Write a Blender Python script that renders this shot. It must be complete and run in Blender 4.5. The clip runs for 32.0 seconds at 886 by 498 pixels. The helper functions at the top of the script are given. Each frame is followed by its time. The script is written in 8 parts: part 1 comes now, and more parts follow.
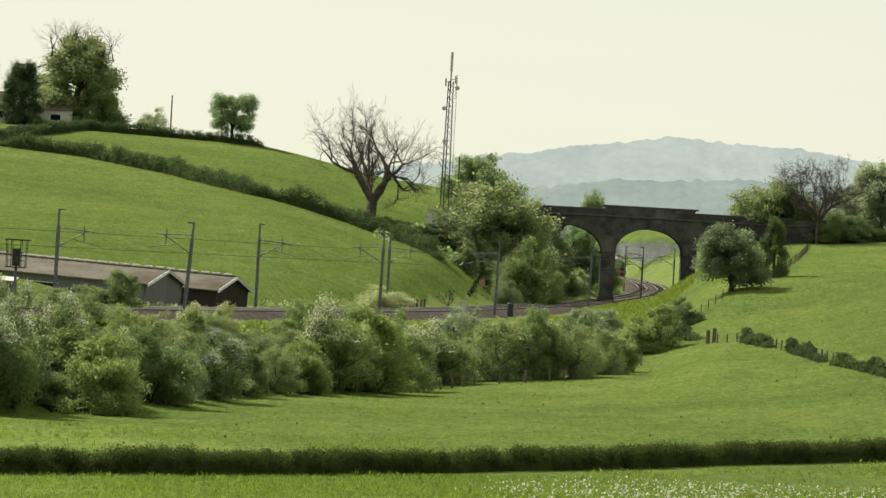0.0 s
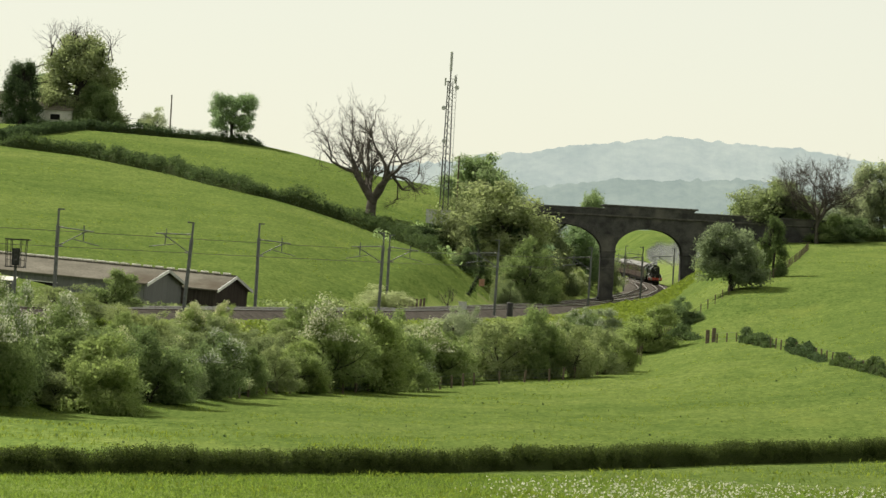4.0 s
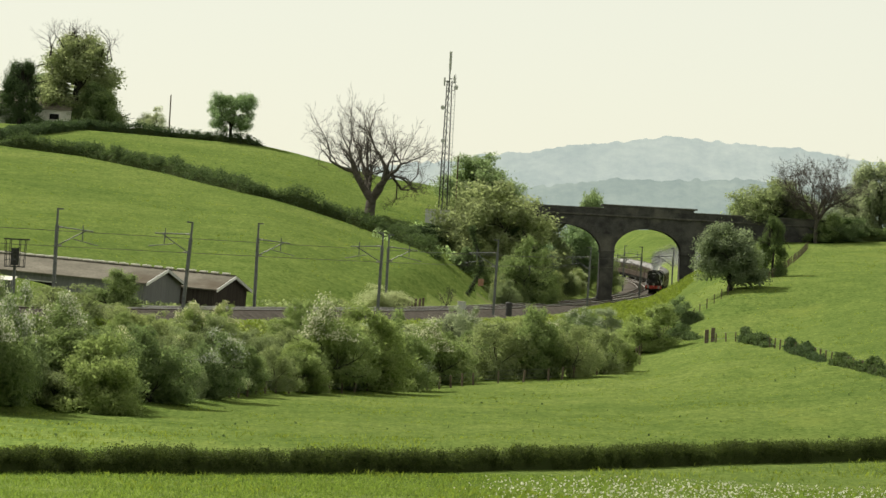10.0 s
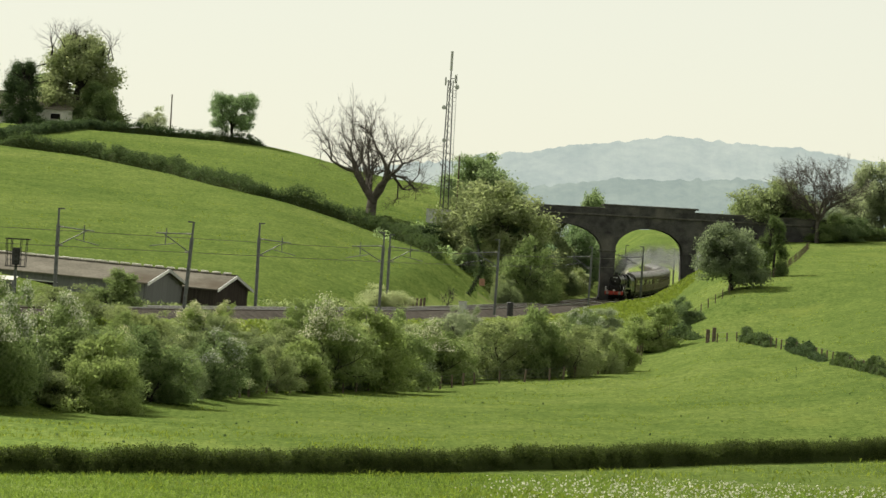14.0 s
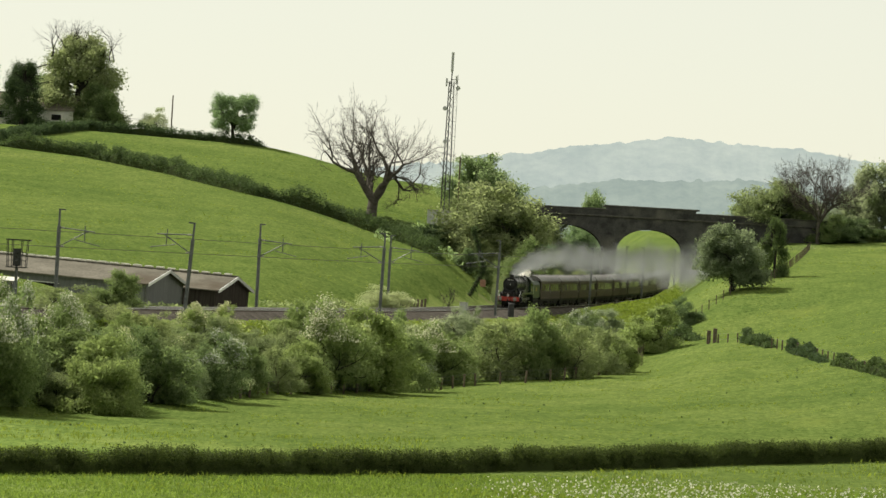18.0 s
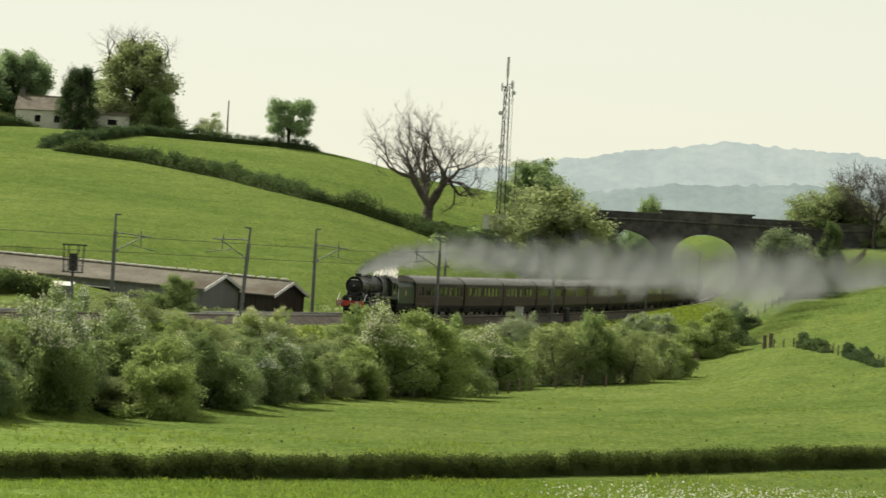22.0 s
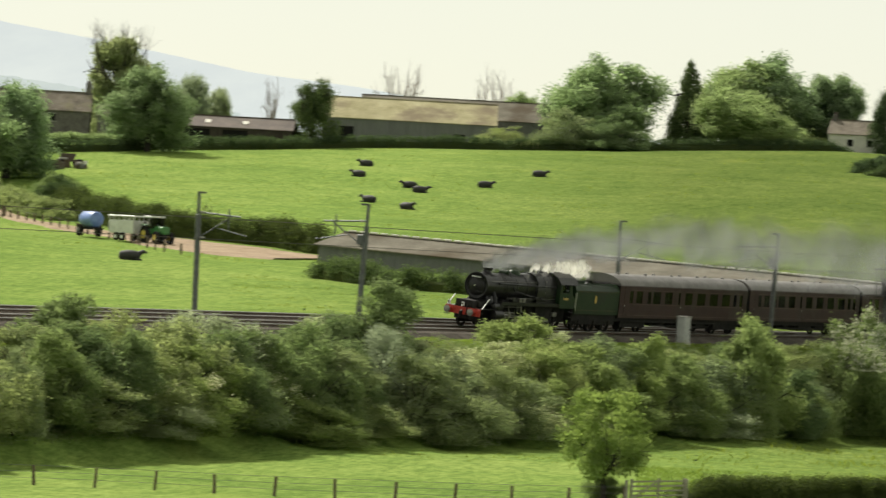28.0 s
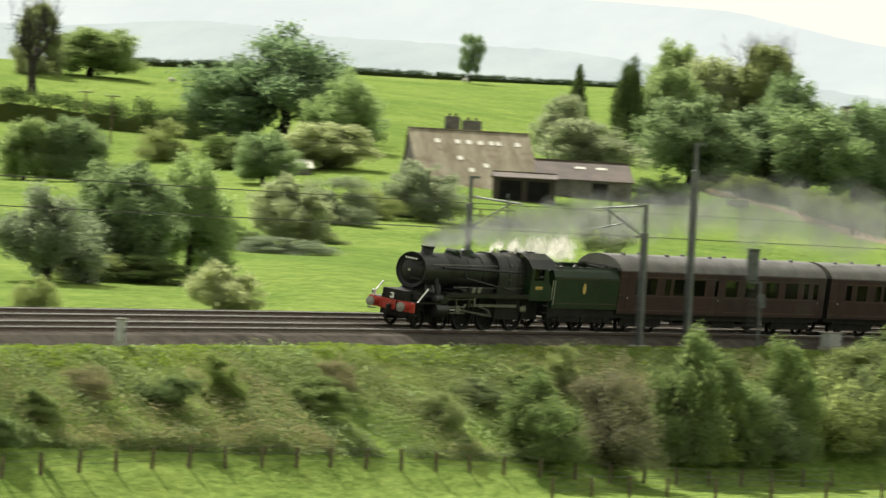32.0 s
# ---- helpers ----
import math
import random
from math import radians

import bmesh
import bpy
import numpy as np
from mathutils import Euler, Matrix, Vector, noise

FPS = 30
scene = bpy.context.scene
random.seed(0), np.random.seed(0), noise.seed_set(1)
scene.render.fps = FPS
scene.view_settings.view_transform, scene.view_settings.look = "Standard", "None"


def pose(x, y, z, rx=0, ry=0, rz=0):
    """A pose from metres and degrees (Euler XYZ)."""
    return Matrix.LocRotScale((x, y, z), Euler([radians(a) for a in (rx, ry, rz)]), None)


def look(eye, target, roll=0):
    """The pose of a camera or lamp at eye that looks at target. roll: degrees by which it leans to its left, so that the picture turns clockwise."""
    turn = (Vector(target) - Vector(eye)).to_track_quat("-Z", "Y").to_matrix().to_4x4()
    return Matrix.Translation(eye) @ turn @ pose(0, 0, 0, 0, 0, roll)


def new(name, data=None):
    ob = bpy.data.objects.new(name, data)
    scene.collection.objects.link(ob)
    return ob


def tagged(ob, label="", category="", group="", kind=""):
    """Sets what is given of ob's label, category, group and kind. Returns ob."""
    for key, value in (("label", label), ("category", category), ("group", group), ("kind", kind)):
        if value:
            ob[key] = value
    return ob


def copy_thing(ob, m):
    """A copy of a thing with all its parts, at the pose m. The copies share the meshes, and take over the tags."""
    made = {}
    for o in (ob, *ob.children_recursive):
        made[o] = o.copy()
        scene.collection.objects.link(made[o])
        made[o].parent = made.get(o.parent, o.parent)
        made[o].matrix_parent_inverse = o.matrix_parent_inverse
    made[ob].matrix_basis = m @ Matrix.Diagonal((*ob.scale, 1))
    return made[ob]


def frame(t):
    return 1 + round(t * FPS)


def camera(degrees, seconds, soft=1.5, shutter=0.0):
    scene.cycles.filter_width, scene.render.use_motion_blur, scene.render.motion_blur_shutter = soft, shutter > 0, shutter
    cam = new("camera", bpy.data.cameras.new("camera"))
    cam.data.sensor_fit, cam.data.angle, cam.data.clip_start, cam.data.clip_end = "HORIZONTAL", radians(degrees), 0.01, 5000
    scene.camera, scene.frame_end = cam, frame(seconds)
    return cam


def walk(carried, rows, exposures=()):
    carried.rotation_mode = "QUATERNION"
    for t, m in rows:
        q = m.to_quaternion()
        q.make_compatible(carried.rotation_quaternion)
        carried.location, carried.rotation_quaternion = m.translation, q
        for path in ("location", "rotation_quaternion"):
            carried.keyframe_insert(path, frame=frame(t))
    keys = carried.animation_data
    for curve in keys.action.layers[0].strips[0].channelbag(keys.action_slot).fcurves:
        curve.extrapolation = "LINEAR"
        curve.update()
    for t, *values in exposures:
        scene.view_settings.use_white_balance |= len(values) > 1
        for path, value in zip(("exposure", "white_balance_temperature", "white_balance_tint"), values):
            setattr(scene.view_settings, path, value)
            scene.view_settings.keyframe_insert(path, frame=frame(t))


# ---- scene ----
# World: metres, the tripod stands at x = y = 0 on a hillside and looks along +y at first.
# Bearings are degrees to the left of +y, ranges are metres from the tripod.
EYE_Z = 11.0
scene.cycles.transparent_max_bounces = 32  # many thin layers of smoke lie behind one another
cam = camera(11.48, 32.0, soft=1.5, shutter=0.5)
# seconds, bearing, tilt, roll
PATH = [
    (0.0, 0.000, 0.250, 3.209),
    (0.5, -0.006, 0.249, 3.200),
    (1.0, -0.015, 0.248, 3.205),
    (1.5, -0.006, 0.249, 3.200),
    (2.0, -0.007, 0.245, 3.212),
    (2.5, -0.004, 0.246, 3.206),
    (3.0, -0.018, 0.246, 3.209),
    (3.5, -0.013, 0.246, 3.209),
    (5.5, 0.005, 0.242, 3.214),
    (6.0, -0.003, 0.242, 3.222),
    (6.5, -0.010, 0.239, 3.215),
    (7.0, -0.005, 0.243, 3.214),
    (7.5, -0.007, 0.241, 3.215),
    (8.0, 0.004, 0.238, 3.207),
    (8.5, 0.003, 0.239, 3.212),
    (9.0, -0.010, 0.238, 3.212),
    (9.5, -0.007, 0.240, 3.211),
    (10.0, -0.018, 0.243, 3.213),
    (10.5, -0.023, 0.245, 3.214),
    (11.0, -0.007, 0.241, 3.209),
    (11.5, -0.018, 0.240, 3.212),
    (12.0, -0.008, 0.240, 3.212),
    (12.5, 0.003, 0.241, 3.213),
    (13.0, 0.017, 0.248, 3.201),
    (13.5, 0.016, 0.242, 3.202),
    (14.0, -0.003, 0.239, 3.219),
    (14.5, -0.005, 0.245, 3.202),
    (16.5, 0.016, 0.248, 3.199),
    (17.0, 0.027, 0.243, 3.208),
    (17.5, -0.003, 0.251, 3.204),
    (18.0, 0.009, 0.251, 3.221),
    (18.5, 0.034, 0.245, 3.208),
    (19.0, -0.005, 0.241, 3.210),
    (19.5, 0.006, 0.238, 3.215),
    (20.0, 0.003, 0.238, 3.209),
    (20.5, -0.060, 0.251, 3.200),
    (21.0, 0.049, 0.272, 3.203),
    (21.5, 0.309, 0.265, 3.201),
    (22.0, 0.735, 0.273, 3.205),
    (22.5, 1.455, 0.262, 3.203),
    (23.0, 1.996, 0.237, 3.208),
    (23.5, 2.272, 0.231, 3.206),
    (24.0, 2.939, 0.218, 3.205),
    (24.5, 4.041, 0.223, 3.208),
    (25.0, 5.099, 0.182, 3.216),
    (25.5, 6.026, 0.147, 3.208),
    (27.5, 9.984, 0.040, 3.223),
    (28.0, 11.272, 0.002, 3.210),
    (28.5, 12.398, -0.048, 3.207),
    (29.0, 13.768, -0.083, 3.204),
    (29.5, 14.908, -0.113, 3.213),
    (30.0, 16.299, -0.167, 3.207),
    (30.5, 17.551, -0.203, 3.209),
    (31.0, 19.218, -0.263, 3.222),
    (31.5, 20.657, -0.314, 3.214),
    (32.0, 22.264, -0.369, 3.207),
]
walk(cam, [(t, pose(0, 0, EYE_Z, 0, 0, y) @ pose(0, 0, 0, 90 + p, 0, 0) @ pose(0, 0, 0, 0, 0, r)) for t, y, p, r in PATH],
     [(0, 0.32), (24, 0.32), (28, 0.35), (30, 0.40), (32, 0.56)])

# ---- light ----
SUN_AZ, SUN_EL = 50.0, 46.0
world = bpy.data.worlds.new("sky")
scene.world = world
world.use_nodes = True
_sky = world.node_tree.nodes.new("ShaderNodeTexSky")
_sky.sky_type = "NISHITA"
_sky.sun_disc = False
_sky.sun_elevation, _sky.sun_rotation = radians(SUN_EL), radians(-SUN_AZ)
_sky.air_density, _sky.dust_density, _sky.ozone_density = 0.8, 0.6, 1.0
_nt = world.node_tree
_bg = _nt.nodes["Background"]
_bg.inputs["Strength"].default_value = 0.055
# thin bright haze: thickest at the horizon, brighter towards the sun, thinning to blue overhead
_haze = _nt.nodes.new("ShaderNodeMix")
_haze.data_type, _haze.blend_type = "RGBA", "ADD"
_haze.inputs[0].default_value = 1.0
_dir, _up, _rise = (_nt.nodes.new(k) for k in ("ShaderNodeTexCoord", "ShaderNodeSeparateXYZ", "ShaderNodeMapRange"))
_rise.interpolation_type = "SMOOTHSTEP"
for _k, _v in zip((1, 2, 3, 4), (0.05, 0.85, 1.0, 0.8)):
    _rise.inputs[_k].default_value = _v
_nt.links.new(_dir.outputs["Generated"], _up.inputs[0])
_nt.links.new(_up.outputs["Z"], _rise.inputs[0])
_toward, _glow, _both = _nt.nodes.new("ShaderNodeVectorMath"), _nt.nodes.new("ShaderNodeMapRange"), _nt.nodes.new("ShaderNodeMath")
_toward.operation, _both.operation = "DOT_PRODUCT", "MULTIPLY"
_toward.inputs[1].default_value = (-math.sin(radians(SUN_AZ)), math.cos(radians(SUN_AZ)), 0)
for _k, _v in zip((1, 2, 3, 4), (-1.0, 0.6, 0.95, 1.0)):
    _glow.inputs[_k].default_value = _v
_nt.links.new(_dir.outputs["Generated"], _toward.inputs[0])
_nt.links.new(_toward.outputs["Value"], _glow.inputs[0])
_nt.links.new(_rise.outputs[0], _both.inputs[0])
_nt.links.new(_glow.outputs[0], _both.inputs[1])
_thick = _nt.nodes.new("ShaderNodeVectorMath")
_thick.operation = "SCALE"
_thick.inputs[0].default_value = (10.75, 10.5, 8.35)
_nt.links.new(_both.outputs[0], _thick.inputs["Scale"])
_nt.links.new(_thick.outputs[0], _haze.inputs[7])
_dim = _nt.nodes.new("ShaderNodeVectorMath")
_dim.operation = "SCALE"
_dim.inputs["Scale"].default_value = 0.35
_nt.links.new(_sky.outputs[0], _dim.inputs[0])
_nt.links.new(_dim.outputs[0], _haze.inputs[6])
_nt.links.new(_haze.outputs[2], _bg.inputs["Color"])
sun = new("sun", bpy.data.lights.new("sun", "SUN"))
sun.data.energy, sun.data.angle, sun.data.color = 5.0, radians(0.6), (1.0, 0.95, 0.84)
_a, _e = radians(SUN_AZ), radians(SUN_EL)
sun.matrix_basis = look((-300 * math.sin(_a), 300 * math.cos(_a), 300 * math.tan(_e)), (0, 0, 0))


# ---- materials ----
def material(name, rough=0.7, metal=0.0):
    m = bpy.data.materials.new(name)
    m.use_nodes = True
    b = m.node_tree.nodes["Principled BSDF"]
    b.inputs["Roughness"].default_value, b.inputs["Metallic"].default_value = rough, metal
    return m, m.node_tree, b


def ramp_noise(nt, scale, stops, detail=6.0, rough=0.6, coords="Object", stretch=(1, 1, 1)):
    tc = nt.nodes.new("ShaderNodeTexCoord")
    mp = nt.nodes.new("ShaderNodeMapping")
    mp.inputs["Scale"].default_value = stretch
    n = nt.nodes.new("ShaderNodeTexNoise")
    n.inputs["Scale"].default_value, n.inputs["Detail"].default_value, n.inputs["Roughness"].default_value = scale, detail, rough
    r = nt.nodes.new("ShaderNodeValToRGB")
    r.color_ramp.elements[0].position, r.color_ramp.elements[1].position = stops[0][0], stops[-1][0]
    r.color_ramp.elements[0].color, r.color_ramp.elements[1].color = (*stops[0][1], 1), (*stops[-1][1], 1)
    for p, c in stops[1:-1]:
        r.color_ramp.elements.new(p).color = (*c, 1)
    if coords == "World":
        g = nt.nodes.new("ShaderNodeNewGeometry")
        nt.links.new(g.outputs["Position"], mp.inputs[0])
    else:
        nt.links.new(tc.outputs[coords], mp.inputs[0])
    nt.links.new(mp.outputs[0], n.inputs["Vector"])
    nt.links.new(n.outputs["Fac"], r.inputs[0])
    return n, r


def mixed(nt, a, b, fac, mode="MIX"):
    m = nt.nodes.new("ShaderNodeMix")
    m.data_type, m.blend_type = "RGBA", mode
    for sock, v in ((m.inputs[0], fac), (m.inputs[6], a), (m.inputs[7], b)):
        if hasattr(v, "is_output"):
            nt.links.new(v, sock)
        elif isinstance(v, (int, float)):
            sock.default_value = v
        else:
            sock.default_value = (*v, 1)
    return m.outputs[2]


def bumped(nt, b, height, strength, distance):
    n = nt.nodes.new("ShaderNodeBump")
    n.inputs["Strength"].default_value, n.inputs["Distance"].default_value = strength, distance
    nt.links.new(height, n.inputs["Height"])
    nt.links.new(n.outputs[0], b.inputs["Normal"])


def surface(name, dark, light, scale=4.0, rough=0.7, metal=0.0, fine=25.0, bump=0.2, grime=None, coords="Object", stretch=(1, 1, 1), depth=0.03):
    """A worn surface: two scales of noise between two tones, with relief."""
    m, nt, b = material(name, rough, metal)
    n1, r1 = ramp_noise(nt, scale, [(0.3, dark), (0.7, light)], coords=coords, stretch=stretch)
    n2, r2 = ramp_noise(nt, fine, [(0.3, (0.75, 0.75, 0.75)), (0.7, (1.15, 1.15, 1.15))], coords=coords, stretch=stretch)
    c = mixed(nt, r1.outputs[0], r2.outputs[0], 1.0, "MULTIPLY")
    if grime:
        n3, r3 = ramp_noise(nt, scale * 0.35, [(0.52, (0, 0, 0)), (0.68, (1, 1, 1))], coords=coords)
        c = mixed(nt, c, grime, r3.outputs[0])
    nt.links.new(c, b.inputs["Base Color"])
    if rough > 0.8:
        b.inputs["Specular IOR Level"].default_value = 0.0
    if bump:
        bumped(nt, b, n2.outputs["Fac"], bump, depth)
    return m


def leaf_material(name, dark, light, through_tint, share=0.45):
    """Leaves: varied by leaf and by plant, with light shining through."""
    m, nt, b = material(name, 0.75)
    g = nt.nodes.new("ShaderNodeNewGeometry")
    r = nt.nodes.new("ShaderNodeValToRGB")
    r.color_ramp.elements[0].color, r.color_ramp.elements[1].color = (*dark, 1), (*light, 1)
    nt.links.new(g.outputs["Random Per Island"], r.inputs[0])
    oi = nt.nodes.new("ShaderNodeObjectInfo")
    r2 = nt.nodes.new("ShaderNodeValToRGB")
    r2.color_ramp.elements[0].color, r2.color_ramp.elements[1].color = (0.72, 0.75, 0.8, 1), (1.2, 1.15, 0.95, 1)
    nt.links.new(oi.outputs["Random"], r2.inputs[0])
    c = mixed(nt, r.outputs[0], r2.outputs[0], 1.0, "MULTIPLY")
    nt.links.new(c, b.inputs["Base Color"])
    b.inputs["Specular IOR Level"].default_value = 0.06
    tr = nt.nodes.new("ShaderNodeBsdfTranslucent")
    nt.links.new(mixed(nt, c, through_tint, 1.0, "MULTIPLY"), tr.inputs["Color"])
    mx = nt.nodes.new("ShaderNodeMixShader")
    mx.inputs[0].default_value = share
    nt.links.new(b.outputs[0], mx.inputs[1])
    nt.links.new(tr.outputs[0], mx.inputs[2])
    nt.links.new(mx.outputs[0], nt.nodes["Material Output"].inputs["Surface"])
    return m


def grass_material():
    m, nt, b = material("grass", 0.85)
    n1, r1 = ramp_noise(nt, 0.035, [(0.3, (0.09, 0.132, 0.036)), (0.5, (0.116, 0.16, 0.043)), (0.72, (0.148, 0.188, 0.056))], coords="World")
    n2, r2 = ramp_noise(nt, 0.45, [(0.3, (0.7, 0.78, 0.7)), (0.7, (1.2, 1.14, 1.1))], coords="World", stretch=(1, 0.5, 1), rough=0.75)
    n3, r3 = ramp_noise(nt, 2.4, [(0.3, (0.42, 0.5, 0.42)), (0.7, (1.5, 1.42, 1.5))], coords="World", rough=0.8, stretch=(1, 0.3, 1))
    c = mixed(nt, r1.outputs[0], r2.outputs[0], 1.0, "MULTIPLY")
    c = mixed(nt, c, r3.outputs[0], 1.0, "MULTIPLY")
    n4, r4 = ramp_noise(nt, 0.09, [(0.62, (0, 0, 0)), (0.75, (0.55, 0.55, 0.55))], coords="World", stretch=(1, 0.5, 1))
    c = mixed(nt, c, (0.17, 0.2, 0.05), r4.outputs[0])
    # lusher towards the west, with light through the blades put into the colour too
    g, west, lush_backlit = nt.nodes.new("ShaderNodeNewGeometry"), nt.nodes.new("ShaderNodeVectorMath"), nt.nodes.new("ShaderNodeMapRange")
    west.operation = "DOT_PRODUCT"
    west.inputs[1].default_value = (-1.0, -0.17, 0)
    nt.links.new(g.outputs["Position"], west.inputs[0])
    nt.links.new(west.outputs["Value"], lush_backlit.inputs[0])
    for k, v in zip((1, 2, 3, 4), (-15.0, 25.0, 0.0, 1.0)):
        lush_backlit.inputs[k].default_value = v
    # the meadow below the railway is painted brighter in the same way
    parts = nt.nodes.new("ShaderNodeSeparateXYZ")
    nt.links.new(g.outputs["Position"], parts.inputs[0])
    below, along, meadow, best = (nt.nodes.new(k) for k in ("ShaderNodeMapRange", "ShaderNodeMapRange", "ShaderNodeMath", "ShaderNodeMath"))
    for node, axis, values in ((below, "Y", (320.0, 240.0, 0.0, 1.0)), (along, "X", (-5.0, -34.0, 0.0, 1.0))):
        nt.links.new(parts.outputs[axis], node.inputs[0])
        for k, v in zip((1, 2, 3, 4), values):
            node.inputs[k].default_value = v
    meadow.operation, best.operation = "MULTIPLY", "MAXIMUM"
    nt.links.new(below.outputs[0], meadow.inputs[0])
    nt.links.new(along.outputs[0], meadow.inputs[1])
    nt.links.new(meadow.outputs[0], best.inputs[0])
    nt.links.new(lush_backlit.outputs[0], best.inputs[1])
    c = mixed(nt, c, mixed(nt, c, (1.58, 1.64, 1.6), 1.0, "MULTIPLY"), best.outputs[0])
    nt.links.new(c, b.inputs["Base Color"])
    b.inputs["Specular IOR Level"].default_value = 0.0
    bumped(nt, b, n3.outputs["Fac"], 0.7, 0.25)
    return m


GRASS = grass_material()
ROUGH_GRASS = surface("rough_grass", (0.12, 0.17, 0.046), (0.215, 0.265, 0.082), 0.35, 0.9, fine=3.0, bump=0.8, grime=(0.15, 0.155, 0.075), coords="World", depth=0.3)
BALLAST = surface("ballast", (0.06, 0.054, 0.047), (0.135, 0.122, 0.106), 1.0, 0.95, fine=9.0, bump=0.9, coords="World", depth=0.08)
OILY_BALLAST = surface("oil_stained_ballast", (0.022, 0.02, 0.017), (0.055, 0.049, 0.041), 1.5, 0.9, fine=9.0, bump=0.8, coords="World", depth=0.06)
SLEEPER = surface("stained_sleeper", (0.05, 0.045, 0.038), (0.1, 0.09, 0.076), 2.0, 0.9)
DIRT = surface("dirt", (0.25, 0.19, 0.135), (0.37, 0.295, 0.215), 0.4, 0.95, fine=4.0, bump=0.5, coords="World")
STEEL_RAIL = surface("rail_steel", (0.36, 0.35, 0.33), (0.52, 0.5, 0.48), 3.0, 0.38, 0.95, bump=0.0)
RAIL_RUST = surface("rusty_rail_side", (0.07, 0.05, 0.038), (0.14, 0.1, 0.075), 3.0, 0.8, 0.2, bump=0.0)
CONCRETE = surface("concrete", (0.30, 0.29, 0.27), (0.45, 0.44, 0.41), 1.5, 0.9)
DARK_STONE = surface("sooty_stone", (0.04, 0.04, 0.042), (0.1, 0.098, 0.094), 0.7, 0.92, fine=5.0, bump=0.7, grime=(0.13, 0.125, 0.112), depth=0.08)
COPING = surface("coping_stone", (0.06, 0.058, 0.055), (0.13, 0.125, 0.115), 1.1, 0.9, fine=6.0)
GALV = surface("galvanised_steel", (0.085, 0.092, 0.095), (0.16, 0.17, 0.17), 3.0, 0.55, 0.5, bump=0.0)
WIRE = surface("contact_wire", (0.06, 0.06, 0.055), (0.11, 0.10, 0.09), 3.0, 0.6, 0.3, bump=0.0)
WOOD = surface("weathered_wood", (0.08, 0.062, 0.045), (0.19, 0.155, 0.115), 3.0, 0.9)
BARK = surface("bark", (0.028, 0.026, 0.022), (0.062, 0.057, 0.049), 2.0, 0.95, fine=9.0, bump=0.6)
GREY_BARK = surface("grey_bark", (0.055, 0.05, 0.042), (0.115, 0.105, 0.088), 2.0, 0.95, fine=9.0, bump=0.6)
PALE_BARK = surface("pale_bark", (0.14, 0.12, 0.095), (0.25, 0.22, 0.18), 2.0, 0.95, fine=9.0, bump=0.6)
LEAF = {
    "fresh": leaf_material("fresh_leaves", (0.175, 0.237, 0.137), (0.295, 0.369, 0.227), (1.22, 1.27, 0.95), 0.66),
    "deep": leaf_material("deep_leaves", (0.180, 0.245, 0.161), (0.284, 0.359, 0.242), (1.2, 1.3, 0.9), 0.66),
    "olive": leaf_material("olive_leaves", (0.160, 0.199, 0.135), (0.252, 0.300, 0.215), (1.25, 1.3, 0.85), 0.66),
    "grey": leaf_material("grey_leaves", (0.275, 0.311, 0.235), (0.401, 0.441, 0.340), (1.25, 1.3, 0.95), 0.66),
    "hedge": leaf_material("hedge_leaves", (0.061, 0.089, 0.046), (0.127, 0.173, 0.085), (1.2, 1.3, 0.85), 0.42),
    # darker copy of the hedge leaves: shade of backlit hedge faces put into colour
    "thorn": leaf_material("shaded_hawthorn_leaves", (0.046, 0.062, 0.024), (0.106, 0.134, 0.048), (1.2, 1.3, 0.8), 0.4),
    "blossom": leaf_material("hawthorn_blossom", (0.550, 0.560, 0.470), (0.800, 0.800, 0.700), (1.0, 1.0, 0.9), 0.45),
    "khaki": leaf_material("khaki_leaves", (0.189, 0.228, 0.140), (0.303, 0.352, 0.240), (1.2, 1.22, 0.88), 0.66),
    "weed": leaf_material("bank_weeds", (0.193, 0.240, 0.115), (0.315, 0.366, 0.180), (1.2, 1.25, 0.9), 0.5),
    "blade": leaf_material("grass_blades", (0.125, 0.19, 0.045), (0.22, 0.295, 0.08), (1.25, 1.3, 0.75), 0.55),
    "lime": leaf_material("lime_green_leaves", (0.197, 0.271, 0.081), (0.328, 0.410, 0.152), (1.3, 1.3, 0.8), 0.6),
    "bushfresh": leaf_material("thorn_leaves", (0.161, 0.216, 0.097), (0.272, 0.334, 0.162), (1.22, 1.27, 0.95), 0.58),
    "bushdeep": leaf_material("dark_thorn_leaves", (0.143, 0.196, 0.100), (0.243, 0.298, 0.153), (1.2, 1.3, 0.9), 0.55),
    "busholive": leaf_material("olive_thorn_leaves", (0.187, 0.228, 0.133), (0.298, 0.345, 0.215), (1.25, 1.3, 0.85), 0.58),
    "turf": leaf_material("turf_tufts", (0.13, 0.185, 0.042), (0.19, 0.245, 0.06), (1.3, 1.3, 0.7), 0.5),
    "brown": leaf_material("budding_twigs", (0.211, 0.209, 0.141), (0.314, 0.311, 0.214), (1.2, 1.15, 0.9)),
}


# ---- building helpers ----
def mesh_from(name, verts, faces, mats, smooth=False, face_mats=None):
    me = bpy.data.meshes.new(name)
    me.from_pydata([tuple(v) for v in verts], [], [tuple(f) for f in faces])
    for m in (mats if isinstance(mats, (list, tuple)) else [mats]):
        me.materials.append(m)
    if face_mats is not None:
        me.polygons.foreach_set("material_index", list(face_mats))
    if smooth:
        me.polygons.foreach_set("use_smooth", [True] * len(me.polygons))
    me.update()
    return me


def thing(name, m=None, label="", category="", group="", kind=""):
    ob = new(name)
    if m is not None:
        ob.matrix_basis = m
    return tagged(ob, label, category, group, kind)


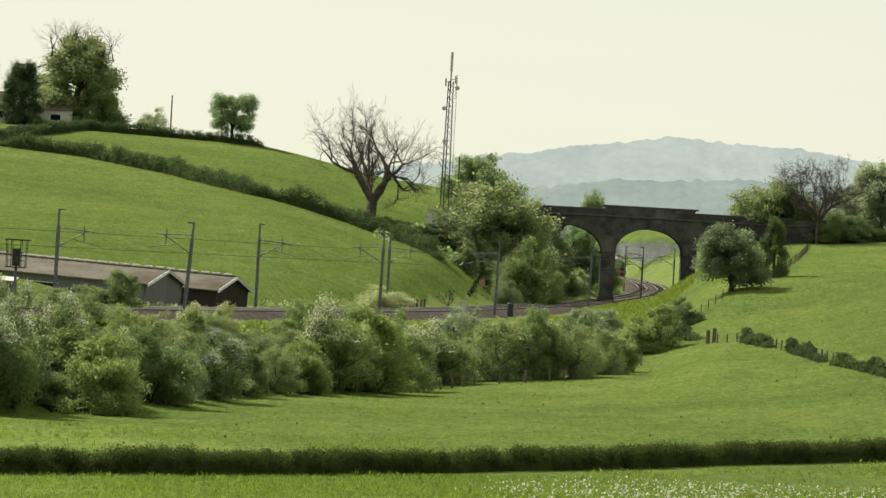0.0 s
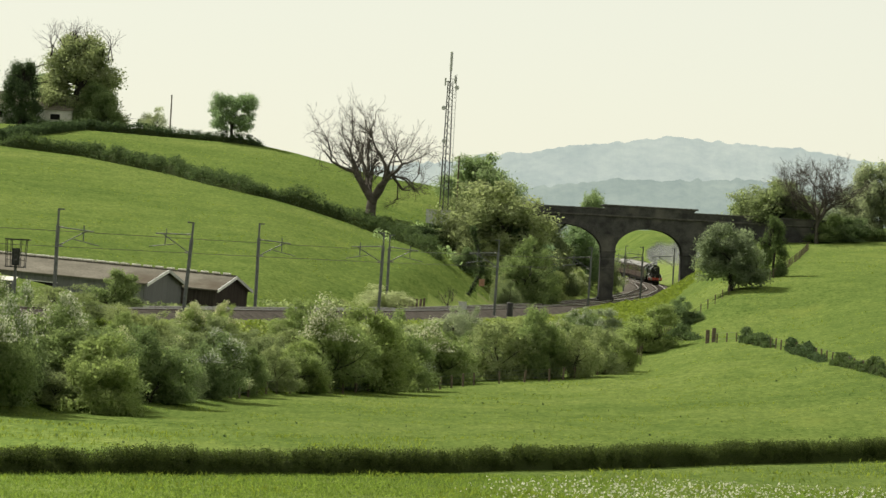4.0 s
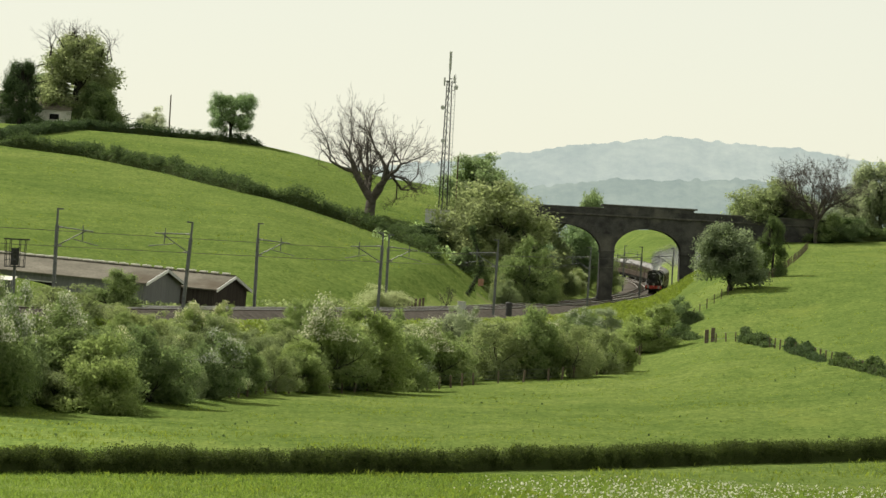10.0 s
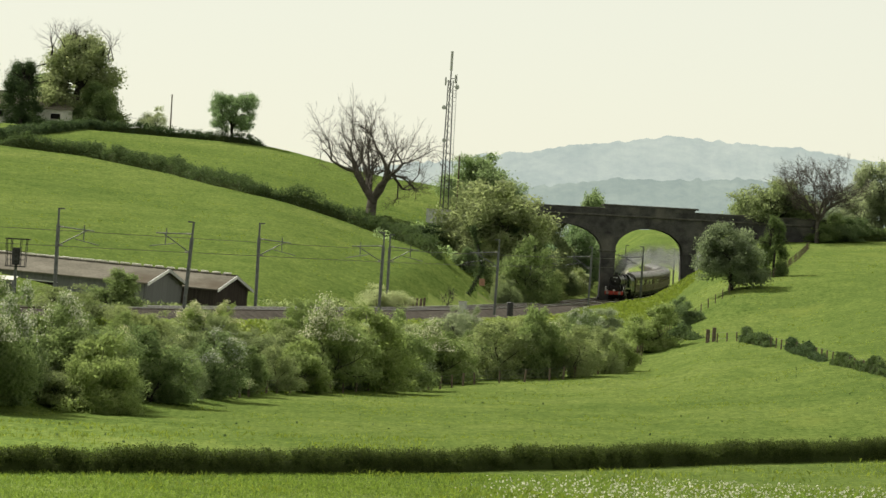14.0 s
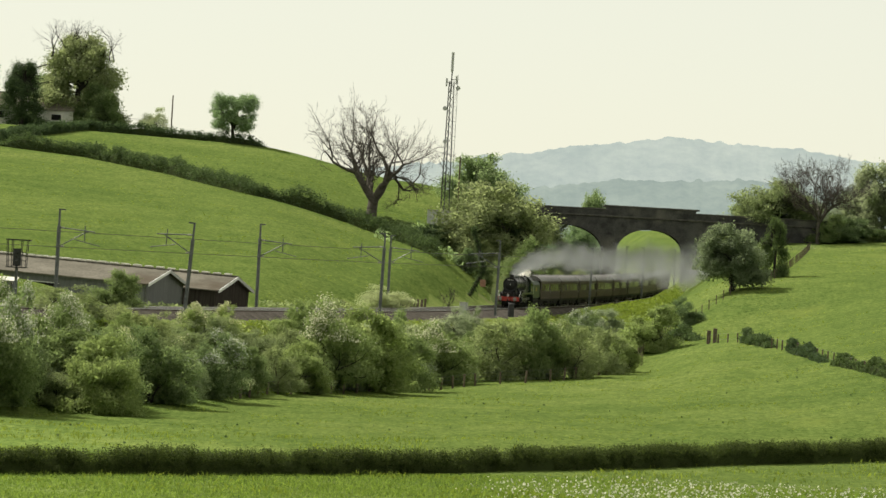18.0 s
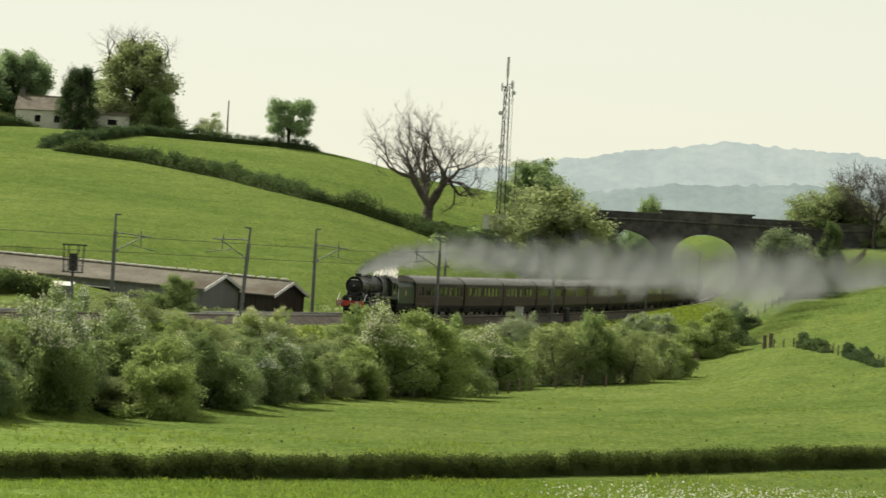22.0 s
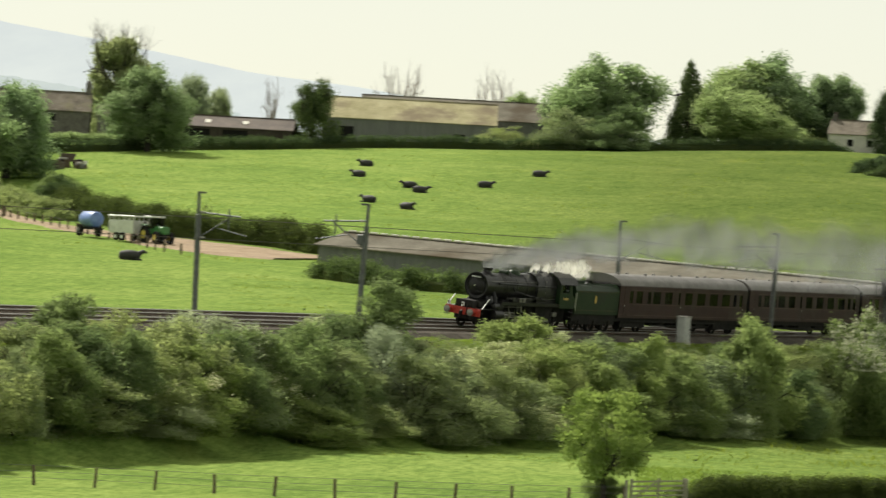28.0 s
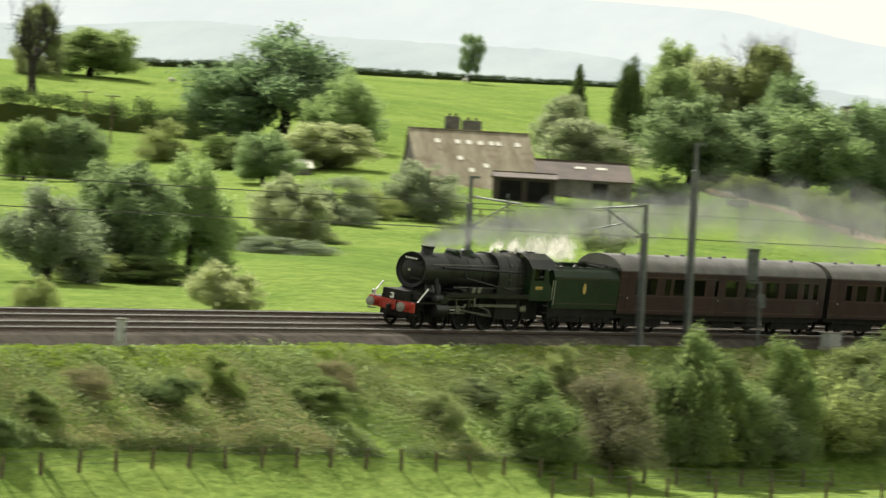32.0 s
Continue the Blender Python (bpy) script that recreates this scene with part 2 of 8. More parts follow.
def solid(name, me, m=None, label="", category="", group="", kind=""):
    ob = new(name, me)
    if m is not None:
        ob.matrix_basis = m
    return tagged(ob, label, category, group, kind)


def part(name, bm, mat, parent, label="", m=None, smooth=False):
    """One mesh object under a thing or a part; bm is a bmesh or a finished mesh."""
    if isinstance(bm, bmesh.types.BMesh):
        me = bpy.data.meshes.new(name)
        bm.to_mesh(me)
        bm.free()
        for x in (mat if isinstance(mat, (list, tuple)) else [mat]):
            me.materials.append(x)
        if smooth:
            me.polygons.foreach_set("use_smooth", [True] * len(me.polygons))
            me.set_sharp_from_angle(angle=radians(40))
    else:
        me = bm
    ob = new(name, me)
    ob.parent = parent
    if m is not None:
        ob.matrix_basis = m
    if label:
        ob["label"] = label
    return ob


def box(bm, x0, x1, y0, y1, z0, z1, bevel=0.0):
    r = bmesh.ops.create_cube(bm, size=1, matrix=Matrix.Translation(((x0 + x1) / 2, (y0 + y1) / 2, (z0 + z1) / 2)) @ Matrix.Diagonal((x1 - x0, y1 - y0, z1 - z0, 1)))
    if bevel:
        es = list({e for v in r["verts"] for e in v.link_edges})
        bmesh.ops.bevel(bm, geom=es, offset=bevel, segments=1, affect="EDGES")
    return bm


def a_box(x0, x1, y0, y1, z0, z1, bevel=0.0):
    return box(bmesh.new(), x0, x1, y0, y1, z0, z1, bevel)


def tube(bm, p, q, r0, r1=None, n=8, caps=True):
    """A tapered rod from p to q."""
    p, q = Vector(p), Vector(q)
    d = q - p
    m = Matrix.Translation((p + q) / 2) @ d.to_track_quat("Z", "Y").to_matrix().to_4x4()
    bmesh.ops.create_cone(bm, cap_ends=caps, segments=n, radius1=r0, radius2=r0 if r1 is None else r1, depth=d.length, matrix=m)
    return bm


def a_tube(p, q, r0, r1=None, n=8):
    return tube(bmesh.new(), p, q, r0, r1, n)


def lathe(profile, axis="X", n=20, closed=True):
    """A turned solid: profile is (along, radius) pairs."""
    bm = bmesh.new()
    rings = []
    for a, r in profile:
        ring = []
        for i in range(n):
            c, s = math.cos(2 * math.pi * i / n) * r, math.sin(2 * math.pi * i / n) * r
            ring.append(bm.verts.new((a, c, s) if axis == "X" else (c, s, a) if axis == "Z" else (s, a, c)))
        rings.append(ring)
    for u, v in zip(rings, rings[1:]):
        for i in range(n):
            bm.faces.new((u[i], u[(i + 1) % n], v[(i + 1) % n], v[i]))
    if closed:
        bm.faces.new(rings[0][::-1])
        bm.faces.new(rings[-1])
    bmesh.ops.recalc_face_normals(bm, faces=bm.faces)
    return bm


def prism(outline, y0, y1, axis="Y"):
    """An outline of (a, b) pairs drawn out along an axis."""
    bm = bmesh.new()
    def at(a, b, y):
        return (a, y, b) if axis == "Y" else (y, a, b) if axis == "X" else (a, b, y)
    u = [bm.verts.new(at(a, b, y0)) for a, b in outline]
    v = [bm.verts.new(at(a, b, y1)) for a, b in outline]
    k = len(outline)
    for i in range(k):
        bm.faces.new((u[i], u[(i + 1) % k], v[(i + 1) % k], v[i]))
    bm.faces.new(u[::-1])
    bm.faces.new(v)
    bmesh.ops.recalc_face_normals(bm, faces=bm.faces)
    return bm


# ---- the lie of the land ----
def polar(az, d):
    a = radians(az)
    return -d * math.sin(a), d * math.cos(a)


# the railway's centre line of the running track: bearing, range, rail height
LINE = [
        (27.94, 180, 5.84), (25.02, 196, 5.86), (22.51, 210, 5.91), (17.36, 241.5, 6.02), (13.99, 261, 6.08), (10.74, 283, 6.11), 
        (7.43, 316, 6.15), (4.99, 349, 6.23), (2.75, 390, 6.31), (0.57, 447, 6.45), (-0.46, 492, 6.66), (-1.29, 545, 6.97), 
        (-1.66, 576, 7.13), (-2.11, 616, 7.50), (-2.48, 658, 7.96), (-2.76, 715, 8.58), (-2.88, 800, 9.34), (-2.78, 880, 10.15), 
        (-2.42, 950, 11.32)]


def smooth_line(rows, lead=320.0, tail=420.0, step=1.0):
    p = np.array([(*polar(a, d), z) for a, d, z in rows])
    u, w = p[0] - p[1], p[-1] - p[-2]
    u[2] = w[2] = 0
    p = np.vstack([p[0] + u / np.linalg.norm(u) * lead, p, p[-1] + w / np.linalg.norm(w) * tail])
    s = np.concatenate([[0], np.cumsum(np.linalg.norm(np.diff(p, axis=0), axis=1))])
    g = np.arange(0, s[-1], step)
    q = np.stack([np.interp(g, s, p[:, k]) for k in range(3)], 1)
    ker = np.hanning(63)
    ker /= ker.sum()
    pad = 31
    q2 = np.vstack([q[:1] + (q[:1] - q[pad:0:-1]), q, q[-1:] + (q[-1:] - q[-2:-pad - 2:-1])])
    q = np.stack([np.convolve(q2[:, k], ker, "valid") for k in range(3)], 1)
    s = np.concatenate([[0], np.cumsum(np.linalg.norm(np.diff(q, axis=0), axis=1))])
    return s, q


RAIL_S, RAIL_P = smooth_line(LINE)
_tan = np.gradient(RAIL_P, axis=0)
_tan /= np.linalg.norm(_tan, axis=1)[:, None]
# unit vectors to the side away from the tripod
RAIL_N = np.stack([_tan[:, 1], -_tan[:, 0], 0 * _tan[:, 0]], 1)
if RAIL_N[400, 1] < 0:
    RAIL_N = -RAIL_N


def rail_at(s, off=0.0, up=0.0):
    return Vector([float(np.interp(s, RAIL_S, RAIL_P[:, k]) + off * np.interp(s, RAIL_S, RAIL_N[:, k])) for k in range(3)]) + Vector((0, 0, up))


def cant_at(s):
    """The slope across the canted curve, by which the side towards the tripod lies lower."""
    f = min(max((520.0 - s) / 90.0, 0.0), 1.0)
    return 0.105 * f * f * (3 - 2 * f)


# natural ground by bearing: (range, height) profiles
PROFILES = [
    (40, [(160, -1.2), (185, 4.9), (270, 6.0), (450, 11.3), (700, 29.8), (850, 35.7), (1100, 34.8)]),
    (28, [(165, -0.9), (185, 5.2), (270, 6.6), (360, 7.7), (450, 12.2), (500, 13.3), (700, 31.3), (850, 37.5), (1100, 37.1)]),
    (23.5, [(190, -0.9), (215, 5.2), (270, 7.0), (360, 8.5), (450, 13.0), (520, 17.7), (700, 29.8), (850, 38.2), (1100, 38.0)]),
    (20, [(215, -0.8), (240, 5.3), (300, 5.9), (420, 10.4), (500, 14.6), (600, 18.7), (700, 26.3), (850, 38.2), (1100, 37.8)]),
    (17.3, [(235, -0.8), (262, 5.3), (330, 5.2), (480, 11.4), (540, 13.2), (600, 18.0), (660, 22.8), (720, 25.6), (1100, 23.3)]),
    (11, [(270, -0.6), (305, 5.8), (330, 6.3), (430, 9.3), (560, 15.8), (640, 22.5), (700, 26.5), (760, 29.4), (1100, 27.7)]),
    (6.2, [(315, -0.4), (350, 6.0), (362, 7.0), (430, 10.0), (560, 17.3), (640, 23.8), (720, 30.4), (760, 31.6), (1100, 29.7)]),
    (2.5, [(375, -0.2), (408, 6.1), (430, 6.4), (600, 19.7), (680, 26.0), (720, 29.5), (1100, 26.5)]),
    (0.4, [(440, -0.0), (478, 6.4), (540, 11.5), (600, 15.5), (640, 18.0), (690, 24.4), (740, 24.9), (1100, 21.9)]),
    (-1.2, [(380, 0.5), (480, 1.6), (545, 7.1), (590, 9.6), (630, 13.1), (680, 20.2), (1100, 22.3)]),
    (-2.7, [(290, 0.2), (450, 2.0), (485, 4.4), (600, 7.7), (640, 9.7), (700, 11.6), (800, 9.9), (900, 11.0), (1000, 14.5), (1200, 24.6), (1600, 26.8)]),
    (-3.9, [(280, 0.2), (370, 2.3), (480, 6.0), (520, 10.5), (560, 12.3), (640, 17.5), (720, 20.5), (1100, 22.8)]),
    (-6, [(280, 0.3), (370, 4.3), (470, 9.1), (560, 14.2), (640, 18.5), (720, 21.8), (1100, 25.3)]),
    (-14, [(270, 0.7), (370, 5.0), (560, 15.5), (640, 19.7), (1100, 26.9)]),
]


def natural(az, d):
    """Height of the uncut ground; az in degrees and d in metres, arrays."""
    cols = np.array([np.interp(d, [0, 152] + [r for r, _ in p], [9.3, -0.3] + [h for _, h in p]) for _, p in PROFILES[::-1]])
    stations = np.array([a for a, _ in PROFILES[::-1]], float)
    i = np.clip(np.searchsorted(stations, az) - 1, 0, len(stations) - 2)
    f = np.clip((az - stations[i]) / (stations[i + 1] - stations[i]), 0, 1)
    f = f * f * (3 - 2 * f) * 0.5 + f * 0.5
    k = np.arange(len(d))
    return cols[i, k] * (1 - f) + cols[i + 1, k] * f


def ground_height(x, y):
    """Height of the finished ground: the natural slope, cut or filled along the railway."""
    x, y = np.atleast_1d(np.asarray(x, float)), np.atleast_1d(np.asarray(y, float))
    d = np.hypot(x, y)
    az = np.degrees(np.arctan2(-x, y))
    z = natural(np.clip(az, -14, 40), d)
    z = z + 0.22 * np.sin(x * 0.021 + 1.3) * np.sin(y * 0.017) + 0.12 * np.sin(x * 0.071 + y * 0.043)
    ref = RAIL_P[::4]
    side = RAIL_N[::4]
    best, idx = np.full(len(x), 1e9), np.zeros(len(x), int)
    for s in range(0, len(x), 4000):
        dx = x[s:s + 4000, None] - ref[None, :, 0]
        dy = y[s:s + 4000, None] - ref[None, :, 1]
        q = dx * dx + dy * dy
        idx[s:s + 4000] = q.argmin(1)
        best[s:s + 4000] = q.min(1)
    off = (x - ref[idx, 0]) * side[idx, 0] + (y - ref[idx, 1]) * side[idx, 1]
    bed = ref[idx, 2] - 0.75
    away = np.maximum(np.sqrt(best) * np.where(off > 0, 1, 1) - np.where(off > 0, 7.4, 4.2), 0)
    cut = np.clip(z, bed - away / 1.75, bed + away * 0.72)
    z = np.where(away < 90, cut, z)
    # levelled yard of the two long sheds
    u = (x + 95.6) / 68.5
    floor, front = 9.0 - 2.75 * np.clip(u, 0, 1.12), 417.6 - 14.6 * u
    yard = floor - 0.1 + np.clip((front - 7 - y) / 9, 0, 1) * 6 + np.clip((y - front - 34) / 8, 0, 1) * 12 + np.clip((u - 1.16) / 0.08, 0, 1) * 8 + np.clip((0.02 - u) / 0.08, 0, 1) * 8
    return np.minimum(z, np.where((u > -0.1) & (u < 1.25) & (y > front - 16) & (y < front + 42), yard, 99.0))


def spot(az, d, up=0.0):
    x, y = polar(az, d)
    return Vector((x, y, float(ground_height(x, y)[0]) + up))


# ---- ground ----
def ground_sheet():
    az = np.concatenate([np.arange(-180, -14, 4.0), np.arange(-14, -8, 0.5), np.arange(-8, 31, 0.16), np.arange(31, 44, 0.6), np.arange(44, 180, 4.0)])
    d = np.concatenate([[0.0, 8], np.arange(20, 150, 13.0), np.arange(150, 420, 2.2), np.arange(420, 760, 3.4), np.geomspace(762, 4900, 34)])
    A, D = np.meshgrid(az, d, indexing="ij")
    x, y = -D * np.sin(np.radians(A)), D * np.cos(np.radians(A))
    z = ground_height(x.ravel(), y.ravel())
    v = np.stack([x.ravel(), y.ravel(), z], 1)
    n, k = len(az), len(d)
    i = np.arange(n)[:, None] * k + np.arange(k - 1)[None, :]
    j = ((np.arange(n) + 1) % n)[:, None] * k + np.arange(k - 1)[None, :]
    f = np.stack([i, j, j + 1, i + 1], -1).reshape(-1, 4)
    cx, cy = v[f, 0].mean(1), v[f, 1].mean(1)
    ref = RAIL_P[::4]
    side = RAIL_N[::4]
    near = np.zeros(len(f))
    bearing = np.degrees(np.arctan2(-cx, cy))
    for s in range(0, len(f), 4000):
        q = (cx[s:s + 4000, None] - ref[:, 0]) ** 2 + (cy[s:s + 4000, None] - ref[:, 1]) ** 2
        m = q.argmin(1)
        o = (cx[s:s + 4000] - ref[m, 0]) * side[m, 0] + (cy[s:s + 4000] - ref[m, 1]) * side[m, 1]
        near[s:s + 4000] = np.where(o < 0, -np.sqrt(q.min(1)), np.sqrt(q.min(1)))
    cz = v[f, 2].mean(1)
    rough = ((near < -3) & (near > np.where(np.hypot(cx, cy) < 215, -6.8 - (np.hypot(cx, cy) - 160) * 0.045, -9.5)) & (cz > 0.2)) | ((near > 3) & (near < 9.5)) | ((bearing < -1.6) & (bearing > -3.7) & (np.hypot(cx, cy) > 690) & (np.hypot(cx, cy) < 1010))
    me = mesh_from("ground", v, f, [GRASS, ROUGH_GRASS], True, rough.astype(int))
    return solid("ground", me, None, "green pasture falling to a valley and rising to a ridge", "ground", kind="structure")


def strip(offsets, s0, s1, step, material, name, canted=True):
    """A long extrusion along the running line: (offset, height) outline."""
    ss = np.arange(s0, s1, step)
    v, f = [], []
    k = len(offsets)
    for s in ss:
        p = rail_at(s)
        n = Vector([float(np.interp(s, RAIL_S, RAIL_N[:, c])) for c in range(3)])
        lean = cant_at(s) if canted else 0.0
        v += [p + n * o + Vector((0, 0, h + o * lean)) for o, h in offsets]
    for i in range(len(ss) - 1):
        for j in range(k):
            a, b = i * k + j, i * k + (j + 1) % k
            f.append((a, b, b + k, a + k))
    return mesh_from(name, v, f, material)


GAP = 3.4  # between the two tracks' centre lines
ground = ground_sheet()
solid("ballast_bed", strip([(-3.6, -0.9), (-2.0, -0.16), (GAP + 2.0, -0.16), (GAP + 4.6, -0.9), (GAP + 4.6, -1.6), (-3.6, -1.6)], 40, 1350, 4, BALLAST, "ballast_bed"),
      None, "brown stone ballast under two tracks on a low bank", "ballast", kind="structure")
railway = thing("railway_track", None, "two running lines of worn steel rail on dark stained sleepers", "railway", kind="structure")
for o in (0, GAP):
    part("four_foot", strip([(o - 1.15, -0.2), (o - 1.1, -0.148), (o + 1.1, -0.148), (o + 1.15, -0.2)], 40, 1350, 4, OILY_BALLAST, "four_foot"), None, railway, "oil-darkened ballast between the rails")
    for r in (-0.7525, 0.7525):
        rail = part("rail", strip([(o + r - 0.06, -0.15), (o + r - 0.012, -0.12), (o + r - 0.012, -0.04), (o + r + 0.012, -0.04), (o + r + 0.012, -0.12), (o + r + 0.06, -0.15)], 40, 1350, 3, RAIL_RUST, "rail"), None, railway)
        part("rail_head", strip([(o + r - 0.037, -0.042), (o + r - 0.037, -0.03), (o + r - 0.018, 0), (o + r + 0.018, 0), (o + r + 0.037, -0.03), (o + r + 0.037, -0.042)], 40, 1350, 3, STEEL_RAIL, "rail_head"), None, rail, "polished running surface")


# ---- plants ----
def leaf_quads(rng, centres, radii, n, size, squash=1.0, fill=0.35):
    """Leaves on and in a set of lobes: the corner points of n small tilted quads, and where each one sits."""
    w = radii ** 2
    k = rng.choice(len(radii), n, p=w / w.sum())
    d = rng.normal(size=(n, 3))
    d /= np.linalg.norm(d, axis=1)[:, None]
    rad = radii[k] * (fill + (1 - fill) * rng.random(n) ** 0.5) * (1 + 0.3 * rng.normal(size=n))
    c = centres[k] + d * rad[:, None] * np.array([1, 1, squash])
    nrm = d * 0.45 + rng.normal(size=(n, 3)) * 0.8 + np.array([0, 0, 0.3])
    nrm /= np.linalg.norm(nrm, axis=1)[:, None]
    u = np.cross(nrm, rng.normal(size=(n, 3)))
    u /= np.linalg.norm(u, axis=1)[:, None]
    v = np.cross(nrm, u)
    s = size * (0.5 + 1.0 * rng.random(n))[:, None]
    q = np.stack([c - u * s, c + v * s * 0.62, c + u * s, c - v * s * 0.62], 1)
    return q, c


def quad_mesh(name, q, mats, index=None):
    n = len(q)
    me = bpy.data.meshes.new(name)
    me.vertices.add(n * 4)
    me.vertices.foreach_set("co", q.reshape(-1).astype(np.float32))
    me.loops.add(n * 4)
    me.loops.foreach_set("vertex_index", np.arange(n * 4, dtype=np.int32))
    me.polygons.add(n)
    me.polygons.foreach_set("loop_start", np.arange(0, n * 4, 4, dtype=np.int32))
    me.polygons.foreach_set("loop_total", np.full(n, 4, dtype=np.int32))
    for m in mats:
        me.materials.append(m)
    if index is not None:
        me.polygons.foreach_set("material_index", np.asarray(index, dtype=np.int32))
    me.update(calc_edges=True)
    return me


def rods_mesh(name, rods, mat, sides=5):
    """Tapered rods (p, q, r0, r1) in one mesh."""
    v, f = [], []
    for p, q, r0, r1 in rods:
        p, q = np.asarray(p, float), np.asarray(q, float)
        d = q - p
        d /= max(np.linalg.norm(d), 1e-6)
        u = np.cross(d, (0.3, 0.9, 0.2))
        u /= np.linalg.norm(u)
        w = np.cross(d, u)
        b = len(v)
        for c, r in ((p, r0), (q, r1)):
            for i in range(sides):
                a = 2 * math.pi * i / sides
                v.append(c + (u * math.cos(a) + w * math.sin(a)) * r)
        for i in range(sides):
            j = (i + 1) % sides
            f.append((b + i, b + j, b + sides + j, b + sides + i))
        f.append(tuple(b + sides + i for i in range(sides)))
    return mesh_from(name, v, f, mat, True)


def branch_out(rng, p, d, length, r, depth, rods, spread=0.55, up=0.25, keep=2, taper=0.62):
    """A limb that bends, forks and thins."""
    steps = 3
    for i in range(steps):
        q = p + d * length / steps
        r1 = r * (1 - (1 - taper) * (i + 1) / steps)
        rods.append((p, q, r * (1 - (1 - taper) * i / steps), r1))
        p = q
        d = d + rng.normal(size=3) * 0.16 + np.array([0, 0, up * 0.12])
        d /= np.linalg.norm(d)
        if depth > 0 and i < steps - 1 and rng.random() < 0.6:
            e = d + rng.normal(size=3) * spread
            branch_out(rng, p, e / np.linalg.norm(e), length * 0.6, r1 * 0.6, depth - 1, rods, spread, up, keep, taper)
    if depth > 0:
        for _ in range(keep):
            e = d + rng.normal(size=3) * spread + np.array([0, 0, up * 0.3])
            branch_out(rng, p, e / np.linalg.norm(e), length * (0.62 + 0.25 * rng.random()), r * taper * 0.8, depth - 1, rods, spread, up, keep, taper)


def lobes_for(shape, rng):
    """Lobe centres and radii of a crown in a box one wide and one high."""
    def round_the_stem(z, reach):
        a = np.arange(len(z)) * 2.4 + rng.random(len(z)) * 0.9
        r = reach * (0.35 + 0.65 * np.sqrt(rng.random(len(z))))
        return np.stack([r * np.cos(a), r * np.sin(a), z], 1)
    if shape == "bush":
        c, r = [], []
        for k in range(4):  # a few stems grown into one another
            n = 16
            tall = (1.0, 0.86, 0.72, 0.6)[k]
            z = tall * (0.03 + 0.92 * rng.random(n))
            a = 1.6 * k + rng.random()
            off = np.array([math.cos(a), math.sin(a), 0]) * (0.06 + 0.16 * rng.random() + 0.05 * k)
            c.append(round_the_stem(z, 0.27 * np.clip(1.12 - (z / tall) ** 3, 0.15, 1)) + off)
            r.append((0.13 - 0.055 * z) * (0.75 + 0.5 * rng.random(n)))
        return np.concatenate(c), np.concatenate(r)
    if shape == "round":
        heads = []  # a few heads of foliage on the main limbs
        for k in range(8):
            a, z = 2.4 * k + 0.9 * rng.random(), 0.12 + 0.08 * k * (0.8 + 0.3 * rng.random())
            z = 0.22 + 0.75 * (z - 0.12)
            reach = (0.31 - 0.34 * max(0.0, z - 0.4)) * (0.7 + 0.3 * rng.random())
            heads.append((reach * math.cos(a), reach * math.sin(a), z, 0.2 + 0.07 * rng.random()))
        heads.append((0.04 * rng.normal(), 0.04 * rng.normal(), 0.48, 0.36))
        heads.append((0.06 * rng.normal(), 0.06 * rng.normal(), 0.7 + 0.04 * rng.random(), 0.25))
        heads = np.array(heads)
        k = np.arange(150) % len(heads)
        d = rng.normal(size=(150, 3))
        d /= np.linalg.norm(d, axis=1)[:, None]
        c = heads[k, :3] + d * heads[k, 3:4] * (0.35 + 0.6 * rng.random((150, 1)))
        c[:, 2] = np.clip(c[:, 2], 0.06, 0.96)
        return c, 0.045 + 0.06 * rng.random(150)
    if shape == "oak":
        n = 72
        z = 0.24 + 0.66 * rng.random(n)
        return round_the_stem(z, 0.43 * np.sqrt(np.clip(1 - ((z - 0.58) / 0.44) ** 2, 0.05, 1))), 0.038 + 0.065 * rng.random(n)
    if shape == "dense":
        n = 46
        z = 0.03 + 0.9 * rng.random(n)
        return round_the_stem(z, 0.36 * np.clip(1.25 - z, 0.15, 0.95)), 0.06 + 0.06 * rng.random(n)
    if shape == "cone":
        n = 60
        z = np.linspace(0.05, 0.97, n)
        return round_the_stem(z, 0.42 * (1 - z) ** 0.8), 0.09 * (1.1 - z) + 0.03
    n = 60  # tall and heaped
    z = 0.06 + 0.84 * rng.random(n)
    return round_the_stem(z, 0.46 * np.sqrt(np.clip(1.04 - z, 0.05, 1))), 0.05 + 0.065 * rng.random(n)


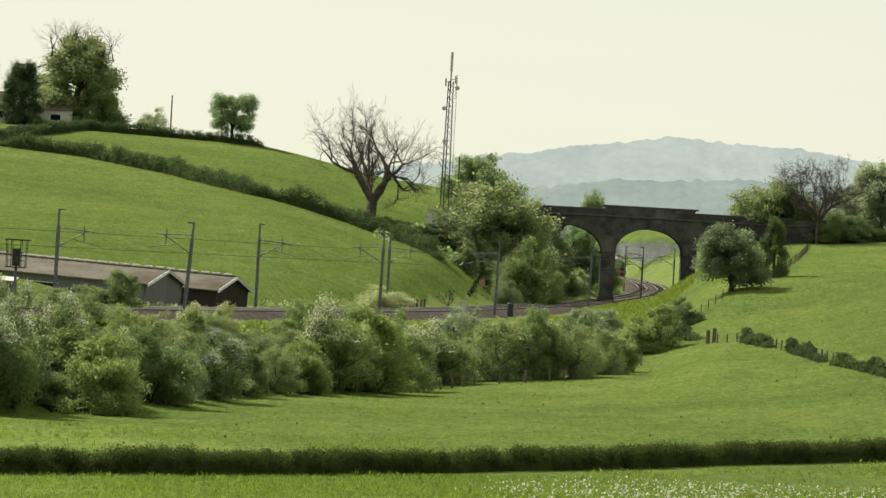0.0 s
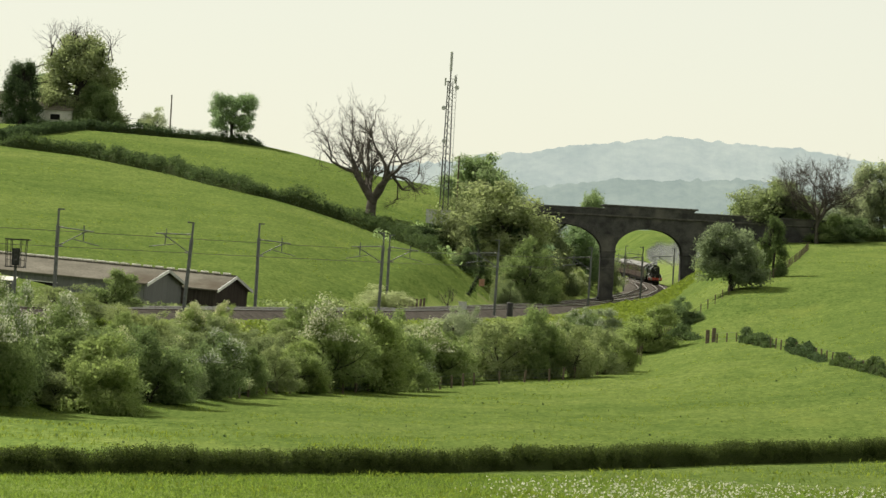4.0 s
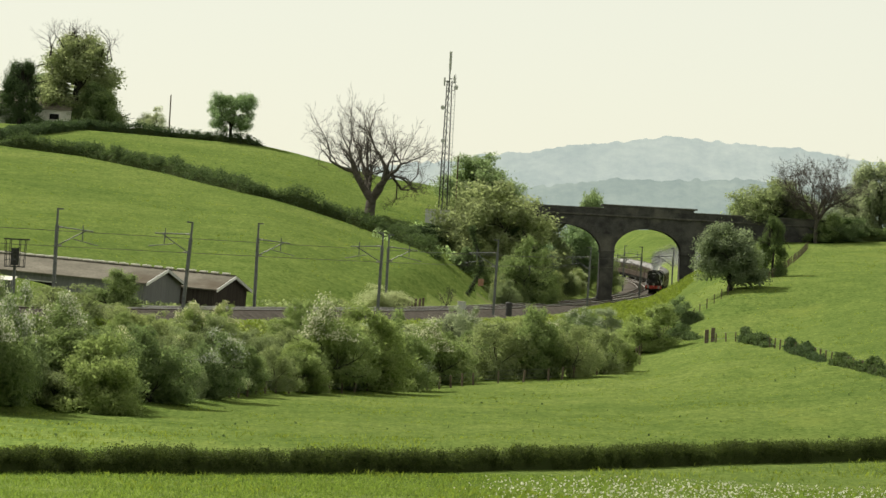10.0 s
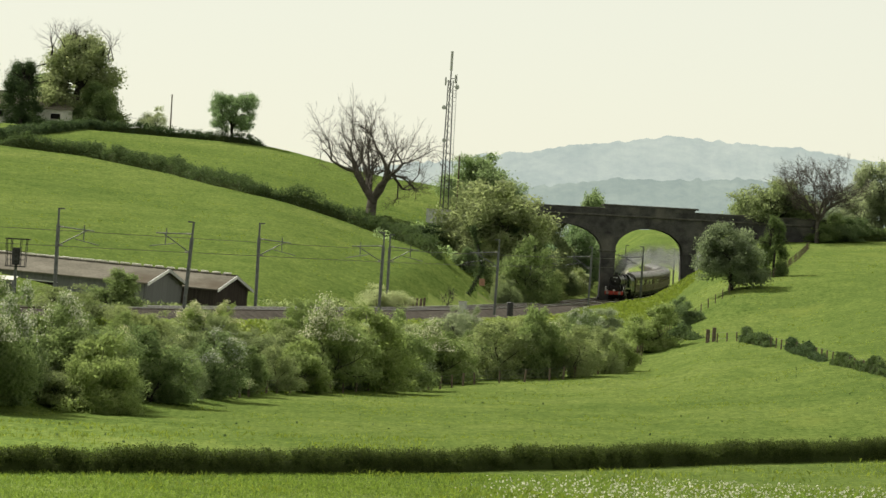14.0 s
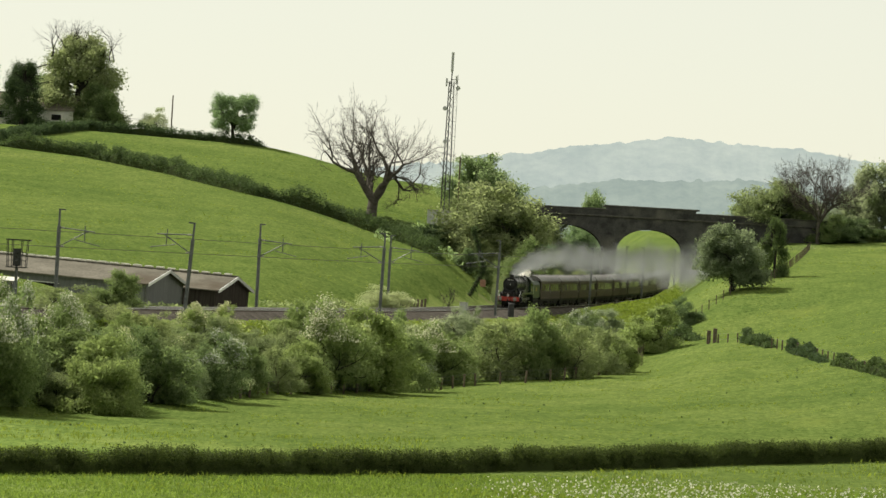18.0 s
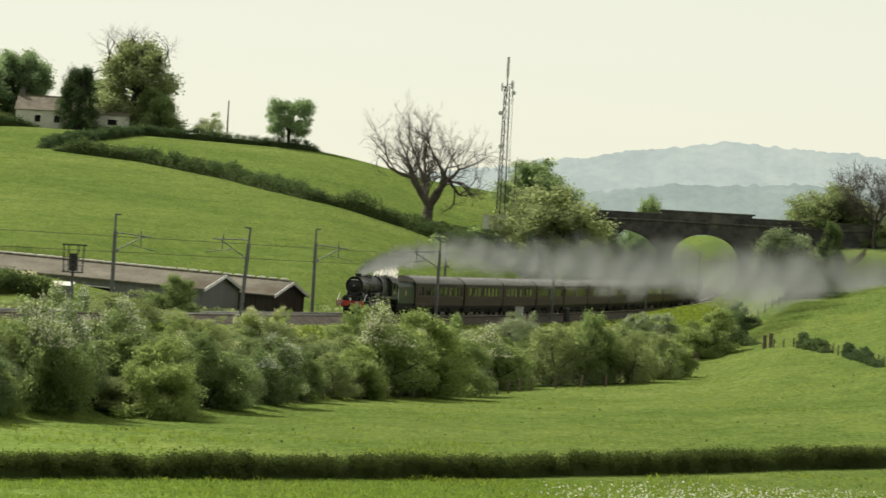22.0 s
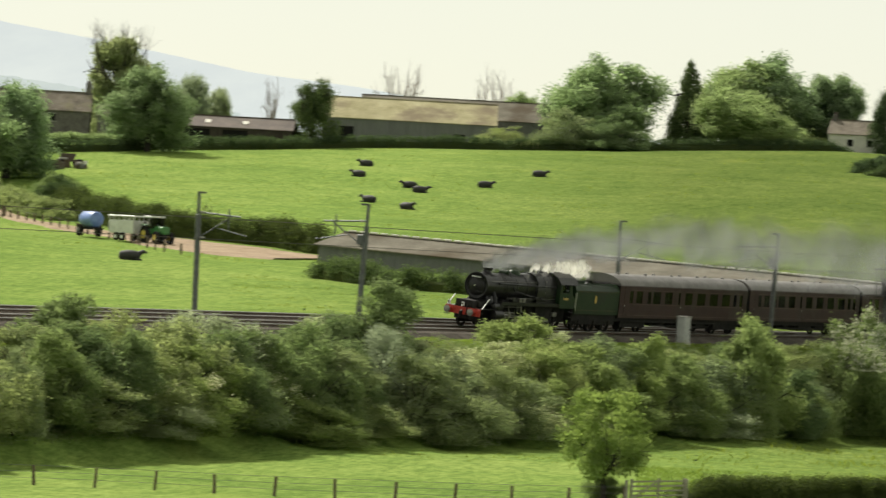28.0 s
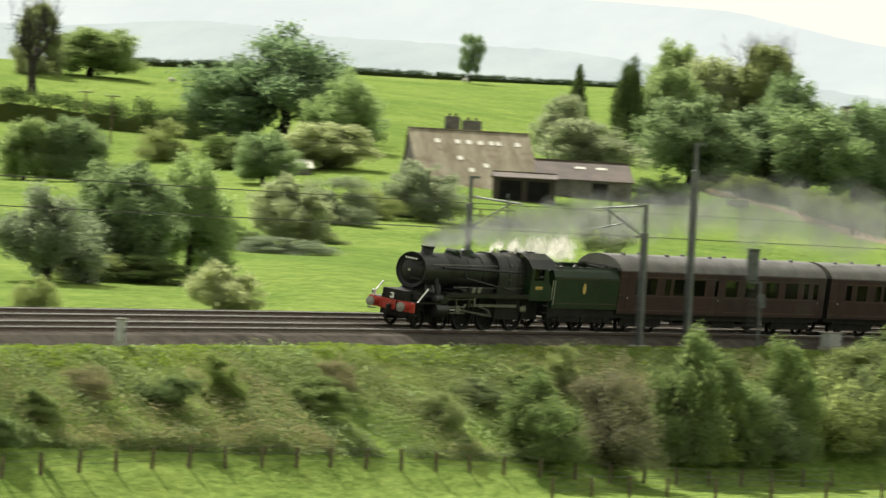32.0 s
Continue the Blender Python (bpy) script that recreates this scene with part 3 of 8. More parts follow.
# kind: shape, leaf, leaf size, number, variants, label, category
PLANTS = {
    "fresh": ("bush", "bushfresh", 0.0104, 29030, 4, "fresh green leafy thorn bush on the bank", "bush"),
    "deep": ("bush", "bushdeep", 0.0104, 29030, 3, "dark green dense leafy bush on the bank", "bush"),
    "olive": ("bush", "busholive", 0.0095, 20966, 3, "olive green thin twiggy bush on the bank", "bush"),
    "brown": ("bush", "brown", 0.0086, 19353, 2, "brownish budding bush above the fence", "bush"),
    "grey": ("bush", "grey", 0.0092, 24190, 2, "grey green willow bush in the grass", "bush"),
    "may": ("bush", "bushfresh", 0.0098, 27417, 3, "hawthorn bush in white blossom on the bank", "hawthorn"),
    "hedgeb": ("bush", "hedge", 0.0098, 24190, 1, "clipped dark green bush beside the farm track", "bush"),
    "tree": ("round", "fresh", 0.0095, 35829, 3, "broad leafy tree in fresh spring green", "tree"),
    "youngtree": ("oak", "lime", 0.0098, 11880, 1, "young tree in bright fresh leaf on a slim stem", "tree"),
    "airytree": ("oak", "grey", 0.0098, 11880, 1, "young airy grey-green tree on a slim stem", "tree"),
    "olivetree": ("round", "olive", 0.0095, 35829, 1, "broad rounded tree in pale olive spring leaf", "tree"),
    "khakitree": ("round", "khaki", 0.0095, 35829, 1, "broad rounded tree in creamy khaki young leaf", "tree"),
    "darktree": ("round", "deep", 0.0095, 35829, 3, "broad leafy tree with dark green crown", "tree"),
    "oak": ("oak", "deep", 0.0082, 26935, 3, "spreading oak tree with gaps in its crown", "oak tree"),
    "darkc": ("dense", "hedge", 0.0082, 28814, 2, "dense dark evergreen tree reaching to the ground", "evergreen tree"),
    "conifer": ("cone", "hedge", 0.0089, 23803, 2, "dark pointed conifer tree behind the hedge", "conifer"),
    "tall": ("tall", "khaki", 0.0100, 35829, 2, "tall ivy covered tree with bare top twigs", "tree"),
    "greytree": ("round", "grey", 0.0100, 33073, 2, "rounded grey green willow tree", "willow tree"),
}
_variants = {}


def plant_meshes(kind, i):
    if (kind, i) in _variants:
        return _variants[kind, i]
    shape, leaf, size, n, _, _, _ = PLANTS[kind]
    rng = np.random.default_rng(sum(map(ord, kind)) * 31 + i)
    centres, radii = lobes_for(shape, rng)
    q, c = leaf_quads(rng, centres, radii, n, size)
    inner, _c2 = leaf_quads(rng, centres * (0.75, 0.75, 0.97), radii, n // 5, size * 2.0)
    q = np.concatenate([q, inner])
    q[..., 2] = np.maximum(q[..., 2], 0.01)
    mats, index = [LEAF[leaf]], None
    if kind == "may":
        mats.append(LEAF["blossom"])
        lobe_luck = rng.random(len(radii))
        near = np.argmin(((c[:, None] - centres[None]) ** 2).sum(-1), 1)
        white = (rng.random(n) < 0.55 * (lobe_luck[near] > 0.4)) & (c[:, 2] > 0.5)
        index = np.concatenate([white.astype(int), np.zeros(len(inner), int)])
    crown = quad_mesh("foliage", q, mats, index)
    rods = []
    if shape == "bush":
        for _ in range(5):
            d = np.array([*(rng.normal(size=2) * 0.35), 1.0])
            branch_out(rng, np.array([*(rng.normal(size=2) * 0.012), 0.0]), d / np.linalg.norm(d), 0.3, 0.016, 2, rods)
    else:
        h = 0.32 if shape in ("round", "oak") else 0.5
        p, r = np.zeros(3), 0.035
        for z in np.linspace(0, h, 5)[1:]:
            e = np.array([*(rng.normal(size=2) * 0.008), z])
            rods.append((p, e, r, r * 0.9))
            p, r = e, r * 0.9
        for k in range(6 if shape != "cone" else 2):
            d = np.array([*(rng.normal(size=2) * 0.6), 0.9])
            branch_out(rng, p - np.array([0, 0, 0.08 * rng.random()]), d / np.linalg.norm(d), 0.2, 0.02, 2, rods)
        if kind == "tall":
            for k in range(16):
                d = np.array([*(rng.normal(size=2) * 0.28), 1.0])
                branch_out(rng, np.array([*(rng.normal(size=2) * 0.17), 0.72]), d / np.linalg.norm(d), 0.15, 0.0055, 3, rods, 0.4)
    stem = rods_mesh("stems", rods, BARK, 5)
    _variants[kind, i] = crown, stem
    return crown, stem


_count = [0]


def plant(kind, az, d, height, width, sink=0.05, label=""):
    """One plant, its own thing, standing on the ground."""
    _count[0] += 1
    rng = random.Random(_count[0] * 7)
    crown, stem = plant_meshes(kind, rng.randrange(PLANTS[kind][4]))
    x, y = polar(az, d)
    z = float(ground_height(x, y)[0]) - sink
    category = PLANTS[kind][6]
    wide = {"bush": 1.35, "round": 1.42}.get(PLANTS[kind][0], 1.2)
    name = category.replace(" ", "_")
    ob = thing(name, Matrix.LocRotScale((x, y, z), Euler((0, 0, rng.random() * 6.28)), (width * wide, width * wide, height * (1.05 if wide == 1.42 else 1.0))), label or PLANTS[kind][5], category)
    part("foliage", crown, None, ob)
    part("stem" if PLANTS[kind][0] == "bush" else "trunk", stem, None, ob)
    return ob


def bare_tree(name, az, d, height, width, seed, depth=5, limbs=4, label="", trunk=0.2, thick=0.035, sink=0.1, bark=None):
    rng = np.random.default_rng(seed)
    rods = []
    p, r = np.zeros(3), thick
    for z in np.linspace(0, trunk, 4)[1:]:
        e = np.array([*(rng.normal(size=2) * 0.006), z])
        rods.append((p, e, r * (1.25 if z < trunk * 0.4 else 1), r * 0.93))
        p, r = e, r * 0.93
    for k in range(limbs):
        a = 2 * math.pi * (k + 0.3 * rng.random()) / limbs
        d0 = np.array([math.cos(a) * 0.85, math.sin(a) * 0.85, 1.0])
        branch_out(rng, p - np.array([0, 0, trunk * 0.15 * (k % 2)]), d0 / np.linalg.norm(d0), 0.27, thick * 0.68, depth, rods, 0.5, 0.3)
    q = np.array([e for _, e, _, _ in rods])
    sx, sz = 0.5 / np.quantile(np.hypot(q[:, 0], q[:, 1]), 0.96), 1 / np.quantile(q[:, 2], 0.995)
    x, y = polar(az, d)
    z = float(ground_height(x, y)[0]) - sink
    ob = thing(name, Matrix.Translation((x, y, z)), label, "tree")
    scaled = [(p * (width * sx, width * sx, height * sz), e * (width * sx, width * sx, height * sz), max(r0 * height, 0.013), max(r1 * height, 0.011)) for p, e, r0, r1 in rods]
    cutoff = thick * height * 0.3
    part("trunk", rods_mesh("trunk", [w for w in scaled if w[2] > cutoff], bark or BARK, 7), None, ob)
    tagged(part("brushwood", rods_mesh("twigs", [w for w in scaled if w[2] <= cutoff], bark or BARK, 3), None, ob), kind="stuff")
    return ob


def hedge(name, way, height, thick, leaf, size, density, label, seed, ragged=0.18, group=""):
    """A hedge along bearings and ranges: leaves over a dark sheet standing for inner shade."""
    rng = np.random.default_rng(seed)
    p = np.array([polar(a, d) for a, d in way])
    s = np.concatenate([[0], np.cumsum(np.linalg.norm(np.diff(p, axis=0), axis=1))])
    g = np.arange(0, s[-1], 0.8)
    line = np.stack([np.interp(g, s, p[:, 0]), np.interp(g, s, p[:, 1])], 1)
    t = np.gradient(line, axis=0)
    t /= np.linalg.norm(t, axis=1)[:, None]
    side = np.stack([-t[:, 1], t[:, 0]], 1)
    zg = ground_height(line[:, 0], line[:, 1])
    tops = height * (1 + ragged * np.convolve(rng.normal(size=len(g)), np.hanning(7) / 2, "same"))
    tops *= np.clip(np.minimum(g + 0.8, s[-1] - g) / (1.6 * height), 0.25, 1)
    density, size = density * 6.5, size * (0.46 if size < 0.13 else 0.62)
    n = int(density * s[-1])
    m = int(s[-1] / (0.035 * height + 0.03))  # clumps
    k = rng.integers(0, len(g), m)
    r = np.minimum(height, thick) * (0.2 + 0.2 * rng.random(m))
    across = (thick * 0.5 - r * 0.8) * np.cos(rng.random(m) * math.pi)
    up = np.where(rng.random(m) < 0.42, tops[k] - r * (0.75 + 0.5 * rng.random(m)), tops[k] * rng.random(m) * 0.85)
    along = rng.normal(size=m) * 0.5
    heart = np.stack([line[k, 0] + side[k, 0] * across + t[k, 0] * along, line[k, 1] + side[k, 1] * across + t[k, 1] * along, zg[k] + up], 1)
    quads, _c = leaf_quads(rng, heart, r, n, size, 1.0, 0.45)
    ob = thing(name, None, label, "hedge", group)
    part("foliage", quad_mesh("foliage", quads, [LEAF[leaf]]), None, ob)
    # leaf-dark inner sheet, added to stop light showing through; it stands for shade
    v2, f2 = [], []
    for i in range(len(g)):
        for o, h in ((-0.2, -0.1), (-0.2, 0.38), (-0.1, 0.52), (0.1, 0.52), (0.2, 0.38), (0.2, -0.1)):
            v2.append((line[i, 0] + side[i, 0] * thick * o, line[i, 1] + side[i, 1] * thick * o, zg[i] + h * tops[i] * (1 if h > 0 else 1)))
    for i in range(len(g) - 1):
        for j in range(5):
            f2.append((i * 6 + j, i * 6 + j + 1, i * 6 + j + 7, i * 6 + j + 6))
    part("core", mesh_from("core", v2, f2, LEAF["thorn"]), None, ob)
    return ob


# railway bank
plant("may", 5.47, 306, 8.9, 4.3)
plant("fresh", 4.67, 316, 5.9, 6.9)
plant("deep", 3.69, 323, 5.8, 4.6)
plant("may", 2.89, 338, 5.6, 4.8)
plant("fresh", 2.45, 352, 4.0, 3.2)
plant("fresh", 1.76, 366, 4.4, 3.7)
plant("may", 1.43, 374, 8.1, 6.2)
plant("fresh", 0.88, 380, 7.8, 5.9)
plant("deep", 0.48, 390, 7.2, 4.5)
plant("may", 0.00, 408, 6.4, 5.7)
plant("olive", -0.80, 414, 6.1, 6.4)
plant("deep", -1.31, 416, 7.5, 4.3)
plant("olive", -1.75, 417, 5.8, 4.3)
plant("olive", -2.11, 424, 4.8, 4.9)
plant("fresh", -2.40, 428, 3.5, 3.3)
plant("fresh", -2.72, 466, 5.3, 6.0)
plant("deep", -3.14, 497, 3.5, 3.5)
plant("olive", 3.29, 330, 4.4, 3.0)
plant("olive", 2.09, 360, 3.9, 3.2)
plant("olive", 16.72, 221, 5.1, 2.5)
plant("deep", 16.03, 226, 4.7, 2.9)
plant("fresh", 15.34, 231, 5.5, 3.0)
plant("olive", 14.68, 234, 3.7, 3.0)
plant("deep", 14.07, 240, 5.5, 4.0)
plant("deep", 12.93, 246, 5.9, 4.1)
plant("fresh", 12.19, 250, 4.0, 2.9)
plant("olive", 11.61, 254, 4.8, 5.5)
plant("olive", 10.66, 260, 5.4, 4.0)
plant("fresh", 9.92, 266, 4.9, 4.1)
plant("fresh", 8.64, 276, 6.1, 3.9)
plant("fresh", 8.09, 279, 5.3, 4.7)
plant("fresh", 7.36, 286, 7.8, 4.4)
plant("deep", 6.63, 293, 4.7, 3.8)
plant("may", 5.83, 302, 9.0, 4.6)
plant("deep", 20.87, 196, 3.9, 3.5)
plant("brown", 19.91, 200, 5.5, 4.1)
plant("fresh", 19.04, 206, 6.7, 3.4)
plant("deep", 18.45, 209, 5.5, 2.9)
plant("deep", 17.72, 214, 6.0, 3.6)
plant("fresh", 7.10, 290, 7.5, 4.8)
plant("fresh", 6.37, 296, 3.7, 3.0)
plant("fresh", 4.32, 310, 6.1, 4.4)
plant("fresh", 4.16, 372, 4.0, 4.3)
plant("olive", 4.85, 345, 2.8, 5.3)
plant("fresh", 12.03, 262, 5.3, 5.6)
plant("may", 4.95, 318, 7.1, 4.5)
plant("grey", 0.72, 470, 3.3, 4.8)
plant("youngtree", 9.03, 206, 5.7, 4.3)
plant("fresh", 9.0, 207, 1.5, 1.8)
# right
plant("khakitree", -3.76, 521, 8.2, 7.6, label="rounded thorn bush standing by the field fence")
plant("darkc", -4.30, 549, 7.6, 4.8, label="dark rounded thorn bush standing by the field fence")
plant("olivetree", -4.28, 642, 9.4, 10.5)
plant("greytree", -5.66, 650, 12.0, 8.6)
plant("greytree", -5.2, 655, 8.5, 7.0)
plant("deep", -5.0, 638, 4.4, 5.0)
plant("deep", -5.23, 640, 4.0, 6.6)
plant("fresh", -3.91, 660, 8.0, 5.9)
# left of bridge
plant("khakitree", -0.68, 590, 13.7, 14.5)
plant("tree", -0.45, 660, 10.4, 9.5)
plant("deep", -1.05, 610, 11.0, 7.0)
plant("olivetree", -1.2, 642, 11.0, 7.0)
plant("deep", -1.10, 575, 9.3, 6.6)
plant("fresh", -1.2, 600, 5.5, 5.0)
plant("olive", -0.18, 650, 4.0, 4.2)
plant("tree", -1.93, 800, 14.6, 6.2)
plant("deep", -0.97, 590, 11.3, 6.1)
plant("darktree", -1.75, 690, 9.0, 8.0)
plant("olivetree", -2.02, 705, 7.0, 7.0)
plant("olivetree", -1.42, 636, 8.0, 6.0)
plant("olive", -0.5, 584, 5.5, 5.0)
# ridge
plant("oak", 2.82, 720, 8.6, 8.5)
plant("grey", 3.84, 735, 5.6, 4.0)
plant("tall", 4.84, 745, 16.8, 16.5)
plant("fresh", 4.55, 738, 8.5, 8.0)
plant("tree", 5.2, 750, 10.0, 9.0)
plant("darkc", 5.56, 735, 10.9, 9.5)
plant("darktree", 7.27, 760, 16.0, 17.5)
plant("tree", 6.36, 765, 13.6, 10.8)
plant("tree", 7.67, 750, 10.0, 12.5)
plant("olive", 6.87, 755, 4.0, 10.6)
plant("darktree", 16.86, 600, 13.1, 7.3)
plant("tall", 15.60, 800, 20.7, 14.9)
plant("tree", 15.18, 655, 13.7, 10.5)
plant("greytree", 14.68, 820, 14.8, 7.4)
plant("greytree", 14.32, 830, 12.6, 5.9)
plant("darkc", 13.06, 700, 11.6, 10.3)
plant("tree", 10.36, 770, 10.1, 9.4)
plant("darktree", 9.29, 745, 16.6, 17.7)
plant("olive", 9.69, 725, 7.5, 10.2)
plant("deep", 9.14, 722, 6.2, 8.3)
plant("conifer", 8.19, 745, 15.2, 9.1)
plant("tree", 7.43, 760, 16.4, 16.6)
plant("tree", 7.50, 735, 10.9, 14.1)
plant("tree", 6.40, 770, 14.2, 10.9)
plant("deep", 16.30, 560, 3.2, 4.9)
plant("olive", 10.57, 720, 4.1, 7.4)
# west
plant("darktree", 24.42, 560, 14.3, 17.9)
plant("darktree", 23.59, 540, 9.7, 8.0)
plant("greytree", 23.89, 500, 5.6, 9.6)
plant("darktree", 24.64, 470, 6.1, 6.9)
plant("greytree", 24.27, 350, 5.8, 5.4)
plant("grey", 23.70, 395, 4.9, 5.8)
plant("greytree", 22.53, 415, 5.9, 6.3)
plant("tree", 27.75, 470, 7.1, 5.8)
plant("tree", 27.06, 470, 7.5, 6.0)
plant("olive", 25.94, 520, 5.2, 6.0)
plant("tree", 26.37, 254, 7.4, 5.6)
plant("darktree", 25.55, 262, 7.0, 5.0)
plant("greytree", 27.39, 244, 5.6, 4.9)
plant("tree", 26.96, 700, 8.3, 13.5)
plant("conifer", 20.62, 620, 13.4, 5.4)
plant("darkc", 19.96, 650, 15.3, 6.5)
plant("tree", 19.40, 700, 16.6, 9.2)
plant("greytree", 18.99, 690, 14.7, 11.0)
plant("tall", 18.21, 690, 17.0, 13.4)
plant("tree", 19.45, 660, 13.5, 9.5)
plant("greytree", 20.44, 560, 7.9, 11.4)
plant("tree", 19.13, 580, 12.5, 12.7)
plant("tree", 18.32, 590, 11.4, 14.0)
plant("darktree", 17.59, 585, 12.8, 13.0)
plant("darktree", 16.99, 590, 12.4, 12.0)
plant("greytree", 20.83, 600, 10.0, 6.6)
plant("darktree", 17.83, 640, 13.8, 10.0)
plant("hedgeb", 19.47, 500, 3.7, 5.4)
plant("olive", 23.19, 410, 3.5, 3.7)
plant("oak", 22.04, 840, 9.8, 4.9)
plant("olive", 21.50, 420, 1.2, 3.2)
plant("grey", 24.32, 320, 1.4, 5.3)
plant("greytree", 25.07, 221, 2.8, 3.0)
plant("olive", 27.52, 213, 1.8, 1.9)
plant("deep", 25.0, 505, 4.0, 9.0)
plant("deep", 27.2, 486, 3.0, 9.0)
plant("olive", 26.9, 249, 2.2, 4.0)
plant("fresh", 25.0, 330, 2.0, 6.0)
plant("olive", 24.0, 360, 1.6, 4.0)
plant("darktree", 25.1, 565, 9.0, 10.0)
plant("deep", 22.9, 420, 2.2, 5.0)
plant("tall", 27.66, 690, 11.6, 8.0)

plant("airytree", 20.15, 360, 4.5, 4.8, label="young airy tree standing alone in the field")
plant("olive", 21.27, 246, 1.4, 3.0)
plant("hedgeb", 20.70, 254, 2.3, 1.7, label="small dark bush beside the railway")
plant("deep", 26.15, 251, 1.6, 6.0)

# bare and budding trees
bare_tree("bare_ash_tree", 0.96, 597, 16.8, 18.0, 5, 6, 4, "leafless spreading ash tree beside the field hedge", 0.2, 0.05, bark=GREY_BARK)
bare_tree("budding_tree", -4.84, 636, 12.2, 13.5, 9, 6, 8, "budding leafless tree on the field edge", 0.34, 0.026, bark=GREY_BARK)
bare_tree("budding_tree", 11.95, 800, 15.5, 9.0, 11, 4, 5, "leafless tree behind the barn roof", 0.3, 0.025, bark=PALE_BARK)
bare_tree("budding_tree", 10.72, 800, 15.5, 8.0, 12, 4, 5, "leafless tree behind the barn roof", 0.3, 0.022, bark=PALE_BARK)
bare_tree("budding_tree", 13.6, 800, 12.5, 4.0, 13, 4, 4, "slim leafless tree beside the dark evergreen", 0.3, 0.022, bark=PALE_BARK)
bare_tree("bare_tree", 27.7, 640, 13.5, 10.0, 14, 4, 4, "tall bare tree in the western field hedge", 0.4, 0.05)
bare_tree("sapling", 14.35, 500, 2.6, 1.6, 15, 3, 4, "thin bare sapling in the lane hedge", 0.2, 0.02)
bare_tree("sapling", -0.1, 500, 3.0, 2.4, 16, 3, 4, "thin bare sapling beside the railway", 0.2, 0.02)

# hedges
hedge("field_hedge", [(8.0, 207), (5.73, 217), (3.01, 228), (0.45, 243), (-1.74, 255), (-3.93, 271), (-5.9, 284), (-8.5, 300)], 1.3, 1.5, "thorn", 0.1, 420, "long trimmed dark hawthorn hedge between two fields", 1, 0.09)
hedge("field_hedge", [(5.81, 664), (4.71, 655), (3.6, 632), (2.49, 600), (1.22, 592), (0.55, 580), (0.05, 565)], 2.1, 2.2, "hedge", 0.17, 75, "trimmed hedge running down the hillside", 2, 0.25)
hedge("field_hedge", [(6.0, 668), (5.5, 690), (4.72, 722), (3.62, 722), (3.04, 722), (2.4, 716)], 1.7, 1.8, "hedge", 0.17, 70, "hedge along the ridge beside the house", 3)
hedge("field_hedge", [(17.07, 640), (15.61, 653), (14.15, 678), (12.69, 698), (11.23, 711), (9.76, 721), (7.93, 727), (6.1, 729)], 1.9, 2.0, "hedge", 0.17, 70, "trimmed hedge along the top of the pasture", 4, 0.08)
hedge("farm_hedge", [(17.2, 668), (15.6, 690), (13.6, 715)], 1.6, 1.6, "fresh", 0.17, 60, "pale green hedge in front of the farm buildings", 5)
hedge("lane_hedge", [(16.3, 520), (15.56, 486), (14.81, 469), (14.09, 463), (13.5, 457), (12.91, 446), (12.5, 443)], 2.9, 2.6, "thorn", 0.13, 200, "tall dark hedge beside the farm lane", 6)
hedge("weedy_bank", [(18.75, 569), (18.45, 567), (18.1, 570)], 2.4, 6.0, "weed", 0.2, 420, "low mound overgrown with weeds at the farm entrance", 31, 0.3)
hedge("weedy_bank", [(18.17, 570), (17.61, 563), (17.01, 540), (16.57, 514), (16.2, 500)], 2.0, 4.0, "weed", 0.2, 300, "weed covered bank along the farm lane", 32, 0.35)
plant("hedgeb", 16.3, 540, 4.6, 4.0)
hedge("yard_hedge", [(12.9, 388), (11.73, 372), (10.27, 366), (8.8, 364), (7.4, 362), (6.1, 364), (5.45, 366)], 2.1, 2.4, "hedge", 0.15, 150, "tall thick hedge in front of the long shed", 7)
hedge("field_hedge", [(28.6, 583), (28.05, 581), (27.36, 579), (26.62, 574), (25.9, 566), (25.4, 556)], 3.8, 3.0, "hedge", 0.17, 110, "dark hedge across the western field", 8)
hedge("ridge_hedge", [(27.5, 835), (25.71, 842), (23.45, 852), (20.8, 860), (19.0, 860)], 1.4, 1.6, "hedge", 0.18, 55, "low dark hedge on the far ridge", 9, 0.08)
hedge("field_hedge", [(-2.96, 480), (-3.4, 470)], 1.1, 1.5, "hedge", 0.15, 90, "short length of overgrown hedge", 10, 0.6, "remnant hedge")
hedge("field_hedge", [(-3.97, 446), (-4.3, 431)], 0.95, 1.1, "hedge", 0.15, 80, "short length of overgrown hedge", 11, 0.6, "remnant hedge")
hedge("field_hedge", [(-4.56, 418), (-5.0, 395)], 0.75, 0.9, "hedge", 0.14, 75, "short length of overgrown hedge", 12, 0.7, "remnant hedge")
hedge("field_hedge", [(-5.15, 389), (-5.85, 367), (-7, 345)], 0.6, 0.9, "hedge", 0.13, 80, "short length of overgrown hedge", 13, 0.8, "remnant hedge")
hedge("road_hedge", [(-5.0, 640), (-5.6, 640), (-6.6, 640)], 1.6, 1.6, "hedge", 0.16, 80, "dark hedge beside the lane to the bridge", 14)
# undergrowth below the trees beside the bridge
for _az, _d, _h, _w, _k in ((-0.35, 596, 6, 7, "olive"), (-0.75, 592, 6, 7, "deep"), (-1.0, 600, 9, 6, "olive"), (-1.25, 604, 5.5, 5, "deep"), (-1.1, 612, 9, 7, "darktree"), (-0.15, 600, 3, 5, "hedgeb"), (0.3, 588, 2.5, 6, "hedgeb"), (0.65, 592, 2.5, 5, "hedgeb")):
    plant(_k, _az, _d, _h, _w)
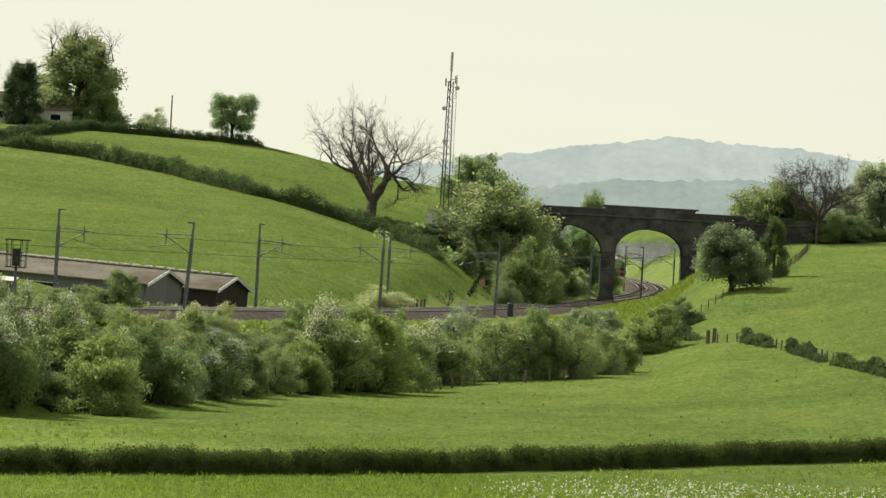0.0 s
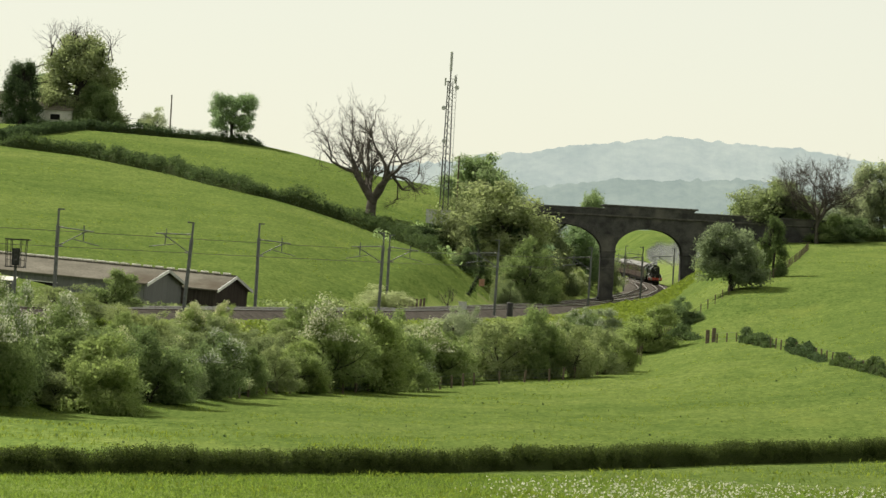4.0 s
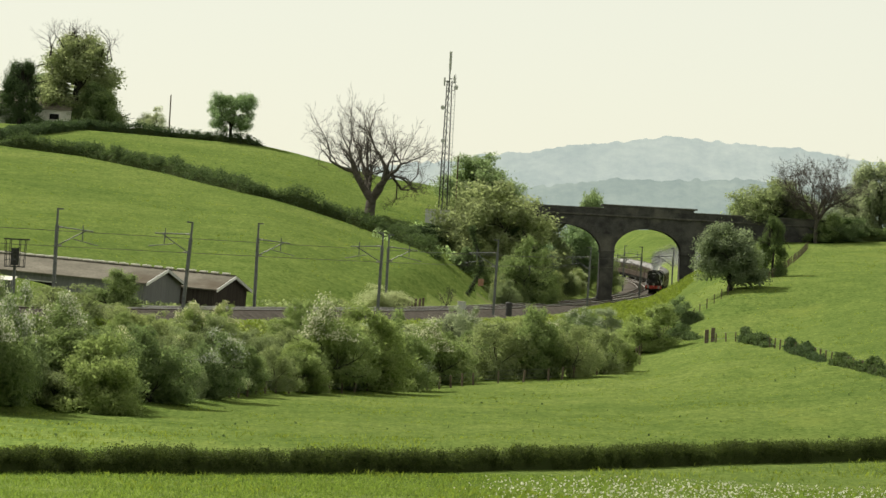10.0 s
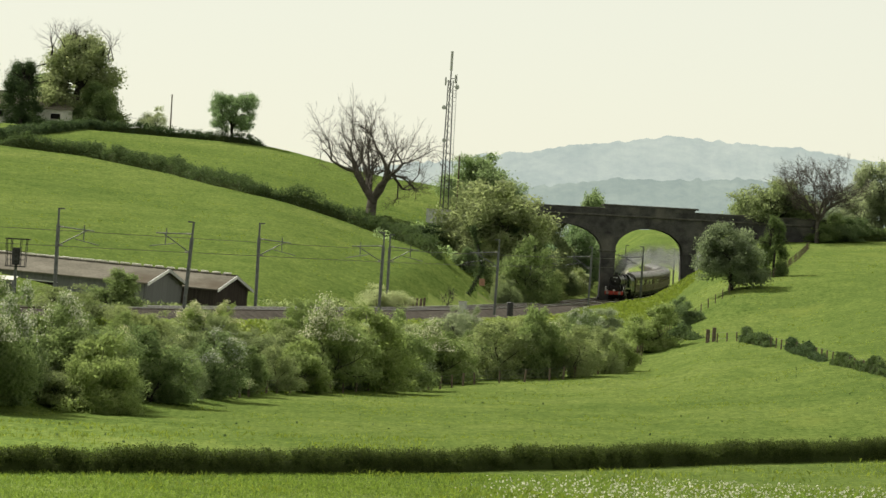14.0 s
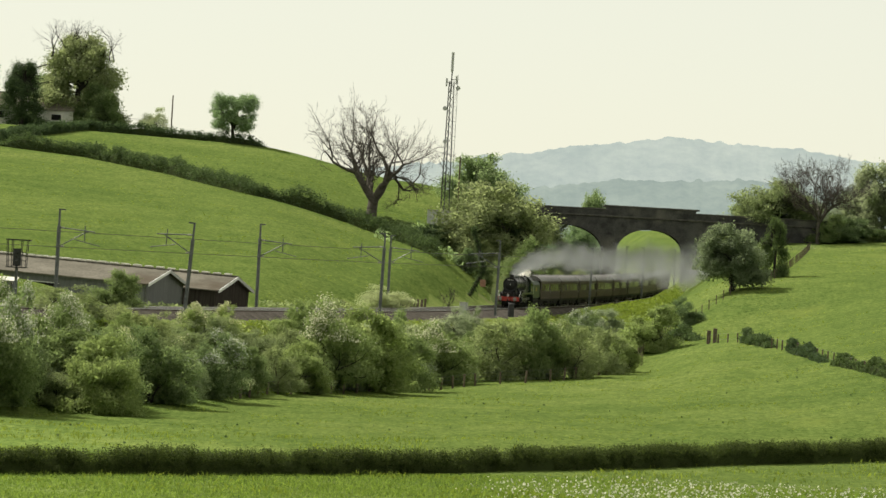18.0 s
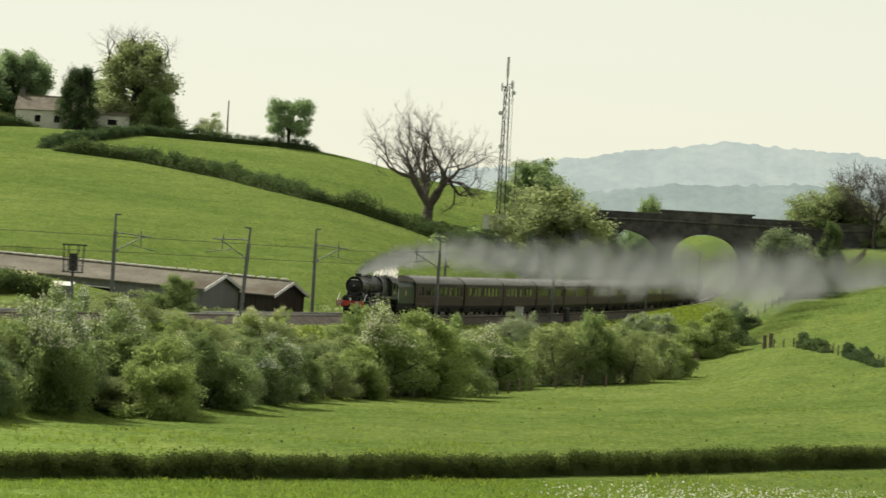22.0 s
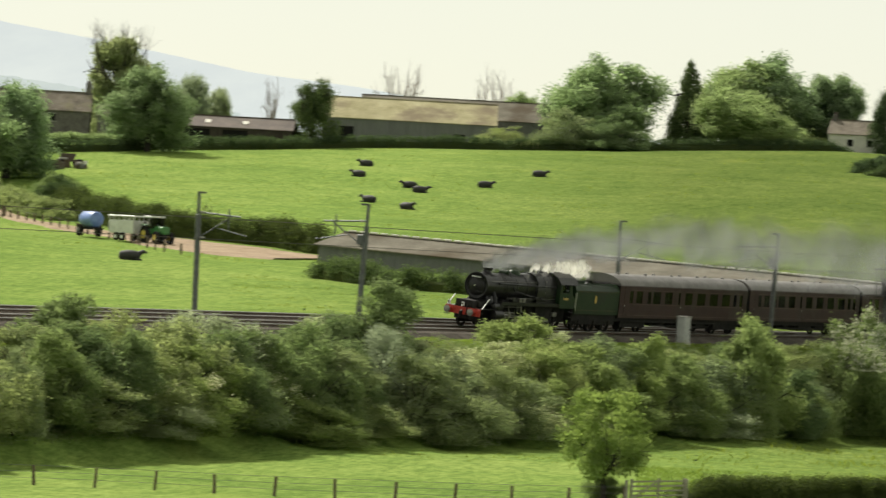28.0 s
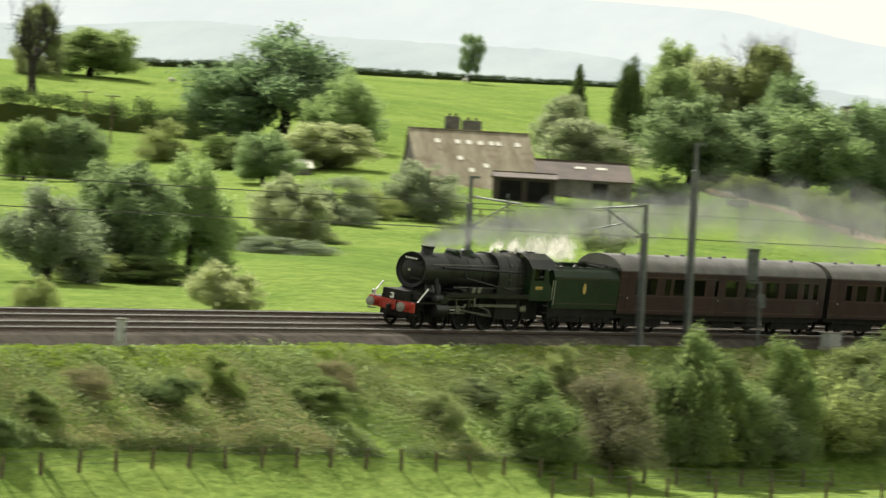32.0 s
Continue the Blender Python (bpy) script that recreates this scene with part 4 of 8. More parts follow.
# scrub up the cutting side before the bridge
_rng = random.Random(31)
for s in np.arange(738, 905, 3.0):
    p = rail_at(float(s), _rng.uniform(6.5, 19.0))
    plant(_rng.choice(("olive", "fresh", "grey", "deep", "olive")), math.degrees(math.atan2(-p.x, p.y)), math.hypot(p.x, p.y), _rng.uniform(2.2, 5.0), _rng.uniform(2.2, 4.0), label="dense scrub on the side of the cutting")
# thicket on the western end of the bank
for _k, _az, _d, _h, _w in (("fresh", 18.75, 208, 3.4, 3.6), ("olive", 18.1, 212, 4.2, 4.2), ("olive", 17.2, 219, 4.6, 4.8), ("fresh", 16.4, 225, 4.9, 4.6), ("deep", 15.7, 230, 5.0, 4.6), ("olive", 15.0, 234, 4.8, 4.8), ("fresh", 14.4, 238, 4.8, 4.6), ("deep", 13.5, 244, 5.0, 4.8), ("olive", 12.5, 249, 4.8, 4.8), ("olive", 11.0, 258, 4.6, 4.8), ("fresh", 9.3, 271, 4.8, 4.8)):
    plant(_k, _az, _d, _h, _w)
# scrub on the open part of the bank
_rng = random.Random(5)
for s in np.arange(300, 386, 5.2):
    p = rail_at(float(s) + _rng.uniform(-1, 1), _rng.uniform(-9.8, -7.0))
    plant(_rng.choice(("olive", "fresh", "olive", "brown")), math.degrees(math.atan2(-p.x, p.y)), math.hypot(p.x, p.y), _rng.uniform(1.4, 2.2), _rng.uniform(1.5, 2.2), label="low straggling scrub on the railway bank")


# shrubs between the larger bushes on the bank
_rng = random.Random(77)
for s in np.arange(384, 672, 1.9):
    p = rail_at(float(s) + _rng.uniform(-1.5, 1.5), _rng.uniform(-14.0, -7.5))
    if 452 < s < 470 and _rng.random() < 0.5:
        continue
    tall = 1.35 if s < 480 else 1.0
    plant(_rng.choice(("fresh", "olive", "deep", "olive", "olive", "fresh", "grey", "may")), math.degrees(math.atan2(-p.x, p.y)), math.hypot(p.x, p.y), _rng.uniform(1.8, 4.2) * tall, _rng.uniform(2.2, 4.4) * tall)


def growth(name, n, seed, s0, s1, o0, o1, leaf, size, height, label, clump=0.25, low=0.35):
    """Rank weeds, brambles or grass along the line as one mass of small leaves."""
    rng = np.random.default_rng(seed)
    s = s0 + (s1 - s0) * rng.random(n)
    o = o0 + (o1 - o0) * rng.random(n)
    o = np.maximum(o, -9.6 - 0.06 * np.clip(s - 300, 0, 80) + 0.5 * rng.random(n))
    base = np.stack([np.interp(s, RAIL_S, RAIL_P[:, k]) + o * np.interp(s, RAIL_S, RAIL_N[:, k]) for k in range(2)], 1)
    keep = np.array([noise.noise((x * clump, y * clump, seed)) for x, y in base])
    m = keep > -low + 0.25 * rng.random(n)
    base, keep = base[m], keep[m]
    n = len(base)
    z = ground_height(base[:, 0], base[:, 1]) + height * rng.random(n) * np.clip(0.35 + keep, 0.1, 1)
    c = np.column_stack([base, z])
    nrm = rng.normal(size=(n, 3)) + np.array([0, 0, 0.9])
    nrm /= np.linalg.norm(nrm, axis=1)[:, None]
    u = np.cross(nrm, rng.normal(size=(n, 3)))
    u /= np.linalg.norm(u, axis=1)[:, None]
    v = np.cross(nrm, u)
    k = size * (0.5 + rng.random(n))[:, None]
    return solid(name, quad_mesh(name, np.stack([c - u * k, c + v * k * 0.5, c + u * k, c - v * k * 0.5], 1), [LEAF[leaf]]), None, label, "undergrowth", kind="stuff")


growth("bank_grass", 60000, 21, 296, 470, -13.0, -4.0, "fresh", 0.075, 0.35, "rank green grass on the railway bank", 0.16, 0.15)
growth("bank_brambles", 240000, 22, 296, 470, -13.2, -4.8, "weed", 0.055, 1.2, "olive bramble tangle on the railway bank", 0.3, 0.3)
growth("bank_nettles", 40000, 29, 296, 470, -13.2, -5.6, "olive", 0.075, 1.3, "olive green nettle clumps on the railway bank", 0.42, -0.08)
growth("bank_dead_stems", 130000, 23, 296, 470, -13.0, -5.4, "brown", 0.05, 1.3, "brown dead stems on the railway bank", 0.13, 0.06)
growth("verge_grass", 40000, 27, 296, 520, -5.4, -3.7, "blade", 0.07, 0.3, "bright green grass at the edge of the ballast", 0.2, 0.5)
growth("bank_grass", 60000, 24, 470, 800, -14, -4.4, "turf", 0.13, 0.4, "rank green grass on the railway bank", 0.2, 0.5)
growth("bank_brambles", 30000, 25, 470, 690, -14, -5.2, "weed", 0.12, 0.8, "olive bramble tangle on the railway bank", 0.3, 0.1)
growth("verge_grass", 9000, 26, 300, 640, 8.2, 10.5, "olive", 0.16, 0.5, "dry grass verge beyond the tracks", 0.3, 0.3)
growth("cutting_scrub", 9000, 28, 745, 860, 9, 26, "deep", 0.3, 1.8, "dark scrub on the cutting side", 0.16, 0.05)


def field_specks(name, n, seed, az0, az1, d0, d1, leaf, size, lift, label, streak=0.1):
    """Small plants strewn over a field."""
    rng = np.random.default_rng(seed)
    a, d = az0 + (az1 - az0) * (1 - np.sqrt(1 - rng.random(n))), d0 + (d1 - d0) * rng.random(n)
    x, y = -d * np.sin(np.radians(a)), d * np.cos(np.radians(a))
    k = np.array([noise.noise((p * streak, q * streak, seed)) for p, q in zip(x, y)]) > -0.3 + 0.9 * rng.random(n) ** 2
    x, y = x[k], y[k]
    c = np.column_stack([x, y, ground_height(x, y) + lift * (0.4 + 0.6 * rng.random(len(x)))])
    n = len(c)
    nrm = rng.normal(size=(n, 3)) + np.array([0, -0.6, 0.7])
    nrm /= np.linalg.norm(nrm, axis=1)[:, None]
    u = np.cross(nrm, rng.normal(size=(n, 3)))
    u /= np.linalg.norm(u, axis=1)[:, None]
    v = np.cross(nrm, u)
    w = size * (0.5 + rng.random(n))[:, None]
    return solid(name, quad_mesh(name, np.stack([c - u * w, c + v * w * 0.8, c + u * w, c - v * w * 0.8], 1), [LEAF[leaf]]), None, label, "plants", kind="stuff")


def grass_blades(name, n, seed, az0, az1, d0, d1, leaf, height, width, label, clump=0.0, lean=0.5):
    """Standing grass over a stretch of field: narrow upright blades that lean and bend over."""
    rng = np.random.default_rng(seed)
    a, d = az0 + (az1 - az0) * rng.random(n), np.sqrt(d0 * d0 + (d1 * d1 - d0 * d0) * rng.random(n))
    x, y = -d * np.sin(np.radians(a)), d * np.cos(np.radians(a))
    luck = np.array([noise.noise((p * 0.12, q * 0.12, seed)) + 0.6 * noise.noise((p * 0.5, q * 0.5, seed + 3)) for p, q in zip(x, y)])
    keep = luck > clump + 0.5 * (rng.random(n) - 0.5)
    x, y, luck = x[keep], y[keep], luck[keep]
    n = len(x)
    foot = np.column_stack([x, y, ground_height(x, y) - 0.02])
    h = height * (0.45 + 0.75 * rng.random(n)) * (1 + 0.5 * np.clip(luck, -0.6, 0.8))
    turn = rng.random(n) * 2 * np.pi
    wide = np.column_stack([np.cos(turn), np.sin(turn), 0 * turn]) * (width * (0.6 + 0.8 * rng.random(n)))[:, None]
    tip = foot + np.column_stack([rng.normal(size=n) * lean * h, rng.normal(size=n) * lean * h, h])
    mid = foot + (tip - foot) * np.array([0.4, 0.4, 0.62])
    return solid(name, quad_mesh(name, np.stack([foot, mid - wide, tip, mid + wide], 1), [LEAF[leaf]]), None, label, "grass", kind="stuff")


grass_blades("meadow_grass", 120000, 41, -8.0, 8.6, 188, 244, "blade", 0.17, 0.022, "long bright green meadow grass in the near field", -0.5)
grass_blades("hedge_weeds", 26000, 42, -8.0, 8.0, 205, 290, "turf", 0.26, 0.04, "rank weeds and grass growing beside the hedge", 0.25)
grass_blades("meadow_tufts", 60000, 43, -7.0, 14.0, 240, 420, "turf", 0.1, 0.05, "darker tufts of grass in the pasture", 0.18)
grass_blades("pasture_tufts", 60000, 45, -6.5, 28.0, 420, 700, "turf", 0.12, 0.1, "darker tufts of grass on the hillside pasture", 0.2)
field_specks("seeding_dandelions", 9000, 31, -7.5, -0.2, 196, 246, "blossom", 0.065, 0.3, "white seed heads of dandelions in the near field", 0.06)
field_specks("dock_weeds", 700, 34, -6, 20, 255, 420, "hedge", 0.085, 0.09, "dark dock weeds scattered in the grass", 0.08)


# ---- bridge over the cutting ----
def arch_outline(spans, deck, foot, x0, x1, steps=14):
    """The elevation of an arched wall: openings are (left, right, spring, crown)."""
    pts = [(x0, foot)]
    for l, r, spring, crown, low in spans:
        pts.append((l, low))
        for i in range(steps + 1):
            a = math.pi * (1 - i / steps)
            pts.append(((l + r) / 2 + math.cos(a) * (r - l) / 2, spring + math.sin(a) * (crown - spring)))
        pts.append((r, low))
    pts += [(x1, foot), (x1, deck), (x0, deck)]
    return pts


def bridge():
    b = thing("stone_bridge", pose(29.7, 640.0, 0, 0, 0, 0), "soot-dark stone three-arch bridge carrying a lane over the railway", "bridge")
    spans = [(-18.4, -6.75, 14.6, 18.4, 4), (-4.8, 4.9, 14.9, 18.25, 4), (6.85, 18.2, 14.6, 18.2, 4)]
    bm = prism(arch_outline(spans, 19.9, 4, -27, 27), -3.4, 3.4)
    part("arch_wall", bm, DARK_STONE, b)
    for x in (-5.775, 5.875):
        part("pier_base", a_box(x - 1.12, x + 1.12, -3.6, 3.6, 4, 8.2, 0.08), DARK_STONE, b)
        part("impost_band", a_box(x - 1.1, x + 1.1, -3.52, 3.52, 14.6, 14.9, 0.05), DARK_STONE, b)
    for l, r, spring, crown, _ in spans:
        for i in range(17):
            a0, a1 = math.pi * (i + 0.06) / 17, math.pi * (i + 0.94) / 17
            o = [((l + r) / 2 + math.cos(a) * ((r - l) / 2 + k), spring + math.sin(a) * (crown - spring + k)) for a, k in ((a0, 0), (a1, 0), (a1, 0.75), (a0, 0.75))]
            part("voussoir", prism(o, -3.48, -3.3), DARK_STONE, b)
    for y0, y1 in ((-3.55, -3.1), (3.1, 3.55)):
        part("string_course", a_box(-27, 27, y0 - 0.08, y1 + 0.08, 19.75, 20.0, 0.04), COPING, b)
        part("parapet", a_box(-6.4, 6.4, y0 - 0.05, y1 + 0.05, 20.0, 21.25), DARK_STONE, b)
        part("coping", a_box(-6.9, 6.9, y0 - 0.15, y1 + 0.15, 21.25, 21.5, 0.05), COPING, b)
        for x0, x1, s in ((-27, -6.4, 1), (6.4, 27, -1)):
            o = [(x0, 20.0), (x1, 20.0), (x1, 20.75), (x0, 20.75)]
            part("parapet", prism(o, y0, y1), DARK_STONE, b)
            part("coping", a_box(x0, x1, y0 - 0.1, y1 + 0.1, 20.75, 20.95, 0.04), COPING, b)
    part("road_surface", a_box(-27, 27, -3.1, 3.1, 19.9, 20.05), CONCRETE, b)
    return b


bridge()


# ---- overhead line ----
def line_mast(s, off, height=7.6, arm=0.0, reach=2.9, rake=0.0, label="grey steel overhead line mast with angled support arm", thick=0.13, box_on=False):
    """A steel post beside the line with its cantilever; off is the offset from the running line."""
    p = rail_at(s, off)
    n = Vector([float(np.interp(s, RAIL_S, RAIL_N[:, c])) for c in range(3)])
    ang = math.degrees(math.atan2(n.y, n.x))
    z = float(ground_height(p.x, p.y)[0])
    base = p.z - z
    m = thing("overhead_line_mast", pose(p.x, p.y, z, 0, rake, ang), label, "line mast", "masts of the overhead line")
    part("post", a_box(-thick, thick, -thick, thick, -0.3, base + height - 1.4, 0.02), GALV, m)
    part("upper_post", a_box(-thick * 0.55, thick * 0.55, -thick * 0.55, thick * 0.55, base + height - 1.4, base + height), GALV, m)
    part("foundation", a_box(-0.4, 0.4, -0.4, 0.4, -0.4, 0.12, 0.04), CONCRETE, m)
    if arm:
        x = arm * reach
        part("top_tube", a_tube((0, 0, base + 6.35), (x, 0, base + 6.1), 0.05, n=6), GALV, m)
        part("stay_tube", a_tube((0, 0, base + 4.75), (x * 0.8, 0, base + 6.12), 0.045, n=6), GALV, m)
        part("register_arm", a_tube((x * 0.45, 0, base + 5.4), (x * 1.15, 0, base + 4.95), 0.035, n=6), GALV, m)
        part("dropper_arm", a_tube((x * 0.72, 0, base + 5.3), (x * 0.72, 0, base + 6.6), 0.045, n=6), GALV, m)
        for zz in (6.33, 4.8):
            part("insulator", lathe([(-0.16, 0.04), (-0.1, 0.09), (0, 0.06), (0.1, 0.09), (0.16, 0.04)], "X", 8), CONCRETE, m, m=pose(arm * 0.35, 0, base + zz))
    part("cap_bracket", a_box(-0.5 if arm <= 0 else -0.08, 0.08 if arm <= 0 else 0.5, -0.05, 0.05, base + height - 0.12, base + height), GALV, m)
    if box_on:
        part("balance_weight", a_box(0.1, 0.55, -0.18, 0.18, base + 4.9, base + 5.5, 0.03), GALV, m)
    return m


FAR_OFF = GAP + 3.0
NEAR_OFF = -2.9
for s, o, h, rake in ((534, FAR_OFF, 7.9, 0), (540, NEAR_OFF, 7.4, -3.5), (591, FAR_OFF, 7.9, 0), (602, NEAR_OFF, 7.7, -1.0), (647, FAR_OFF, 7.7, 0), (662, NEAR_OFF, 7.8, -1.0),
                      (760, FAR_OFF, 7.2, 0), (748, NEAR_OFF, 7.6, -1.0), (816, NEAR_OFF, 7.9, -0.5), (862, FAR_OFF, 7.6, 0), (905, NEAR_OFF, 7.6, 0), (950, FAR_OFF, 7.6, 0),
                      (422, FAR_OFF, 7.6, 1.0), (426, NEAR_OFF, 7.4, -2.5), (475, FAR_OFF, 7.6, 0), (481, NEAR_OFF, 7.3, -2.0)):
    line_mast(s, o, h, 1 if o < 0 else -1, 3.2, rake, box_on=s in (481, 426))
line_mast(370, NEAR_OFF, 6.4, 1, 3.0, 0, "short grey overhead line mast with angled arm", 0.15)
line_mast(374.5, NEAR_OFF, 9.7, 0, 3.0, 0, "tall plain grey steel post beside the railway", 0.15)
line_mast(368, FAR_OFF, 7.4, -1, 3.2, 0)
line_mast(312, NEAR_OFF, 7.4, 1, 3.2, 0)
for name, off, up, label in (("contact_wire", 0.0, 4.75, "thin copper contact wire over the running line"), ("catenary_wire", 0.0, 6.0, "sagging carrier wire over the running line"),
                             ("contact_wire", GAP, 4.75, "thin copper contact wire over the far line"), ("catenary_wire", GAP, 6.0, "sagging carrier wire over the far line")):
    r = 0.012 if name == "contact_wire" else 0.014
    solid(name, strip([(off - r, up - r), (off - r, up + r), (off + r, up + r), (off + r, up - r)], 60, 1300, 8, WIRE, name, False), None, label, "wire", "overhead wires")

# ---- signals and lineside cabinets ----
BLACKENED = surface("black_paint", (0.012, 0.012, 0.012), (0.03, 0.03, 0.03), 3.0, 0.6)
GREY_PAINT = surface("grey_paint", (0.33, 0.34, 0.34), (0.5, 0.51, 0.5), 2.0, 0.7)
LENS_DARK = surface("dark_lens", (0.02, 0.02, 0.02), (0.04, 0.04, 0.04), 3.0, 0.2)


def signal_cage():
    """A colour-light signal on a post inside a railed cage with a roof."""
    p = rail_at(501, -3.2)
    z = float(ground_height(p.x, p.y)[0])
    s = thing("railway_signal", pose(p.x, p.y, z, 0, 0, 0), "black unlit colour-light signal inside a railed cage", "signal")
    b = p.z - z
    part("post", a_tube((0, 0, -0.2), (0, 0, b + 3.4), 0.11), GALV, s)
    part("platform", a_box(-0.75, 0.75, -0.6, 0.6, b + 3.05, b + 3.13), BLACKENED, s)
    head = part("signal_head", a_box(-0.3, 0.3, -0.22, 0.1, b + 3.2, b + 4.5, 0.04), BLACKENED, s)
    for i in range(3):
        part("lens", lathe([(-0.27, 0.11), (-0.22, 0.11)], "Y", 12), LENS_DARK, head, m=pose(0, 0, b + 4.2 - 0.35 * i))
    part("cage_roof", a_box(-0.85, 1.0, -0.7, 0.7, b + 5.1, b + 5.2), BLACKENED, s)
    for x in (-0.7, -0.35, 0.3, 0.7):
        for y in (-0.55, 0.55):
            part("cage_bar", a_tube((x, y, b + 3.1), (x * 1.1, y, b + 5.1), 0.03, n=5), BLACKENED, s)
    for zz in (3.6, 4.2):
        part("cage_rail", a_tube((-0.72, -0.55, b + zz), (0.72, -0.55, b + zz), 0.025, n=5), BLACKENED, s)
    return s


def signal_post():
    p = rail_at(380.6, -3.0)
    z = float(ground_height(p.x, p.y)[0])
    s = thing("railway_signal", pose(p.x, p.y, z, 0, 0, 20), "grey signal head on an offset bracket and slim post", "signal")
    b = p.z - z
    part("post", a_tube((0.35, 0, -0.2), (0.35, 0, b + 2.75), 0.085), GALV, s)
    part("bracket", a_box(-0.35, 0.45, -0.06, 0.06, b + 2.65, b + 2.77), GALV, s)
    part("signal_head", a_box(-0.42, 0.2, -0.16, 0.16, b + 2.78, b + 4.4, 0.04), GALV, s)
    part("hood", a_box(-0.46, 0.24, -0.3, 0.18, b + 4.4, b + 4.46), GALV, s)
    part("equipment_box", a_box(0.22, 0.62, -0.15, 0.15, b + 1.4, b + 2.1, 0.03), GALV, s)
    for x in (-0.12, 0.12):
        part("ladder_rail", a_tube((x - 0.05, 0.2, 0), (x - 0.05, 0.2, b + 2.65), 0.018, n=5), GALV, s)
    for i in range(9):
        part("ladder_rung", a_tube((-0.17, 0.2, b + 0.2 + 0.27 * i), (0.07, 0.2, b + 0.2 + 0.27 * i), 0.012, n=4), GALV, s)
    return s


signal_cage()
signal_post()


def cabinet(s, off, w, d, h, label):
    p = rail_at(s, off)
    z = min(float(ground_height(p.x, p.y)[0]), p.z)
    n = Vector([float(np.interp(s, RAIL_S, RAIL_N[:, c])) for c in range(3)])
    ob = thing("relay_cabinet", pose(p.x, p.y, z, 0, 0, math.degrees(math.atan2(n.y, n.x)) - 90), label, "cabinet")
    part("case", a_box(-w / 2, w / 2, -d / 2, d / 2, 0.2, h, 0.03), GREY_PAINT, ob)
    part("roof_cap", a_box(-w / 2 - 0.06, w / 2 + 0.06, -d / 2 - 0.06, d / 2 + 0.06, h, h + 0.07, 0.02), CONCRETE, ob)
    part("plinth", a_box(-w / 2 - 0.05, w / 2 + 0.05, -d / 2 - 0.05, d / 2 + 0.05, -0.3, 0.2), CONCRETE, ob)
    door = part("door", a_box(-w / 2 + 0.06, w / 2 - 0.06, -d / 2 - 0.02, -d / 2, 0.28, h - 0.08), GREY_PAINT, ob)
    part("handle", a_box(w / 2 - 0.2, w / 2 - 0.16, -d / 2 - 0.06, -d / 2 - 0.02, h * 0.5, h * 0.6), BLACKENED, door)
    return ob


cabinet(466, -3.5, 0.9, 0.6, 1.9, "grey steel relay cabinet with pale lid beside the track")
cabinet(639, -3.4, 0.9, 0.7, 1.7, "grey steel relay cabinet at the bank edge")
cabinet(388, -3.3, 1.2, 0.6, 0.9, "low grey lineside cabinet beside the tracks")
cabinet(324, -3.3, 0.35, 0.3, 1.1, "small brown lineside box on the bank edge")


def dark_drum(s, off):
    p = rail_at(s, off)
    z = float(ground_height(p.x, p.y)[0])
    ob = thing("lineside_post", pose(p.x, p.y, z), "short thick dark post beside the track", "post")
    part("shaft", a_tube((0, 0, -0.1), (0, 0, 1.5), 0.38, 0.36, 10), BLACKENED, ob)
    part("cap", a_tube((0, 0, 1.5), (0, 0, 1.58), 0.42, 0.3, 10), BLACKENED, ob)


dark_drum(670, -3.4)


def ivy_trunk(az, d):
    """A leaning dead trunk wrapped in ivy, with a small orange board on it."""
    p = spot(az, d)
    ob = thing("ivy_clad_trunk", pose(p.x, p.y, p.z), "leaning dead trunk wrapped in dark ivy beyond the tracks", "dead tree")
    bend = [(-1.5, 0, -0.2), (-0.5, 0, 1.8), (0.35, 0, 3.6), (0.5, 0, 4.6), (0.0, 0.1, 6.4), (-0.7, 0.1, 8.4), (-0.9, 0.1, 9.2)]
    part("trunk", rods_mesh("trunk", [(a, b, 0.2, 0.17) for a, b in zip(bend, bend[1:])], BARK, 7), None, ob)
    rng = np.random.default_rng(8)
    c = np.array(bend)
    k = np.linspace(0, len(c) - 1, 40)
    lobes = np.stack([np.interp(k, np.arange(len(c)), c[:, i]) for i in range(3)], 1)
    q, _ = leaf_quads(rng, lobes, 0.3 + 0.14 * rng.random(40), 2600, 0.12)
    part("ivy", quad_mesh("ivy", q, [LEAF["hedge"]]), None, ob)
    part("board", a_box(0.25, 0.95, -0.55, -0.5, 2.0, 2.9, 0.02), surface("orange_paint", (0.26, 0.13, 0.08), (0.34, 0.19, 0.12), 3.0, 0.6), ob, "faded orange board")


ivy_trunk(-0.47, 550)

# sleepers: the nearest ones singly, the rest as one
_sl = a_box(-1.25, 1.25, -0.13, 0.13, -0.2, -0.135)
_me = bpy.data.meshes.new("sleeper")
_sl.to_mesh(_me)
_sl.free()
_me.materials.append(SLEEPER)


def sleeper_pose(s, off):
    p = rail_at(s, off, off * cant_at(s))
    n = Vector([float(np.interp(s, RAIL_S, RAIL_N[:, c])) for c in range(3)])
    return Matrix.LocRotScale(p, Euler((0, -math.atan(cant_at(s)), math.atan2(n.y, n.x))), None)


_rest = []
for off in (0, GAP):
    for i, s in enumerate(np.arange(300, 700, 0.65)):
        if 330 < s < 415:
            part("sleeper", _me, None, railway, m=sleeper_pose(s, off))
        else:
            m = sleeper_pose(s, off)
            _rest.append([m @ Vector(c) for c in ((-1.25, -0.13, -0.135), (1.25, -0.13, -0.135), (1.25, 0.13, -0.135), (-1.25, 0.13, -0.135))])
tagged(part("sleepers", quad_mesh("sleepers", np.array(_rest), [SLEEPER]), None, railway), kind="stuff")


